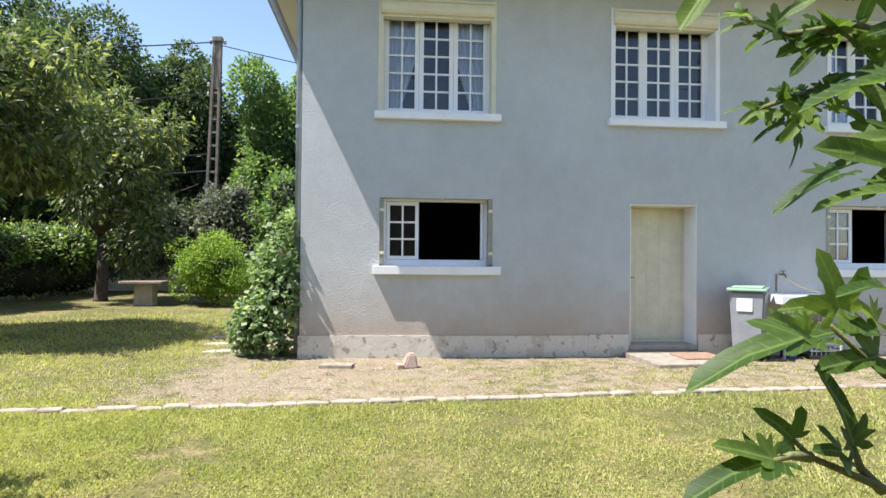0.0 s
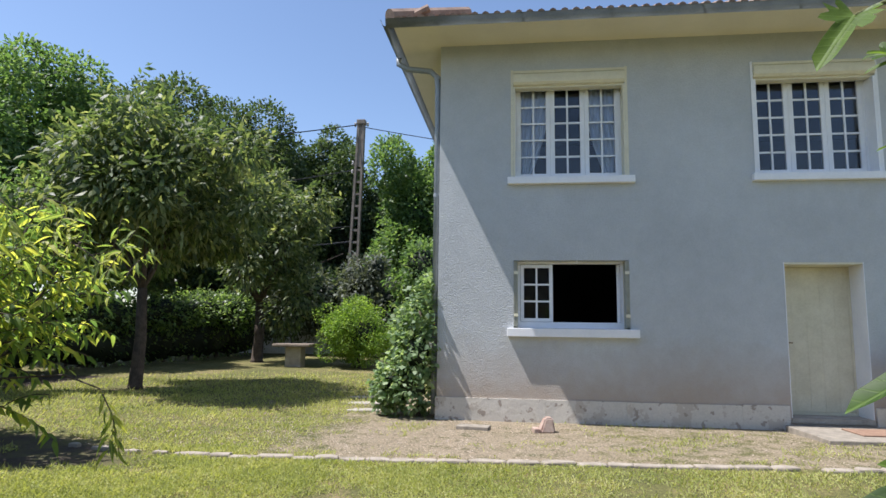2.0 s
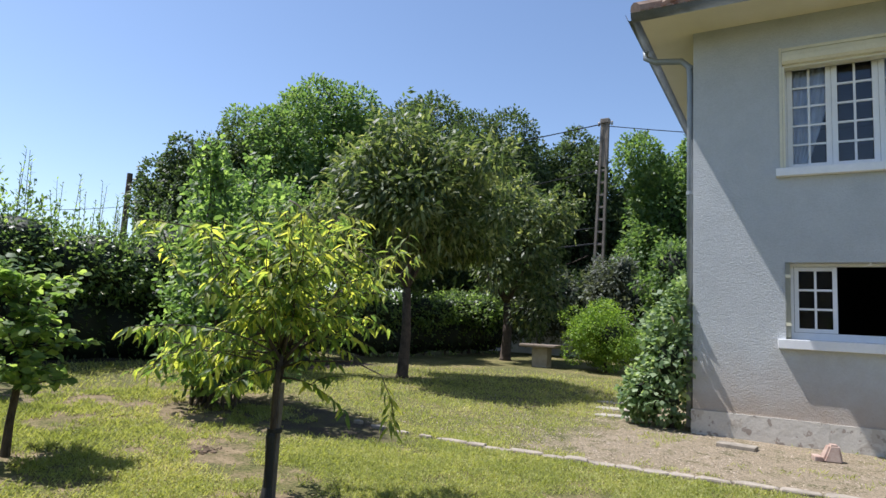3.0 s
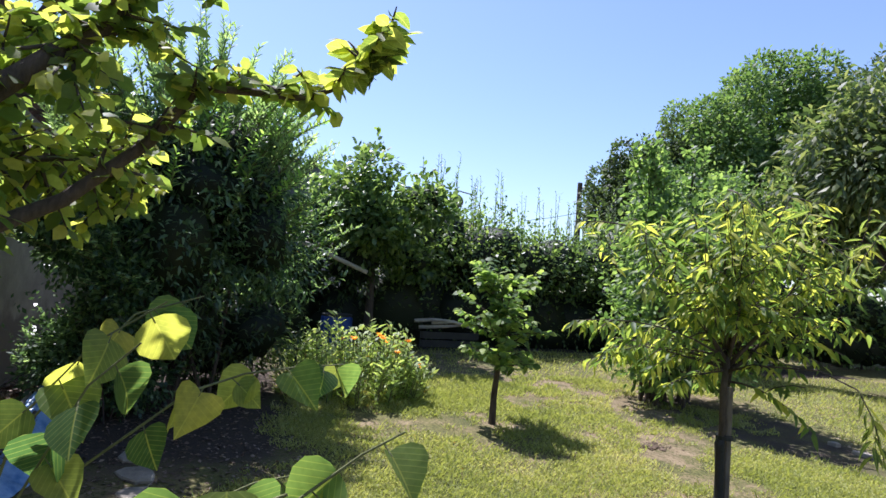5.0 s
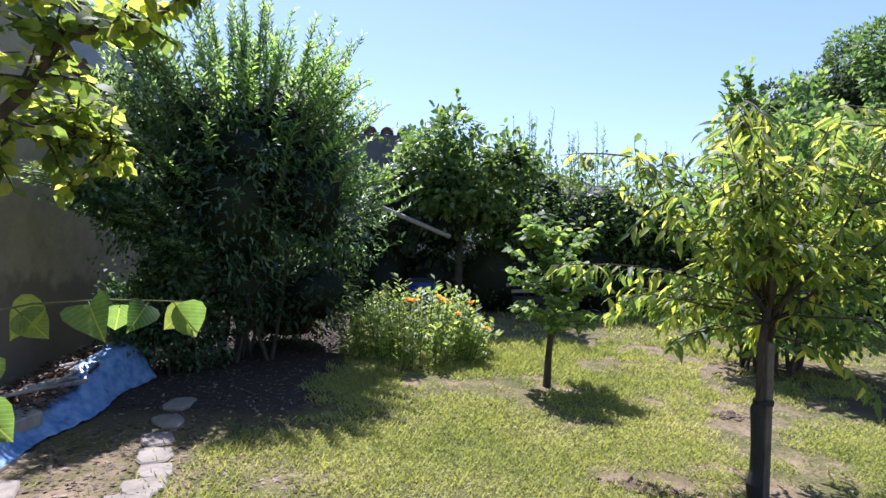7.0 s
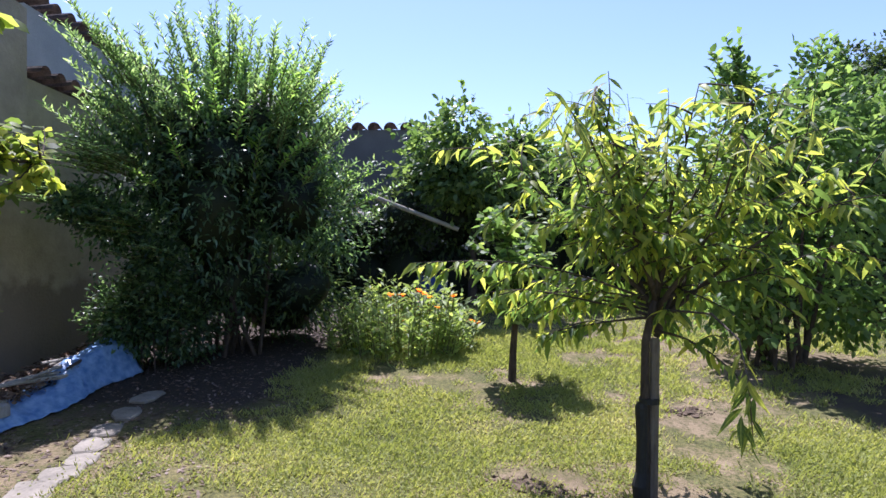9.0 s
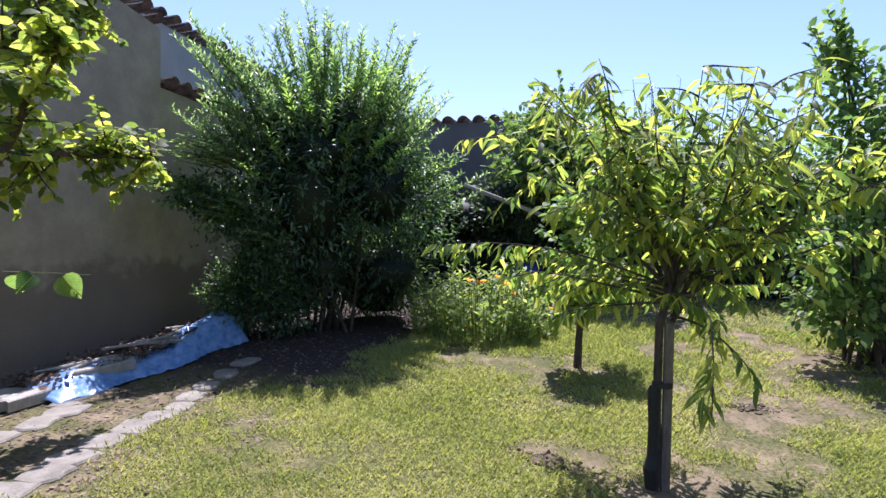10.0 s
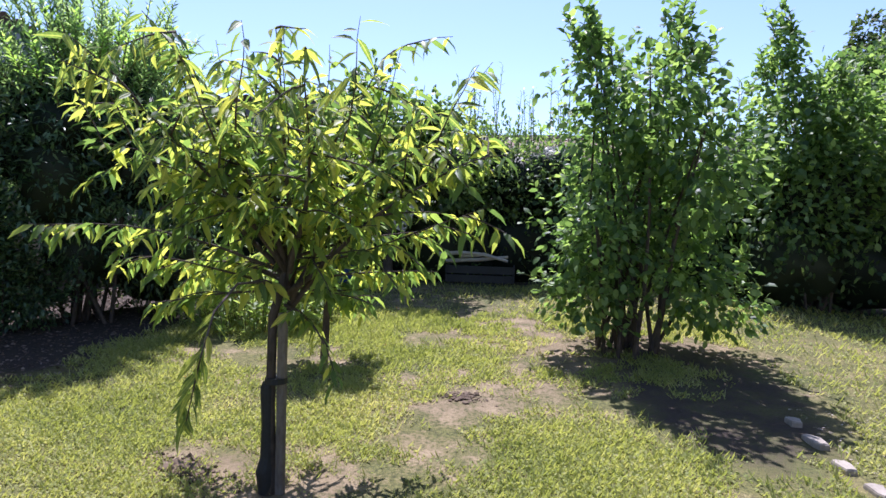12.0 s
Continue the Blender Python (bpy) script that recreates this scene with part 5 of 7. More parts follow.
def hedge_run(name, label, pts, width, height, mat, density=90, L=0.09, W=0.05, shoots=0, gap=0.55, hollow=0.35):
    """A loose hedge along a line of points."""
    lumps, low = [], []
    for (xa, ya), (xb, yb) in zip(pts, pts[1:]):
        n = max(1, int(math.hypot(xb - xa, yb - ya) / gap))
        for k in range(n):
            t = k / n
            x, y = xa + (xb - xa) * t, ya + (yb - ya) * t
            h = height * (0.86 + 0.24 * random.random())
            w = width * (0.85 + 0.3 * random.random())
            low.append((x - hollow + 0.1 * random.random(), y, h * 0.35, w * 0.9, w, h * 0.36))
            lumps.append((x + 0.3 * (random.random() - 0.5), y + 0.2 * (random.random() - 0.5), h * 0.76, w * 0.95, w * 0.9, h * 0.25))
    h0 = thing(name, label, "hedge", (pts[0][0], pts[0][1], 0))
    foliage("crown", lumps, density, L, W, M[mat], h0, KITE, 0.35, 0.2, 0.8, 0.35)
    # Few leaves over a large dark core: the hollow's shade is coloured in.
    foliage("shaded_undergrowth", low, density * (0.3 if hollow else 0.8), L, W, M[mat], h0, KITE, 0.45, 0.2, 0.92, 0.0)
    bm = bmesh.new()
    for (x, y, z, rx, ry, rz) in low[::2]:
        tube(bm, [(x, y, 0), (x + 0.05, y, z)], [0.04, 0.03], 6)
    under(part("stem", bm, M["bark"], None, kind="stuff"), h0)
    if shoots:
        bm = bmesh.new()
        P, D = [], []
        for k in range(shoots):
            x, y, z, rx, ry, rz = lumps[random.randrange(len(lumps))]
            top = z + rz
            px, py = x + random.uniform(-0.2, 0.4), y + random.uniform(-0.4, 0.4)
            ln = 0.35 + 0.5 * random.random()
            dx, dy = random.uniform(-0.1, 0.1), random.uniform(-0.1, 0.1)
            tube(bm, [(px, py, top - 0.3), (px + dx, py + dy, top + ln)], [0.008, 0.003], 5)
            for q in np.linspace(0.2, 1, 15):
                a = random.random() * 6.28
                P.append((px + dx * q, py + dy * q, top - 0.3 + (ln + 0.3) * q))
                D.append((math.cos(a), math.sin(a), 0.8))
        under(part("shoot", bm, M["twig"], None, kind="stuff"), h0)
        P, D = np.array(P), np.array(D)
        leaves("shoot_leaf", P, D, np.tile((0, 0, 1.0), (len(P), 1)), np.full(len(P), 0.10), np.full(len(P), 0.025), KITE, M[mat], h0)
    return h0


hedge_run("hedge", "overgrown mixed hedge with tall shoots along the boundary", [(-9.7, 2.6), (-9.8, 5.0), (-10.2, 8.0), (-10.6, 10.5)], 0.8, 2.6, "hedge", 200, 0.085, 0.045, 70)
hedge_run("hedge", "tall dark hedge beyond the far garden wall", [(-14.0, 26.0), (-9.0, 26.2), (-4.5, 26.4), (-1.0, 26.0)], 1.1, 3.6, "dark_leaf", 45, 0.2, 0.12, gap=0.9)
hedge_run("hedge", "dark overgrown hedge behind the cherry trees", [(-10.9, 10.6), (-11.1, 13.0), (-10.6, 16.2), (-10.2, 19.5), (-9.8, 23.0)], 0.8, 2.1, "hedge", 70, 0.12, 0.07)
hedge_run("laurel_hedge", "dark dense hedge with pale leaf tips by the block wall", [(-9.6, -1.4), (-9.4, 0.2), (-9.2, 1.6), (-9.4, 2.6)], 0.62, 2.1, "dark_leaf", 230, 0.09, 0.045)


def shrub(name, label, at, stems, lumps, density, L, W, mat, shape=OVAL, shell=0.5, droop=0.2, core=0.0, r=0.03, category="shrub"):
    s = thing(name, label, category, at)
    bm = bmesh.new()
    x, y, z = at
    for k in range(stems):
        l = lumps[random.randrange(len(lumps))]
        a = random.random() * 6.28
        b = Vector((x + math.cos(a) * 0.35 * random.random(), y + math.sin(a) * 0.35 * random.random(), z - 0.05))
        e = Vector((l[0], l[1], l[2] + l[5] * 0.6))
        m = b.lerp(e, 0.45) + Vector((0.1 * random.uniform(-1, 1), 0.1 * random.uniform(-1, 1), 0.15))
        tube(bm, [b, b.lerp(m, 0.5) + Vector((0.03, 0.02, 0)), m, e], [r * 0.7, r * 0.6, r * 0.45, r * 0.2], 6)
        under(part("stem", bm, M["bark"], None), s)
        bm = bmesh.new()
    bm.free()
    foliage("crown", lumps, density, L, W, M[mat], s, shape, shell, droop, core, 0.3)
    return s


def plume(lumps, base, n, length, spread, leafL, leafW, mat, s, per=26, up=1.0, start=0.55):
    """Long upright shoots set with narrow leaves, rising out of the lumps."""
    bm = bmesh.new()
    P, D = [], []
    for k in range(n):
        l = lumps[random.randrange(len(lumps))]
        d0 = Vector(rng.normal(size=3))
        d0.z = abs(d0.z)
        d0.normalize()
        p = Vector((l[0] + d0.x * l[3] * start, l[1] + d0.y * l[4] * start, l[2] + d0.z * l[5] * start))
        out = Vector((p.x - base[0], p.y - base[1], 0))
        d = (out * spread + Vector((random.uniform(-.2, .2), random.uniform(-.2, .2), up))).normalized()
        ln = length * (0.6 + 0.6 * random.random())
        pts = [p]
        for q in range(5):
            d = (d + Vector((random.uniform(-.06, .06), random.uniform(-.06, .06), -0.03))).normalized()
            pts.append(pts[-1] + d * ln / 5)
        tube(bm, pts, [0.009, 0.008, 0.007, 0.005, 0.004, 0.002], 5)
        for q in range(per):
            t = (q + random.random()) / per * 5
            i = min(4, int(t))
            pp = pts[i].lerp(pts[i + 1], t - i)
            a = q * 2.4
            P.append(pp[:])
            D.append((math.cos(a) * 0.8 + d.x * 0.7, math.sin(a) * 0.8 + d.y * 0.7, d.z * 0.9))
    under(part("shoot", bm, M["twig"], None, kind="stuff"), s)
    P, D = np.array(P), np.array(D)
    n = len(P)
    N = rng.normal(size=(n, 3)) * 0.4 + np.array([0, 0, 1.0])
    sz = 0.7 + 0.5 * rng.random(n)
    leaves("shoot_leaf", P, D, N, leafL * sz, leafW * sz, LANCE if leafL > 0.08 and n < 9000 else KITE, M[mat], s)


# big narrow-leaved shrub before the outbuilding
wl = [(-5.75, -0.60, 1.55, 0.90, 0.62, 0.80), (-5.70, -0.45, 2.10, 0.80, 0.66, 0.55), (-5.90, 0.08, 1.70, 0.62, 0.50, 0.66), (-5.60, -0.98, 1.90, 0.58, 0.32, 0.60), (-5.95, 0.05, 2.15, 0.58, 0.46, 0.46),
      (-5.60, -0.88, 2.38, 0.50, 0.36, 0.40), (-5.80, -0.20, 2.50, 0.58, 0.55, 0.38), (-6.25, 0.38, 1.45, 0.48, 0.42, 0.50), (-5.70, -0.60, 2.72, 0.45, 0.45, 0.30), (-5.45, -1.10, 1.45, 0.45, 0.32, 0.40), (-5.20, -1.15, 2.45, 0.38, 0.28, 0.38), (-5.20, -1.20, 1.95, 0.38, 0.26, 0.40)]
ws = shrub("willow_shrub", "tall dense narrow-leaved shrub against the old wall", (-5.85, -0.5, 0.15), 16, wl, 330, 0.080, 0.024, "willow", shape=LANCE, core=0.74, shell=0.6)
# Lower leaves in a darker material, which colours in the shade under the crown.
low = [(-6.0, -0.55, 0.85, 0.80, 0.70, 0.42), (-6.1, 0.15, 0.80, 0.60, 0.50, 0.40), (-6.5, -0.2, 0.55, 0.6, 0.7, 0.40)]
foliage("shaded_undergrowth", low, 260, 0.075, 0.024, M["dark_leaf"], ws, LANCE, 0.5, 0.2, 0.78)
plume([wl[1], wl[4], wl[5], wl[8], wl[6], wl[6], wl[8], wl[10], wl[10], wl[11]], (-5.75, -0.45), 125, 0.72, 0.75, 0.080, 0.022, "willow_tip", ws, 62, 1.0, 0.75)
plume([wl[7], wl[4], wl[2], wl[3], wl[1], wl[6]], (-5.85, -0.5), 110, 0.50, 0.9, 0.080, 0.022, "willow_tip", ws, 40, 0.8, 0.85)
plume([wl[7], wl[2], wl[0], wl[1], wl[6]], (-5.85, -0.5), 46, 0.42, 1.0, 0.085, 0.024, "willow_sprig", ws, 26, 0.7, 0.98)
air = [(-5.0, -1.15, 1.85, 0.45, 0.3, 0.35), (-4.75, -1.35, 1.55, 0.35, 0.22, 0.3), (-5.1, -1.15, 1.3, 0.4, 0.3, 0.4)]
plume(air, (-5.8, -0.9), 95, 0.6, 1.0, 0.055, 0.030, "willow_tip", ws, 34, 0.2)
# twiggy lower shrub at its foot
cl = [(-5.30, -1.05, 0.63, 0.32, 0.30, 0.45), (-5.15, -0.90, 1.08, 0.28, 0.25, 0.30), (-4.95, -1.20, 1.43, 0.35, 0.22, 0.22), (-4.55, -1.30, 1.58, 0.30, 0.15, 0.15), (-5.45, -0.80, 0.45, 0.34, 0.32, 0.34), (-5.20, -1.25, 0.55, 0.32, 0.28, 0.38)]
cs = shrub("cotoneaster", "small glossy-leaved shrub with long loose sprays", (-5.3, -1.1, 0.1), 9, cl, 1500, 0.055, 0.028, "willow", shape=KITE, core=0.0, shell=0.7, r=0.012)
plume(cl, (-6.4, -0.9), 60, 0.45, 0.9, 0.045, 0.026, "willow_tip", cs, 26, 0.3)

# rounded dark tree with paler top before the hedge
bl = crown_lumps(-8.9, 1.95, 2.2, 1.05, 1.1, 1.0, 16, 0.36)
tree("hazel_bush", "tall hazel bush above the dark hedge", (-8.9, 1.95, 0.3), 1.3, 0.07, bl, 230, 0.10, 0.065, "hedge", core=0.75, category="shrub", branch=False, sprig=0.35)

# multi-stem shrub on the lawn
ml = [(-5.75, 4.75, 1.45, 0.55, 0.50, 0.55), (-5.70, 4.60, 2.00, 0.48, 0.38, 0.42), (-5.75, 5.10, 2.00, 0.45, 0.40, 0.42), (-5.70, 4.50, 2.52, 0.32, 0.27, 0.34), (-5.75, 5.22, 2.48, 0.34, 0.30, 0.36), (-5.75, 5.20, 2.86, 0.22, 0.20, 0.24),
      (-5.70, 4.45, 2.82, 0.18, 0.15, 0.18), (-5.45, 4.50, 1.05, 0.40, 0.40, 0.40), (-5.85, 5.30, 1.35, 0.50, 0.45, 0.45), (-6.10, 4.80, 1.15, 0.46, 0.46, 0.43), (-5.50, 5.30, 0.85, 0.40, 0.45, 0.35), (-5.50, 4.45, 0.62, 0.42, 0.38, 0.24), (-5.70, 5.55, 0.55, 0.38, 0.40, 0.22), (-5.20, 4.85, 2.30, 0.36, 0.36, 0.42), (-5.20, 5.30, 1.80, 0.40, 0.38, 0.46)]
ms = shrub("elder_shrub", "tall many-stemmed green shrub standing on the lawn", (-5.75, 4.85, 0.10), 26, ml, 230, 0.080, 0.048, "elder", core=0.0, shell=0.6, droop=0.5)
plume(ml[3:7], (-5.75, 4.85), 26, 0.34, 0.8, 0.09, 0.055, "elder", ms, 12)
plume(ml[11:13], (-5.75, 4.95), 16, 0.45, 0.8, 0.09, 0.055, "elder", ms, 9, 0.3)
m2 = [(-8.9, 7.4, 1.6, 0.9, 0.85, 0.9), (-8.8, 7.4, 2.5, 0.70, 0.60, 0.7), (-8.9, 7.25, 3.2, 0.42, 0.34, 0.50), (-8.9, 7.30, 3.75, 0.26, 0.20, 0.30), (-8.8, 7.85, 2.9, 0.50, 0.42, 0.60), (-8.8, 8.1, 2.3, 0.6, 0.6, 0.7),
      (-9.1, 8.6, 1.5, 0.9, 0.9, 0.9), (-9.2, 9.0, 2.6, 0.8, 0.7, 0.8), (-9.3, 9.4, 3.5, 0.6, 0.5, 0.6)]
s2 = shrub("garden_shrub", "tall loose green shrub by the boundary", (-8.9, 7.8, 0), 16, m2, 190, 0.10, 0.060, "elder", core=0.0, shell=0.6, droop=0.4)
plume(m2[1:5], (-8.9, 7.8), 30, 0.45, 0.6, 0.11, 0.06, "elder", s2, 12)
# Dark leaves and a near-filling black core give the shrub's shaded foot.
foliage("shaded_undergrowth", [(-9.0, 7.5, 0.8, 0.7, 0.8, 0.8), (-9.2, 8.6, 0.8, 0.7, 0.9, 0.8), (-9.1, 8.0, 1.8, 0.5, 0.8, 0.8)], 60, 0.10, 0.06, M["dark_leaf"], s2, KITE, 0.4, 0.2, 0.95)


# ---- peach tree, sapling ----
def single_leaf(name, shape_pts, fold=0.12, curl=0.2):
    """Flat outline (along, across) halves given on one side; folded at the midrib and curling down."""
    bm = bmesh.new()
    mid = []
    left, right = [], []
    for u, w in shape_pts:
        z = -curl * u * u
        mid.append(bm.verts.new((u, 0, z)))
        if w > 0:
            left.append(bm.verts.new((u, w, z + fold * w)))
            right.append(bm.verts.new((u, -w, z + fold * w)))
        else:
            left.append(mid[-1])
            right.append(mid[-1])
    for i in range(len(mid) - 1):
        for side, flip in ((left, False), (right, True)):
            q = [mid[i], mid[i + 1], side[i + 1], side[i]]
            q = [v for k, v in enumerate(q) if v not in q[:k]]
            if len(q) >= 3:
                bm.faces.new(q[::-1] if flip else q)
    me = bpy.data.meshes.new(name)
    for f in bm.faces:
        f.smooth = True
    bm.to_mesh(me)
    bm.free()
    return me


def leaf_matrix(p, d, n, size):
    d = Vector(d).normalized()
    n = Vector(n)
    s = n.cross(d).normalized()
    u = d.cross(s)
    return Matrix(((d.x * size, s.x * size, u.x * size, p[0]), (d.y * size, s.y * size, u.y * size, p[1]), (d.z * size, s.z * size, u.z * size, p[2]), (0, 0, 0, 1)))


def place_leaf(me, parent, p, d, n, size, name="leaf"):
    ob = new(name, me)
    ob.parent = parent
    ob.matrix_parent_inverse = parent.matrix_world.inverted()
    ob.matrix_basis = leaf_matrix(p, d, n, size)
    return ob


LANCE_ONE = [single_leaf("peach_leaf", [(0, 0), (0.12, 0.05), (0.35, 0.11), (0.6, 0.10), (0.82, 0.05), (1.0, 0)], 0.35, c) for c in (0.15, 0.4, 0.65)]
for me in LANCE_ONE:
    me.materials.append(M["peach_one"])


def fruit_sprays(s, sprays, leafL, leafW, mat, singles, single_meshes, droop, step=0.03, shape=LANCE, centre=(0, 0), tumble=0.3):
    """Leaves in alternate pairs along each spray; the ones nearest the walk are separate leaves."""
    P, D, N = [], [], []
    for pts in sprays:
        total = 0.0
        for a, b in zip(pts, pts[1:]):
            seg = (b - a)
            ln = seg.length
            d = seg.normalized()
            q = 0.0
            while q < ln:
                k = total + q
                ang = k / step * 2.4
                ang += random.uniform(-0.8, 0.8)
                side = Vector((math.cos(ang), math.sin(ang), random.uniform(-0.2, 0.4)))
                p = a + d * q
                dd = (side * 0.9 + d * 0.5 + Vector((0, 0, -droop * (0.5 + random.random())))).normalized()
                P.append(p[:])
                D.append(dd[:])
                N.append((side.x * 0.25 + random.uniform(-tumble, tumble), side.y * 0.25 + random.uniform(-tumble, tumble), 0.9))
                q += step
            total += ln
    P, D, N = np.array(P), np.array(D), np.array(N)
    order = np.argsort(-(P[:, 0] - centre[0]) + 0.0 * P[:, 1])[:singles] if singles else np.array([], int)
    keep = np.ones(len(P), bool)
    if singles:
        order = order[rng.permutation(len(order))]
        keep[order] = False
        for i in order:
            place_leaf(single_meshes[random.randrange(len(single_meshes))], s, P[i], D[i], N[i], leafL * random.uniform(0.75, 1.2))
    P, D, N = P[keep], D[keep], N[keep]
    sz = 0.75 + 0.45 * rng.random(len(P))
    leaves("small_leaf", P, D, N, leafL * sz, leafW * sz, shape, M[mat], s)


def spray(start, direction, length, bend, wob=0.07, n=7):
    p, d = Vector(start), Vector(direction).normalized()
    pts = [p]
    for k in range(n):
        d = (d + Vector(bend) / n + Vector((random.uniform(-wob, wob), random.uniform(-wob, wob), random.uniform(-wob, wob)))).normalized()
        pts.append(pts[-1] + d * length / n)
    return pts


def peach_tree():
    s = thing("peach_tree", "young peach tree with bright drooping leaves tied to a stake", "tree", (-2.76, 2.78, 0))
    bm = bmesh.new()
    trunk = [(-2.76, 2.78, -0.05), (-2.77, 2.79, 0.05), (-2.765, 2.785, 0.4), (-2.77, 2.79, 0.8), (-2.80, 2.85, 1.05)]
    tube(bm, trunk, [0.04, 0.026, 0.022, 0.02, 0.018], 10)
    top = Vector(trunk[-1])
    sprays = []
    mains = []
    for k in range(14):
        a = k * 2.4
        r = (0.22, 0.50, 0.85)[k % 3]
        mains.append(((math.cos(a) * r, math.sin(a) * r * 1.1 + 0.08, 0.95), (1.02, 1.12, 1.05)[k % 3] * random.uniform(0.9, 1.05)))
    for d, ln in mains:
        m = spray(top - Vector((0, 0, random.random() * 0.25)), d, ln, (d[0] * 0.2, d[1] * 0.2, 0.05), 0.12, 8)
        tube(bm, m, [0.015, 0.013, 0.011, 0.009, 0.007, 0.006, 0.004, 0.003, 0.002], 6)
        sprays.append(m[3:])
        for k in range(11):
            a = m[2 + k % 7]
            dd = (d[0] * 0.5 + random.uniform(-1, 1), d[1] * 0.5 + random.uniform(-1, 1), random.uniform(-0.3, 1.0))
            sp = spray(a, dd, random.uniform(0.18, 0.40), (0, 0, -0.35), 0.13, 5)
            tube(bm, sp, [0.006, 0.005, 0.004, 0.003, 0.002, 0.0015], 5)
            sprays.append(sp)
    for k in range(26):
        a = k * 2.4
        q = 0.10 + 0.030 * k
        sp = spray((top.x + q * math.cos(a), top.y + q * math.sin(a), 1.52), (0.4 * math.cos(a), 0.4 * math.sin(a), 1.0), random.uniform(0.28, 0.50), (0, 0, 0.0), 0.14, 6)
        tube(bm, sp, [0.004, 0.0035, 0.003, 0.0025, 0.002, 0.0015, 0.001], 5)
        sprays.append(sp)
    # low drooping skirt
    for k in range(10):
        a = 2.3 + 3.0 * k / 10
        m = spray((top.x, top.y, 0.88 + 0.2 * random.random()), (math.cos(a), math.sin(a), random.uniform(0.0, 0.45)), random.uniform(0.55, 0.95), (0, 0, -0.55), 0.10, 7)
        tube(bm, m, [0.009, 0.008, 0.006, 0.005, 0.004, 0.003, 0.002, 0.001], 5)
        sprays.append(m[2:])
        for q in range(3):
            sp = spray(m[3 + q], (math.cos(a) + random.uniform(-.8, .8), math.sin(a) + random.uniform(-.8, .8), random.uniform(-0.4, 0.4)), random.uniform(0.15, 0.3), (0, 0, -0.5), 0.1, 4)
            tube(bm, sp, 0.003, 5)
            sprays.append(sp)
    # long side branch over the lawn, and the low hanging ones
    for a, d, ln, bend in (((-2.8, 2.82, 1.0), (0.15, -0.95, 0.35), 1.2, (0, 0, -0.3)), ((-2.8, 2.85, 1.15), (0.1, 0.95, 0.6), 1.0, (0, 0, -0.3)), ((-2.8, 2.85, 1.1), (0.25, -0.6, 0.6), 0.6, (0, 0, -0.3)), ((-2.78, 2.82, 0.9), (0.4, 0.1, 0.3), 0.35, (0, 0, -0.9)), ((-2.78, 2.84, 0.85), (0.45, 0.6, 0.0), 0.55, (0, 0, -0.9)),
                           ((-2.8, 2.85, 1.0), (0.1, 1.0, 0.25), 0.95, (0, 0, 0.1)), ((-2.8, 2.8, 1.0), (-0.5, -0.8, 0.2), 0.55, (0, 0, -0.2))):
        m = spray(a, d, ln, bend, 0.06, 8)
        tube(bm, m, [0.008, 0.007, 0.006, 0.005, 0.004, 0.004, 0.003, 0.002, 0.001], 6)
        sprays.append(m[2:])
        for k in range(1 if bend[2] < -0.8 else 5):
            sp = spray(m[3 + k % 5], (d[0] + random.uniform(-.7, .7), d[1] + random.uniform(-.7, .7), random.uniform(-0.3, 0.4)), random.uniform(0.15, 0.32), (0, 0, -0.6), 0.1, 4)
            tube(bm, sp, 0.003, 5)
            sprays.append(sp)
    hang = [Vector(p) for p in ((-2.78, 2.82, 0.92), (-2.5, 2.85, 0.98), (-2.22, 2.89, 1.0), (-2.02, 2.91, 0.93), (-1.94, 2.91, 0.8), (-1.88, 2.90, 0.62))]
    tube(bm, hang, [0.007, 0.006, 0.005, 0.004, 0.003, 0.002], 6)
    sprays.append(hang[3:])
    sprays.append(spray(hang[4], (0.2, -0.25, -0.9), 0.2, (0, 0, -0.2), 0.05, 4))
    under(part("trunk", bm, M["bark"], None, smooth=True), s)
    fruit_sprays(s, sprays, 0.100, 0.027, "peach", 290, LANCE_ONE, 0.75, 0.026, centre=(0, 0), tumble=1.0)
    st = thing("tree_stake", "weathered wooden stake bound to the peach trunk", "stake", (-2.776, 2.832, 0))
    part("post", tube(bmesh.new(), [(0, 0, -0.1), (0.004, 0.004, 0.815)], [0.024, 0.024], 8), M["stake_wood"], st)
    part("sleeve", tube(bmesh.new(), [(0.012, -0.060, 0.0), (0.016, -0.066, 0.10), (0.012, -0.058, 0.16), (0.012, -0.056, 0.30), (0.010, -0.060, 0.48), (0.010, -0.056, 0.50)], [0.034, 0.040, 0.030, 0.028, 0.032, 0.026], 12), M["black"], st, "dark plastic trunk guard")
    part("tie", tube(bmesh.new(), [(0.004, -0.022, 0.50), (0.004, -0.022, 0.525)], 0.050, 12), M["black"], st)


peach_tree()

OVAL_ONE = [single_leaf("oval_leaf", [(0, 0), (0.1, 0.16), (0.3, 0.28), (0.6, 0.27), (0.85, 0.14), (1.0, 0)], 0.3, c) for c in (0.05, 0.25)]
for me in OVAL_ONE:
    me.materials.append(M["apple_one"])


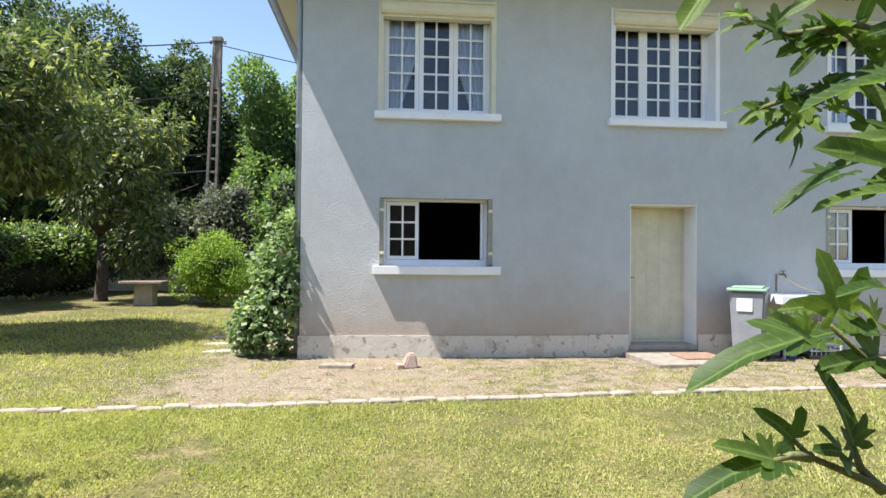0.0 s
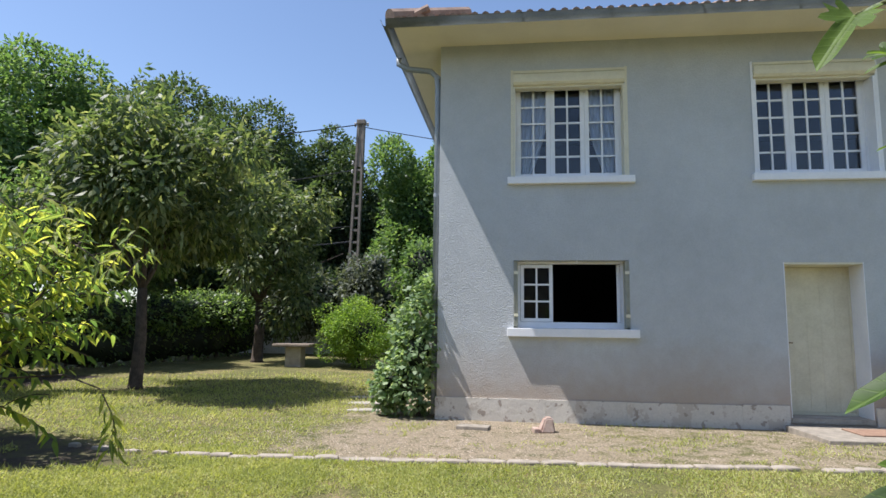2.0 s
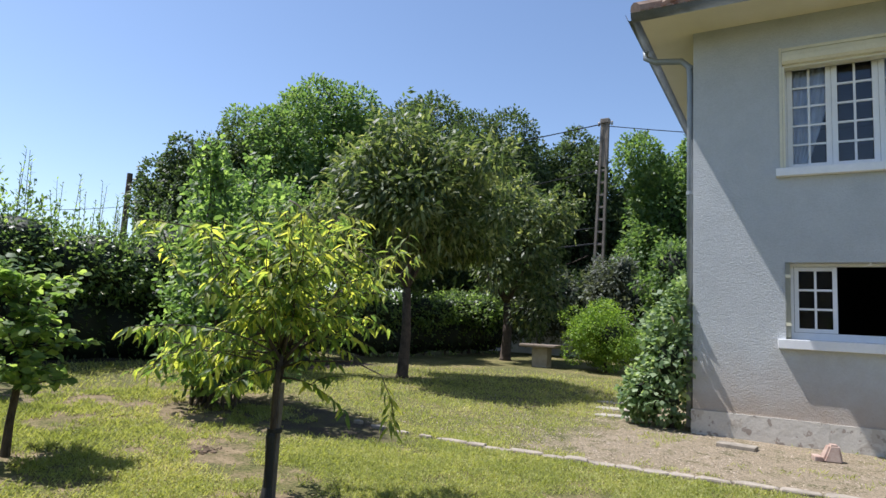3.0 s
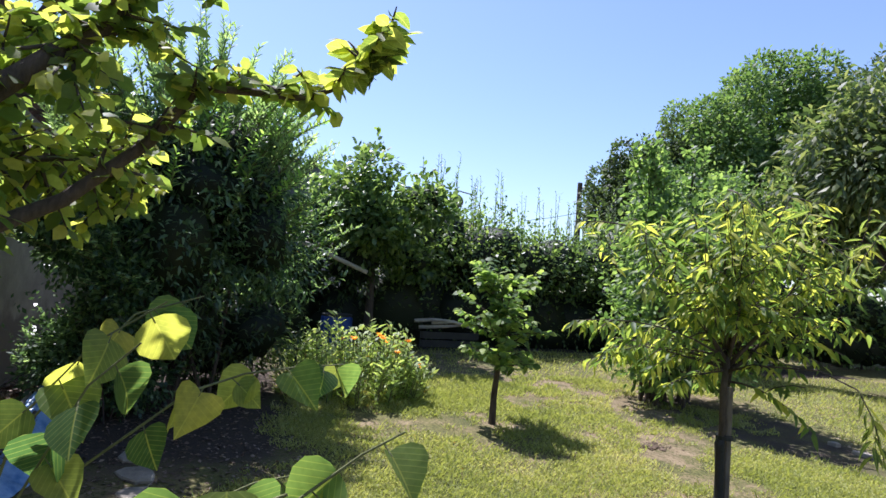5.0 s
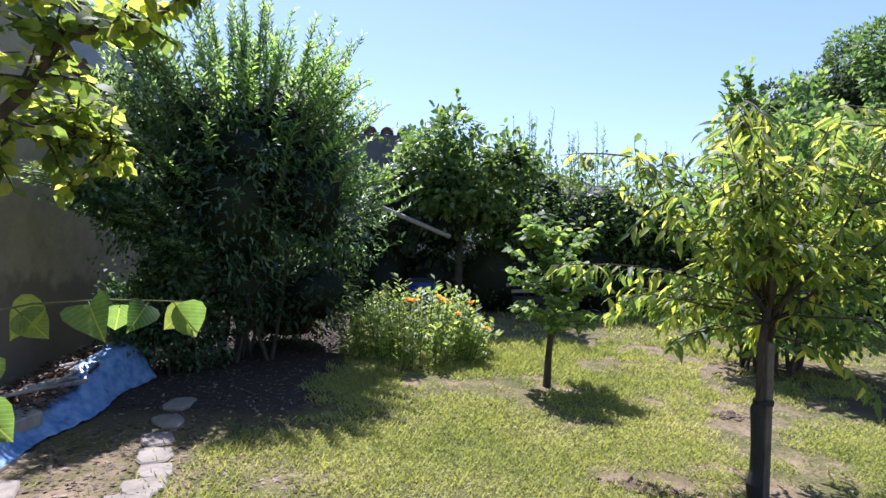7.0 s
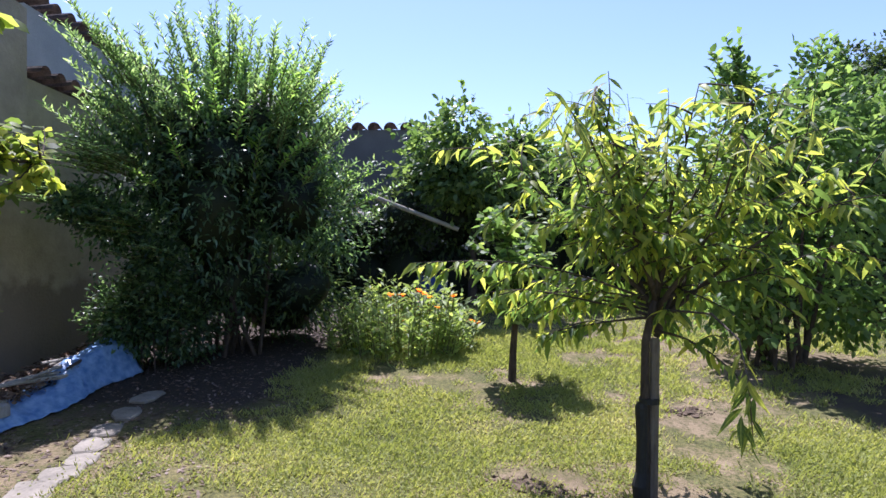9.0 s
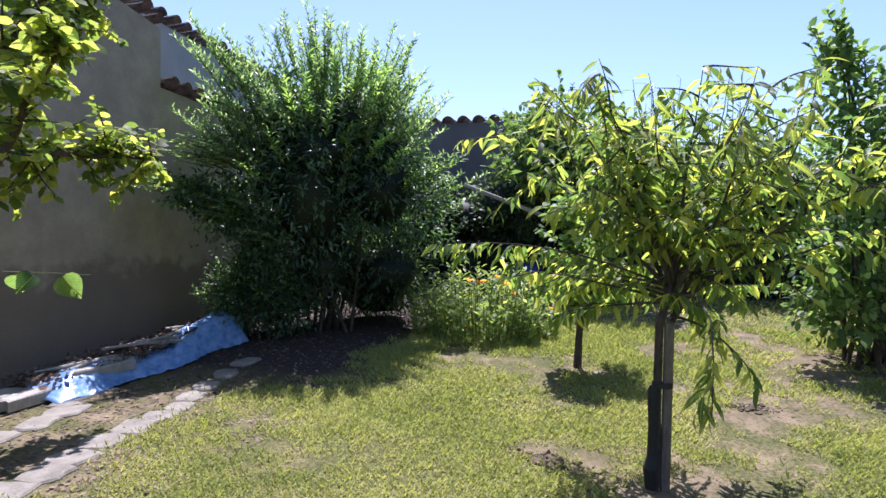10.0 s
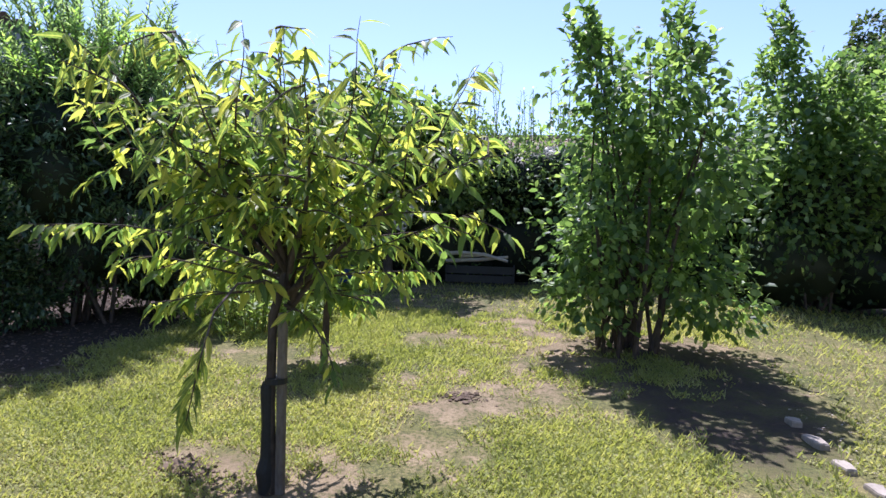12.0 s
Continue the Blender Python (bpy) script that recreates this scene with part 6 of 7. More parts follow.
def sapling():
    s = thing("sapling", "slim young fruit tree on a bare patch of lawn", "tree", (-5.0, 2.29, 0))
    bm, twigs = bmesh.new(), bmesh.new()
    tube(bm, [(-5.0, 2.29, 0.0), (-5.01, 2.30, 0.35), (-4.99, 2.32, 0.7), (-5.0, 2.33, 1.1)], [0.04, 0.03, 0.026, 0.018], 8)
    sprays = []
    for k in range(46):
        z = 0.62 + 0.62 * random.random()
        a = random.random() * 6.28
        up = random.uniform(0.2, 1.3) if z < 1.0 else random.uniform(0.8, 2.4)
        if z < 0.75:
            up = random.uniform(-0.15, 0.4)
        sp = spray((-5.0, 2.32, z), (math.cos(a), math.sin(a), up), random.uniform(0.32, 0.55), (0, 0, 0.0), 0.1, 5)
        tube(twigs, sp, [0.008, 0.007, 0.006, 0.004, 0.003, 0.002], 5)
        sprays.append(sp)
        sprays.append(spray(sp[3], (math.cos(a + 0.9), math.sin(a + 0.9), up * 0.6), 0.2, (0, 0, 0), 0.1, 3))
    under(part("trunk", bm, M["bark"], None), s)
    under(part("branch", twigs, M["bark"], None, kind="stuff"), s)
    s.location.z = 0.0
    fruit_sprays(s, sprays, 0.088, 0.058, "sapling", 0, None, 0.5, 0.032, OVAL, tumble=1.0)


sapling()


# ---- fruit tree beside the path: thick crooked limb, rounded leaves ----
def fruit_tree():
    s = thing("apple_tree", "old fruit tree with a crooked dark limb and rounded leaves", "tree", (-1.75, -1.25, 0))
    bm = bmesh.new()
    tube(bm, [(-1.75, -1.25, -0.05), (-1.73, -1.23, 0.4), (-1.78, -1.18, 0.9), (-1.8, -1.12, 1.25)], [0.12, 0.09, 0.085, 0.075], 10)
    tips = []
    limb = [(-1.8, -1.12, 1.2), (-2.05, -0.85, 1.38), (-2.10, -0.66, 1.50), (-2.06, -0.42, 1.72), (-2.02, -0.28, 1.92), (-1.90, -0.10, 1.90), (-1.78, 0.05, 1.87), (-1.73, 0.18, 1.93), (-1.70, 0.28, 2.02)]
    tube(bm, limb, [0.040, 0.028, 0.024, 0.020, 0.016, 0.013, 0.010, 0.008, 0.005], 8)
    limb2 = [(-1.8, -1.12, 1.2), (-2.1, -1.05, 1.6), (-2.4, -0.95, 2.0), (-2.7, -0.85, 2.5), (-2.9, -0.8, 2.9)]
    tube(bm, limb2, [0.05, 0.045, 0.035, 0.022, 0.01], 8)
    limb3 = [(-1.8, -1.12, 1.2), (-1.9, -0.9, 1.7), (-2.1, -0.6, 2.1), (-2.2, -0.35, 2.5)]
    tube(bm, limb3, [0.045, 0.04, 0.03, 0.015], 8)
    limb4 = [(-2.1, -1.05, 1.6), (-2.6, -0.8, 1.7), (-3.0, -0.65, 1.72), (-3.3, -0.6, 1.75)]
    tube(bm, limb4, [0.03, 0.022, 0.015, 0.006], 7)
    sprays = []
    for lm, k in ((limb, 46), (limb2, 84), (limb3, 56), (limb4, 66)):
        for q in range(k):
            i = 1 + random.randrange(len(lm) - 1)
            a = Vector(lm[i]).lerp(Vector(lm[i - 1]), random.random())
            if lm is limb and i < 3:
                continue
            d = Vector(rng.normal(size=3))
            d.z = d.z * 0.9 + 0.2
            if lm is limb:
                d = Vector((d.x, min(d.y, 0.5) * 0.7, abs(d.z) * 0.8 - 0.1))
            sp = spray(a, d, random.uniform(0.10, 0.22) if lm is limb else random.uniform(0.18, 0.42), (0, 0, 0.1), 0.16, 5)
            tube(bm, sp, [0.009, 0.008, 0.007, 0.005, 0.004, 0.002], 5)
            sprays.append(sp)
    under(part("trunk", bm, M["bark"], None, smooth=True), s)
    fruit_sprays(s, sprays, 0.078, 0.05, "apple", 200, OVAL_ONE, 0.5, 0.021, OVAL, centre=(0, 0), tumble=1.3)


fruit_tree()

# ---- heart-leaved shrub beside the path ----
HEART = [single_leaf("heart_leaf", [(-0.12, 0.20), (-0.05, 0.38), (0.12, 0.50), (0.35, 0.50), (0.6, 0.36), (0.82, 0.16), (1.0, 0)], f, c) for f, c in ((0.1, 0.1), (0.45, 0.3), (0.8, 0.15))]
for me in HEART:
    me.materials.append(M["redbud"])


def redbud():
    s = thing("redbud_shrub", "redbud shrub with large heart-shaped leaves on thin shoots", "shrub", (-1.45, -0.75, 0))
    bm = bmesh.new()
    shoots = [
        [(-1.45, -0.75, 0), (-1.42, -0.45, 0.80), (-1.44, -0.2, 1.00), (-1.515, -0.07, 1.035), (-1.60, 0.08, 1.045), (-1.72, 0.19, 1.035), (-1.87, 0.26, 1.02)],
        [(-1.45, -0.75, 0), (-0.95, -0.45, 0.55), (-0.86, -0.20, 0.78), (-0.90, 0.0, 0.91), (-0.93, 0.12, 0.98), (-0.93, 0.20, 1.02)],
        [(-1.45, -0.75, 0), (-1.42, -0.55, 0.9), (-1.48, -0.34, 1.18), (-1.57, -0.19, 1.23)],
        [(-1.45, -0.75, 0), (-1.3, -0.55, 0.7), (-1.22, -0.38, 1.05), (-1.20, -0.29, 1.14)],
        [(-1.45, -0.75, 0), (-1.2, -0.55, 0.5), (-1.10, -0.25, 0.80), (-1.14, -0.05, 0.87), (-1.22, 0.05, 0.86)],
        [(-1.45, -0.75, 0), (-1.42, -0.65, 0.8), (-1.34, -0.40, 1.12), (-1.34, -0.26, 1.22)],
    ]
    n = 0
    for sh in shoots:
        pts = [Vector(p) for p in sh]
        tube(bm, pts, list(np.linspace(0.004, 0.002, len(pts))), 6)
        for i in range(1, len(pts)):
            a, b = pts[i - 1], pts[i]
            steps = max(1, int((b - a).length / 0.065))
            for q in range(steps):
                if i == 1 or (i == 2 and q < steps * 0.5):
                    continue
                p = a.lerp(b, (q + 0.5) / steps)
                ang = n * 2.6 + 0.5
                dd = Vector((0.7 * math.cos(ang) + 0.2, 0.7 * math.sin(ang), -0.55 - 0.3 * random.random()))
                stalk = p + dd.normalized() * 0.03
                tube(bm, [p, stalk], 0.0016, 4)
                nn = (0.9 + random.uniform(-.6, .6), 0.2 + random.uniform(-.6, .6), 0.35)
                place_leaf(HEART[n % 3], s, stalk, dd, nn, random.uniform(0.085, 0.122))
                n += 1
    for k in range(7):
        p = Vector((-1.02 + random.uniform(-.10, .10), -0.10 + random.uniform(-.1, .10), 0.78 + random.uniform(-.05, .07)))
        place_leaf(HEART[k % 3], s, p, (random.uniform(-1, 1), random.uniform(-1, 1), -0.5), (0.8, 0.3, 0.5), 0.12)
    # the foremost shoot, its leaves crowded at the tip
    tube(bm, [Vector((-1.35, -0.75, 0)), Vector((-0.75, -0.45, 0.62)), Vector((-0.58, -0.22, 0.98)), Vector((-0.50, -0.06, 1.06))], [0.006, 0.004, 0.003, 0.002], 6)
    for k in range(11):
        a = k * 2.4
        q = 0.02 + 0.012 * k
        p = Vector((-0.53 + q * 0.5 * math.cos(a), -0.12 + q * math.sin(a), 1.05 - 0.008 * k))
        place_leaf(HEART[k % 3], s, p, (0.5 * math.cos(a), math.sin(a), -0.7), (0.9, 0.3 * math.sin(a), 0.5), random.uniform(0.055, 0.085))
    under(part("stem", bm, M["twig"], None), s)


redbud()

# ---- fig ----
def lobed_leaf(name, lobes, curl, fold):
    """A fig leaf: rounded lobes joined at a broad heart."""
    bm = bmesh.new()
    pts = []
    for k in range(len(lobes)):
        ang, ln, wd = lobes[k]
        a = radians(ang)
        for da, r in ((-wd * 0.95, ln * 0.62), (-wd * 0.6, ln * 0.86), (0, ln), (wd * 0.6, ln * 0.86), (wd * 0.95, ln * 0.62)):
            pts.append((a + radians(da), r))
        if k < len(lobes) - 1:
            b = radians(lobes[k + 1][0])
            pts.append(((a + b) / 2, 0.36))
    c = bm.verts.new((0.0, 0, 0))
    ring = []
    inner = []
    for a, r in pts:
        x, y = math.cos(a) * r, math.sin(a) * r
        z = -curl * (x * x + 0.5 * y * y) + fold * abs(y)
        ring.append(bm.verts.new((x + 0.02, y, z + 0.02 * math.sin(a * 9))))
        x, y = x * 0.5, y * 0.5
        inner.append(bm.verts.new((x + 0.02, y, -curl * (x * x + 0.5 * y * y) + fold * abs(y) * 0.9)))
    for i in range(len(ring) - 1):
        bm.faces.new((inner[i], ring[i], ring[i + 1], inner[i + 1]))
        bm.faces.new((c, inner[i], inner[i + 1]))
    me = bpy.data.meshes.new(name)
    for f in bm.faces:
        f.smooth = True
    bm.to_mesh(me)
    bm.free()
    me.materials.append(M["fig"])
    return me


L5 = [(-118, 0.45, 20), (-56, 0.78, 17), (0, 1.0, 17), (56, 0.78, 17), (118, 0.45, 20)]
L3 = [(-110, 0.28, 22), (-42, 0.44, 18), (0, 1.0, 14), (42, 0.44, 18), (110, 0.28, 22)]
FIG = [lobed_leaf("fig_leaf", L5, 0.25, 0.15), lobed_leaf("fig_leaf", L3, 0.35, 0.35), lobed_leaf("fig_leaf", L5, 0.5, 0.55), lobed_leaf("fig_leaf", L3, 0.1, 0.6)]


FIG_LOW = [(0.92, 0.95, 1.25, 0.71, 0.95, 1.22, 1), (0.92, 0.95, 1.25, 0.83, 0.91, 1.29, 3), (1.08, 0.99, 1.25, 0.93, 0.98, 1.28, 1), (1.08, 0.99, 1.21, 0.94, 0.95, 1.20, 3),
           (0.95, 0.92, 1.30, 0.91, 0.89, 1.39, 0), (1.05, 1.04, 1.29, 0.95, 1.00, 1.31, 2), (1.02, 0.90, 1.33, 0.91, 0.85, 1.36, 1), (1.12, 1.04, 1.26, 1.02, 0.99, 1.32, 3)]
FIG_BOTTOM = [(0.84, 0.92, 1.06, 0.74, 0.92, 1.09, 3), (0.84, 0.92, 1.06, 0.68, 0.89, 1.05, 1), (0.90, 0.96, 1.08, 0.85, 0.94, 1.13, 2), (1.00, 0.95, 1.07, 0.97, 0.94, 1.20, 1), (0.98, 0.95, 1.06, 0.92, 0.92, 1.08, 0)]
FIG_HIGH = [(1.09, 0.94, 1.68, 0.91, 0.94, 1.68, 1), (0.84, 1.08, 1.91, 0.74, 1.03, 1.79, 3), (1.13, 1.14, 1.55, 0.98, 1.13, 1.51, 1), (1.17, 1.03, 1.55, 0.98, 1.00, 1.58, 3), (1.21, 1.08, 1.51, 1.04, 1.08, 1.52, 1)]


def fig_tree():
    s = thing("fig_tree", "fig tree with large lobed leaves on grey branches", "tree", (1.9, 0.9, 0))
    bm = bmesh.new()
    base = (1.9, 1.03, -0.05)
    tube(bm, [base, (1.89, 1.05, 0.5), (1.85, 1.14, 1.25), (1.85, 1.24, 1.85), (1.8, 1.29, 2.4)], [0.07, 0.055, 0.045, 0.035, 0.02], 10)
    # branches that carry the clusters of young leaves
    n = 0
    for sh, size, count in ((((1.85, 1.19, 1.44), (1.52, 1.49, 1.88), (1.38, 1.50, 1.81), (1.30, 1.51, 1.75)), 0.11, 13), (((1.85, 1.19, 1.44), (1.50, 1.51, 1.86), (1.36, 1.53, 1.83), (1.22, 1.52, 1.78)), 0.075, 9),
                            (((1.85, 1.25, 1.74), (1.45, 1.49, 2.00), (1.27, 1.51, 1.97), (1.18, 1.53, 2.02)), 0.075, 10), (((1.85, 1.25, 1.84), (1.50, 1.56, 2.02), (1.40, 1.51, 1.98)), 0.13, 9),
                            (((1.85, 1.25, 1.84), (1.60, 1.46, 2.12), (1.45, 1.48, 2.14)), 0.15, 9), (((1.85, 1.25, 1.84), (1.60, 1.35, 2.00), (1.50, 1.35, 1.94)), 0.15, 8), (((1.85, 1.14, 1.24), (1.60, 1.35, 1.64), (1.50, 1.40, 1.66)), 0.14, 7)):
        pts = [Vector(p) for p in sh]
        tube(bm, pts, list(np.linspace(0.013, 0.006, len(pts))), 7)
        axis = (pts[-1] - pts[-2]).normalized()
        for k in range(count):
            p = pts[-1] - axis * 0.035 * (k // 2)
            ang = k * 2.4 + n
            dd = (Vector((math.cos(ang), math.sin(ang) * 0.7, 0.6 * math.sin(ang * 1.3))) + axis * (0.9 if k < 4 else 0.3) + Vector((-0.15, 0, -0.1))).normalized()
            stalk = p + dd * size * 0.25
            tube(bm, [p, stalk], 0.002, 5)
            place_leaf(FIG[(n + k) % 4], s, stalk, dd, (random.uniform(-.5, .4), random.uniform(-1.0, -.1), 0.5), size * random.uniform(0.7, 1.15))
        n += 1
    # long shoots low down, each leaf on its own stalk
    for sh in (((1.90, 1.03, 0.84), (1.30, 1.04, 1.10), (1.12, 1.02, 1.17), (0.95, 0.94, 1.27)), ((1.90, 1.03, 0.64), (1.30, 0.98, 0.87), (1.05, 0.95, 1.00), (0.93, 0.96, 1.05), (0.90, 0.96, 1.08)), ((1.06, 0.96, 0.99), (1.02, 0.96, 1.03), (1.00, 0.95, 1.07)),
               ((0.93, 0.96, 1.05), (0.88, 0.94, 1.06), (0.84, 0.92, 1.06)), ((1.85, 1.14, 1.24), (1.40, 1.10, 1.56), (1.15, 1.10, 1.57)), ((1.85, 1.25, 1.74), (1.30, 1.05, 1.75), (1.09, 0.94, 1.68)), ((1.80, 1.31, 2.14), (1.20, 1.16, 2.09), (0.84, 1.08, 1.91))):
        tube(bm, [Vector(p) for p in sh], list(np.linspace(0.010, 0.004, len(sh))), 7)
    for leaf_set in (FIG_LOW, FIG_BOTTOM, FIG_HIGH):
        for x, y, z, a, b, c, kind in leaf_set:
            d = Vector((a - x, b - y, c - z))
            place_leaf(FIG[kind], s, (x, y, z), d, (-0.1, -0.35, 0.9) if kind == 1 else (-0.2, -0.8, 0.55 + random.uniform(-.3, .3)), d.length * 0.98)
    under(part("branch", bm, M["twig"], None, smooth=True), s)


fig_tree()


# ---- flowers ----
def flower_clump():
    s = thing("flower_clump", "clump of tall leafy marigolds with orange heads", "flowers", (-6.15, 1.2, 0))
    bm = bmesh.new()
    P, D = [], []
    heads = []
    for k in range(210):
        a = random.random() * 6.28
        r = 0.62 * math.sqrt(random.random())
        x, y = -6.15 + r * math.cos(a) * 1.0, 1.2 + r * math.sin(a) * 1.15
        h = (0.48 + 0.32 * random.random()) * (1.1 - 0.5 * (r / 0.62) ** 2)
        tx, ty = x + 0.12 * math.cos(a), y + 0.12 * math.sin(a)
        tube(bm, [(x, y, 0.08), (tx, ty, h + 0.1)], [0.006, 0.003], 4, cap=False)
        for q in np.linspace(0.1, 1, 17):
            b = random.random() * 6.28
            P.append((x + (tx - x) * q, y + (ty - y) * q, 0.1 + h * q))
            D.append((math.cos(b), math.sin(b), 0.6))
    under(part("stem", bm, M["twig"], None), s)
    P, D = np.array(P), np.array(D)
    n = len(P)
    leaves("foliage", P, D, rng.normal(size=(n, 3)) * 0.4 + np.array([0, 0, 1]), 0.10 * (0.6 + 0.7 * rng.random(n)), np.full(n, 0.036), KITE, M["flower_leaf"], s)
    for (x, y, z) in ((-5.95, 1.45, 0.76), (-5.95, 1.40, 0.79), (-6.05, 1.75, 0.73), (-5.85, 1.12, 0.75), (-6.0, 1.5, 0.72), (-6.3, 2.0, 0.42), (-6.25, 1.95, 0.45), (-6.2, 1.2, 0.72), (-5.9, 1.6, 0.62), (-6.4, 1.1, 0.7)):
        st = part("flower_stem", tube(bmesh.new(), [(x - 0.03, y, 0.1), (x, y, z - 0.01)], 0.004, 4), M["twig"], None)
        under(st, s)
        m = 16
        Pp = np.tile((x, y, z), (m, 1)) + rng.normal(size=(m, 3)) * 0.006
        ang = np.arange(m) * 2.4
        Dd = np.stack([np.cos(ang), np.sin(ang), 0.35 + 0.3 * rng.random(m)], 1)
        leaves("flower_head", Pp, Dd, np.tile((0, 0, 1.0), (m, 1)), np.full(m, 0.045), np.full(m, 0.034), OVAL, M["petal"], s, "orange flower head", kind="")


flower_clump()


# ---- tarpaulin, debris, stones ----
def tarp():
    bm = bmesh.new()
    nu, nv = 60, 16
    rows = []
    for i in range(nu + 1):
        u = i / nu
        x = -2.95 - 2.1 * u
        top = 0.05 + 0.20 * u ** 0.9 + 0.06 * math.sin(u * 9)
        ya = -1.14 + 0.12 * u + 0.03 * math.sin(u * 14)
        yb = -1.50 + 0.20 * u
        row = []
        for j in range(nv + 1):
            v = j / nv
            y = ya + (yb - ya) * v
            z = gz(x, y) + 0.012 + top * math.sin(min(1.0, v * 1.5) * math.pi / 2) ** 1.3
            z += 0.05 * noise.noise(Vector((x * 5, y * 5, 1))) * (0.2 + v) + 0.025 * abs(noise.noise(Vector((x * 9, y * 4, 3)))) + 0.015 * noise.noise(Vector((x * 16, y * 14, 5)))
            row.append(bm.verts.new((x + 0.05 * noise.noise(Vector((x * 3, y * 3, 8))) * v, y, max(z, gz(x, y) + 0.008))))
        rows.append(row)
    for a, b in zip(rows, rows[1:]):
        for j in range(nv):
            bm.faces.new((a[j], a[j + 1], b[j + 1], b[j]))
    for f in bm.faces:
        f.smooth = True
    ob = part("tarpaulin", bm, M["tarp"])
    md = ob.modifiers.new("thickness", "SOLIDIFY")
    md.thickness = 0.003
    tagged(ob, "crumpled blue tarpaulin over a heap by the wall", "tarpaulin")
    # heap behind and under it
    bm = bmesh.new()
    rows = []
    for i in range(31):
        u = i / 30
        x = -2.7 - 2.7 * u
        row = []
        for j in range(9):
            v = j / 8
            y = -1.19 - 0.52 * v + 0.16 * u
            h = (0.02 + 0.17 * u ** 0.7 + 0.05) * math.sin(min(1, v * 2) * math.pi / 2) * min(1, 6 * u)
            row.append(bm.verts.new((x, y, h + 0.05 * noise.noise(Vector((x * 6, y * 6, 2))) - 0.02)))
        rows.append(row)
    for a, b in zip(rows, rows[1:]):
        for j in range(8):
            bm.faces.new((a[j], a[j + 1], b[j + 1], b[j]))
    solo("soil_heap", bm, plain("dark leaf litter", (0.05, 0.035, 0.025), (0.16, 0.115, 0.08), 9.0, 0.98, strength=0.9, dist=0.02), "low heap of soil and dead leaves by the wall", "heap")
    for k in range(16):
        u = random.random()
        x, y = -3.1 - 2.2 * u, -1.38 + 0.18 * u - 0.18 * random.random()
        z = 0.13 + 0.22 * u
        ln = random.uniform(0.35, 0.8)
        a = random.uniform(-0.35, 0.35)
        pts = [(-ln / 2 * math.cos(a), -ln / 2 * math.sin(a), 0), (0, 0.02, 0.03), (ln / 2 * math.cos(a), ln / 2 * math.sin(a), random.uniform(-0.02, 0.05))]
        solo("dead_branch", tube(bmesh.new(), pts, [0.018, 0.015, 0.010], 7), M["wood_pale"] if k % 3 else M["bark"], "dry cut branch lying on the heap by the wall", "branch", (x, y, z), group="dead branches")


tarp()


def debris():
    P = np.stack([rng.uniform(-5.6, -3.0, 2600), np.zeros(2600), np.zeros(2600)], 1)
    u = (-3.0 - P[:, 0]) / 2.6
    P[:, 1] = -1.68 + rng.random(2600) ** 1.3 * (0.42 + 0.1 * u)
    P[:, 2] = 0.10 + 0.20 * u + rng.uniform(-0.02, 0.05, 2600)
    D = rng.normal(size=(2600, 3)) * np.array([1, 1, 0.35])
    leaves("leaf_litter", P, D, rng.normal(size=(2600, 3)) * 0.5 + np.array([0, 0, 1.0]), 0.05 * (0.5 + rng.random(2600)), 0.03 * (0.5 + rng.random(2600)), KITE, M["litter"], None, "dead brown leaves on the heap by the wall", "stuff")["category"] = "leaf litter"
    m = 7000
    P = np.stack([rng.uniform(-9, -1, m), rng.uniform(-1.4, 0.6, m), np.zeros(m)], 1)
    for i in range(m):
        P[i, 2] = gz(P[i, 0], P[i, 1]) + 0.004
    D = rng.normal(size=(m, 3)) * np.array([1, 1, 0.12])
    leaves("leaf_litter", P, D, rng.normal(size=(m, 3)) * 0.3 + np.array([0, 0, 1.0]), 0.035 * (0.5 + rng.random(m)), 0.02 * (0.5 + rng.random(m)), KITE, M["litter"], None, "dead leaves scattered on worn ground by the path", "stuff")["category"] = "leaf litter"
    m = 26000
    P = np.stack([rng.uniform(-3.4, 8.5, m), rng.uniform(5.66, 8.6, m), np.zeros(m)], 1)
    P[: m // 3, 0] = rng.uniform(-4.5, -0.2, m // 3)
    P[: m // 3, 1] = rng.uniform(5.7, 11.5, m // 3)
    P = P[(P[:, 1] > 5.68 + 0.07 * np.maximum(P[:, 0] + 2, 0)) & ~((P[:, 0] > -1.0) & (P[:, 1] > 8.65))]
    m = len(P)
    for i in range(m):
        P[i, 2] = gz(P[i, 0], P[i, 1]) + 0.004
    D = rng.normal(size=(m, 3)) * np.array([1, 1, 0.22])
    leaves("straw", P, D, rng.normal(size=(m, 3)) * 0.3 + np.array([0, 0, 1.0]), 0.035 * (0.5 + rng.random(m)), 0.007 * (0.6 + rng.random(m)), KITE, M["straw"], None, "dry straw and short weeds scattered over the gravel", "stuff")["category"] = "straw"
    for k, (x, y, z, w, l, a) in enumerate(((-3.05, -1.35, 0.06, 0.75, 0.16, 8), (-3.5, -1.28, 0.14, 0.6, 0.13, -6), (-2.75, -1.5, 0.05, 0.6, 0.2, 12))):
        solo("broken_board", slab_mesh(w, l, 0.03, 400 + k), M["wood_pale"], "pale broken board lying on the tarpaulin heap", "board", (x, y, z), a, group="broken boards")


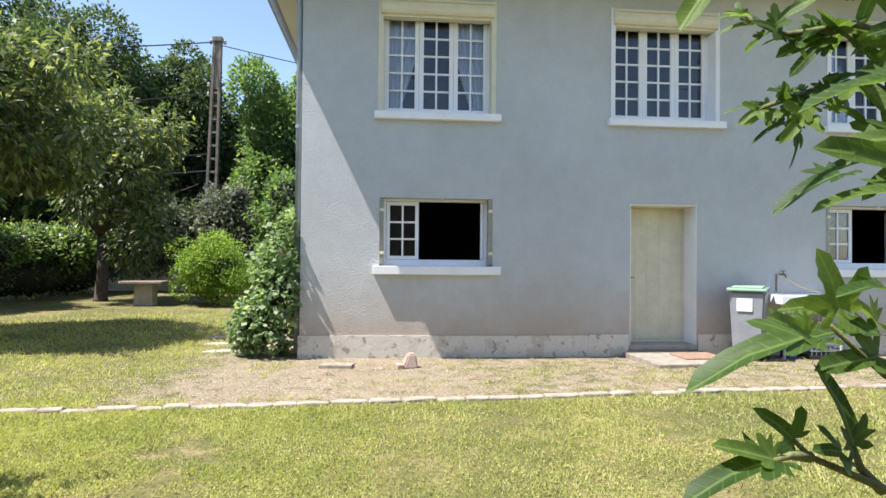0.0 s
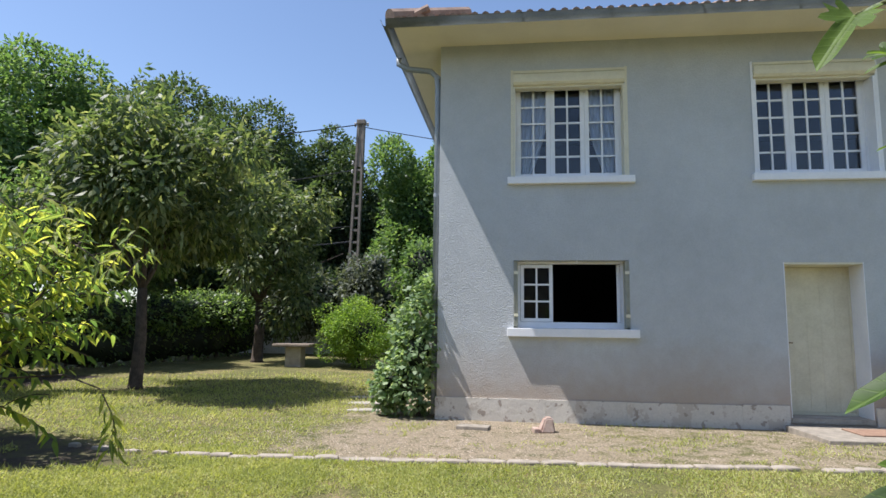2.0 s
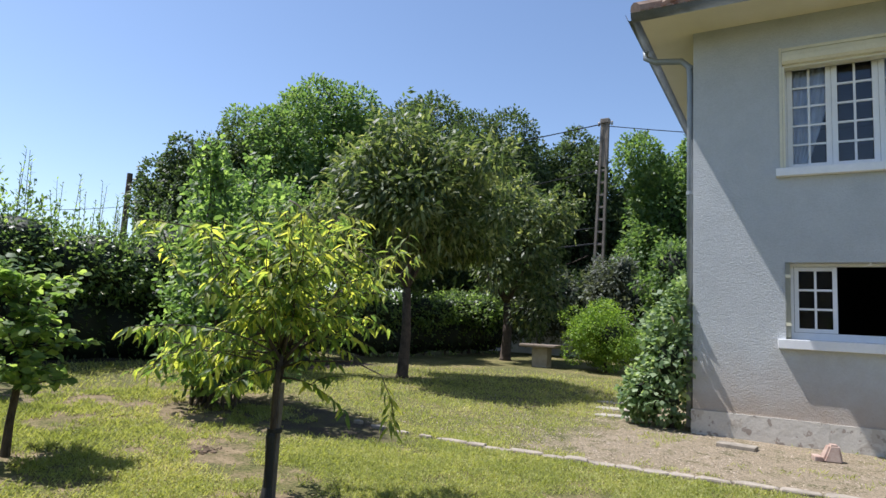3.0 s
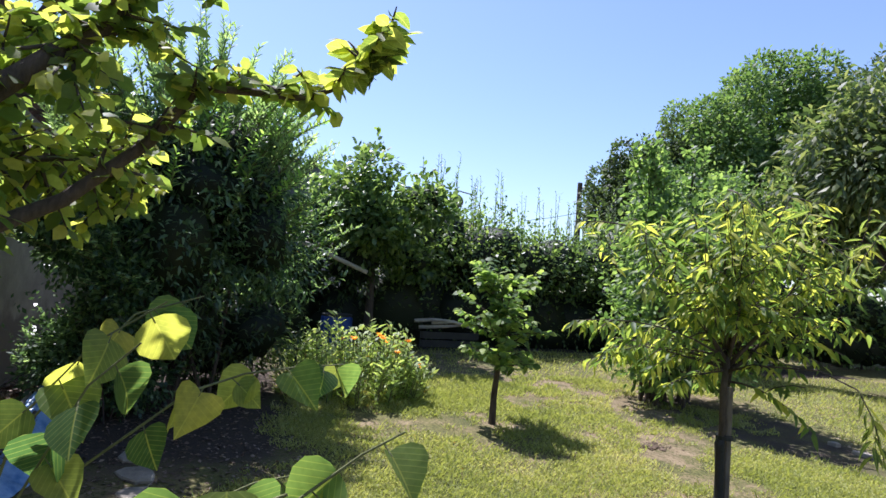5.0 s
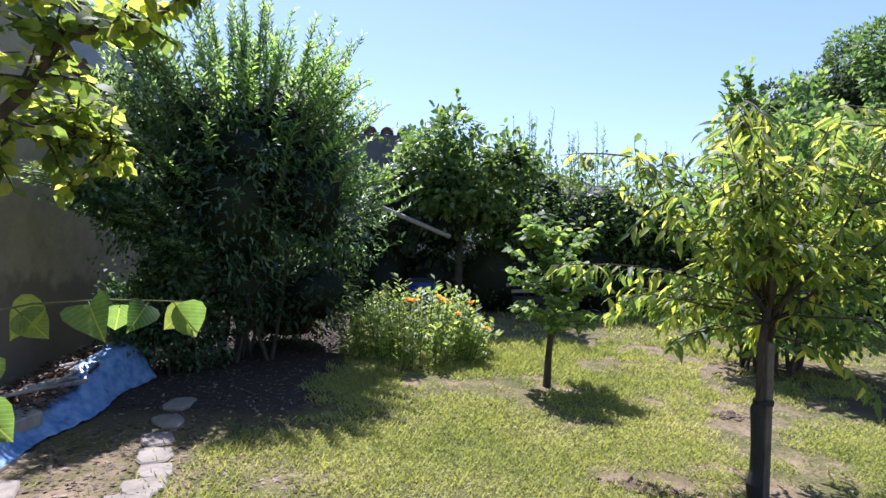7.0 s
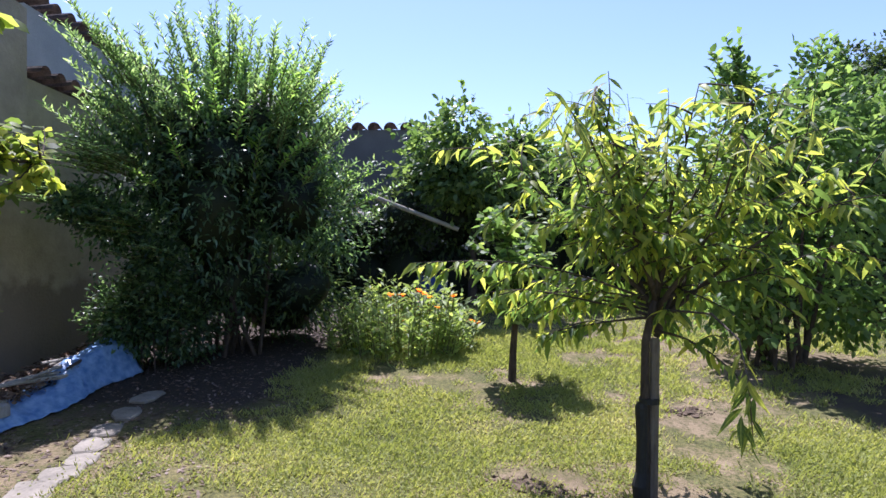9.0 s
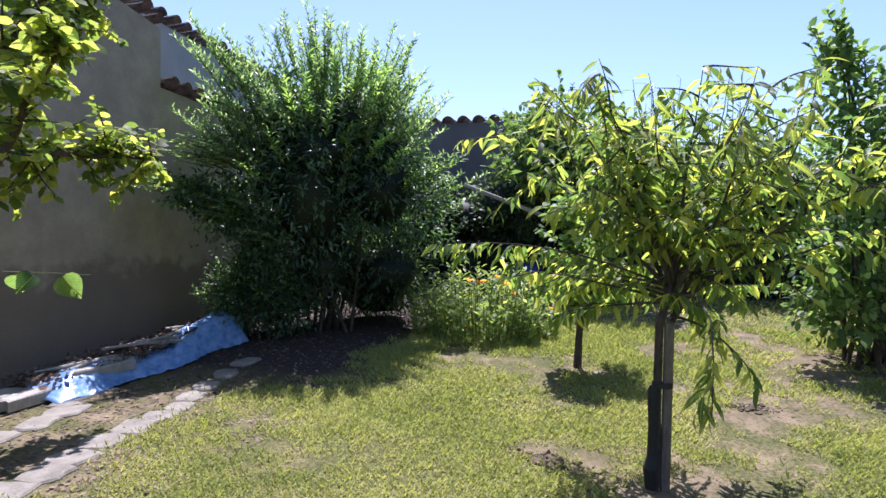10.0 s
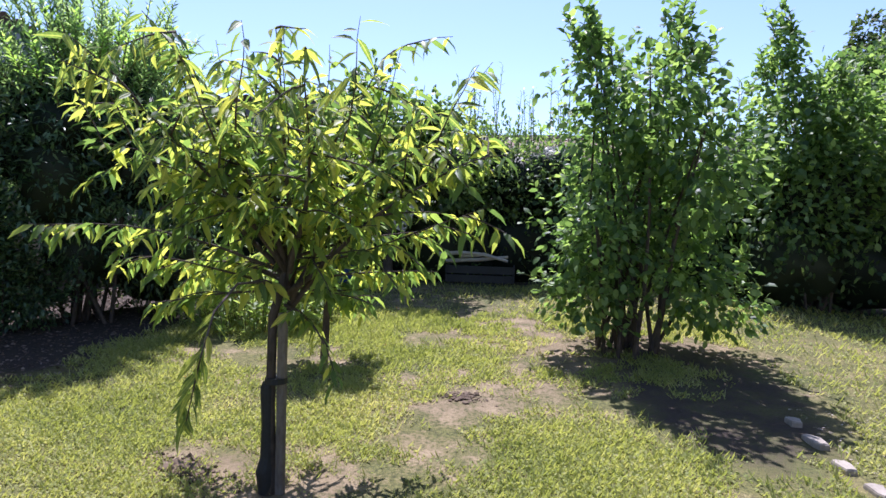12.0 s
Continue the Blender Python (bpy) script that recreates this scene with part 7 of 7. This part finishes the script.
def slab_mesh(w, l, h, seed):
    r = random.Random(seed)
    bm = bmesh.new()
    n = 11
    ring = []
    for k in range(n):
        a = (k + r.uniform(-0.25, 0.25)) * 2 * math.pi / n
        q = 1 / max(abs(math.cos(a)), abs(math.sin(a))) ** 0.95
        ring.append((math.cos(a) * w / 2 * q * r.uniform(0.85, 1.05), math.sin(a) * l / 2 * q * r.uniform(0.85, 1.05)))
    lo = [bm.verts.new((x, y, -0.05)) for x, y in ring]
    hi = [bm.verts.new((x, y, h - 0.01)) for x, y in ring]
    tp = [bm.verts.new((x * 0.92, y * 0.92, h + r.uniform(-0.004, 0.004))) for x, y in ring]
    for a, b in ((lo, hi), (hi, tp)):
        for k in range(n):
            bm.faces.new((a[k], a[(k + 1) % n], b[(k + 1) % n], b[k]))
    bm.faces.new(tp)
    return bm


debris()
PAVERS = [(-1.45, -0.05, 0.30, 0.26), (-1.74, -0.12, 0.28, 0.26), (-1.98, -0.14, 0.22, 0.24), (-2.20, -0.20, 0.22, 0.24), (-2.45, -0.25, 0.26, 0.25), (-2.72, -0.29, 0.26, 0.24), (-2.96, -0.30, 0.22, 0.22), (-3.18, -0.32, 0.20, 0.20), (-3.42, -0.41, 0.24, 0.20),
          (-3.70, -0.50, 0.26, 0.20), (-4.02, -0.55, 0.28, 0.20), (-4.40, -0.60, 0.28, 0.20), (-2.88, -0.97, 0.34, 0.24), (-2.60, -0.90, 0.26, 0.2), (-2.30, -0.88, 0.26, 0.22), (-2.02, -0.80, 0.28, 0.22), (-3.2, -1.15, 0.5, 0.14)]
for k, (x, y, w, l) in enumerate(PAVERS):
    solo("paving_stone", slab_mesh(w * 1.15, l, 0.016, k), M["paver"], "pale flat stone set in worn ground", "paving stone", (x, y, gz(x, y)), random.uniform(0, 24), group="stepping stones")
x = -4.3
k = 0
while x < 9.0:
    w = random.uniform(0.2, 0.36)
    if random.random() > 0.06:
        solo("kerb_stone", slab_mesh(w * (1.04 if x > -3.3 else 0.5), 0.125 if x > -3.3 else 0.08, 0.018 + 0.014 * random.random(), 100 + k), M["pink_stone"], "worn pinkish edging stone between lawn and gravel", "kerb stone", (x + w / 2, kerb_y(x + w / 2) + random.uniform(-0.012, 0.012), gz(x, kerb_y(x))), 3 + random.uniform(-4, 4), group="kerb stones")
    x += w
    k += 1
for k, (x, y) in enumerate(((-2.0, 9.4), (-2.2, 10.2), (-2.4, 11.0))):
    solo("garden_step", slab_mesh(0.9, 0.25, 0.022, 300 + k), M["concrete"], "shallow stone step in the gravel path", "step", (x, y, gz(x, y)), 15, group="garden steps")

# clods of turned earth beside the peach tree
for cx, cy, dx, dy, n in ((-2.94, 2.28, 0.12, 0.27, 300), (-4.28, 3.5, 0.05, 0.2, 90)):
    bm = bmesh.new()
    for k in range(n):
        t = random.gauss(0, 0.5)
        px, py = cx + dx * t + random.gauss(0, 0.045), cy + dy * t + random.gauss(0, 0.03)
        r = random.uniform(0.008, 0.026) * max(0.4, 1.1 - abs(t))
        vs = bmesh.ops.create_icosphere(bm, subdivisions=1, radius=r)["verts"]
        kx, ky, kz = random.uniform(0.7, 1.6), random.uniform(0.7, 1.6), random.uniform(0.6, 1.1)
        for v in vs:
            q = 1.0 + 0.7 * noise.noise(v.co * 60 + Vector((k, 0, 0)))
            v.co = Vector((px + v.co.x * kx * q, py + v.co.y * ky * q, gz(px, py) + 0.15 * r + v.co.z * kz * q))
    tagged(part("earth_clod", bm, M["soil"]), "broken brown earth turned up from the lawn", "earth", kind="stuff")


# ---- grass ----
def grass(n, flat, near=False):
    d = 2.0 + 11.0 * rng.random(n) ** 1.5
    a = rng.uniform(-0.75, 3.35, n)
    P = np.stack([d * np.cos(a) + rng.uniform(-1.0, 1.0, n), 1.7 + d * np.sin(a) + rng.uniform(-2.0, 2.0, n), np.zeros(n)], 1)
    if near:
        P = np.stack([0.2 - 7.2 * rng.random(n) ** 0.8, rng.uniform(-0.2, 6.0, n), np.zeros(n)], 1)
    ok = []
    for i, (x, y, _) in enumerate(P):
        if y < -1.0 or x < -11 or x > 9 or (y > WY - 0.03 and x > WX0):
            continue
        if x > -3.5 and -0.09 < y - kerb_y(x) < 0.075:
            continue
        g, b, m = ground_zones(x, y)
        patch = noise.noise(Vector((x * 1.3, y * 1.3, 9))) * 0.8 + noise.noise(Vector((x * 5, y * 5, 2))) * 0.5
        want = (0.78 if near else 0.66) - max(1.15 * g, 0.95 * b, 1.7 * m) + patch * (1.3 if near else 1.0)
        if random.random() < want + 0.04:
            P[i, 2] = gz(x, y) + (random.random() * 0.022 if flat else -0.004)
            ok.append(i)
    P = P[ok]
    m = len(P)
    a = rng.random(m) * 6.283
    far = 0.7 + 0.12 * np.hypot(P[:, 0], P[:, 1] - 1.7)
    s = (0.5 + 0.9 * rng.random(m)) * far
    if flat:
        D = np.stack([np.cos(a), np.sin(a), 0.1 + 0.9 * rng.random(m)], 1)
        N = rng.normal(size=(m, 3)) * 0.7 + np.array([0, 0, 1.0])
        return P, D, N, 0.016 * s, 0.010 * s
    lean = 0.9 + 1.6 * rng.random(m)
    D = np.stack([np.cos(a) * lean, np.sin(a) * lean, np.ones(m)], 1)
    N = np.stack([-np.cos(a), -np.sin(a), lean], 1)
    return P, D, N, 0.040 * s, 0.006 * s


for name, n, flat, near, shape, label in (("grass", 240000, False, False, BLADE, "short sunlit lawn grass with dry patches"), ("clover", 240000, True, False, KITE, "small round lawn weeds and clover among the grass"),
                                          ("grass", 190000, False, True, BLADE, "dense short yellowish lawn grass"), ("clover", 220000, True, True, KITE, "dense small-leaved weeds in the yellowish lawn")):
    leaves(name, *grass(n, flat, near), shape, M["grass"], None, label, kind="stuff")["category"] = "grass"
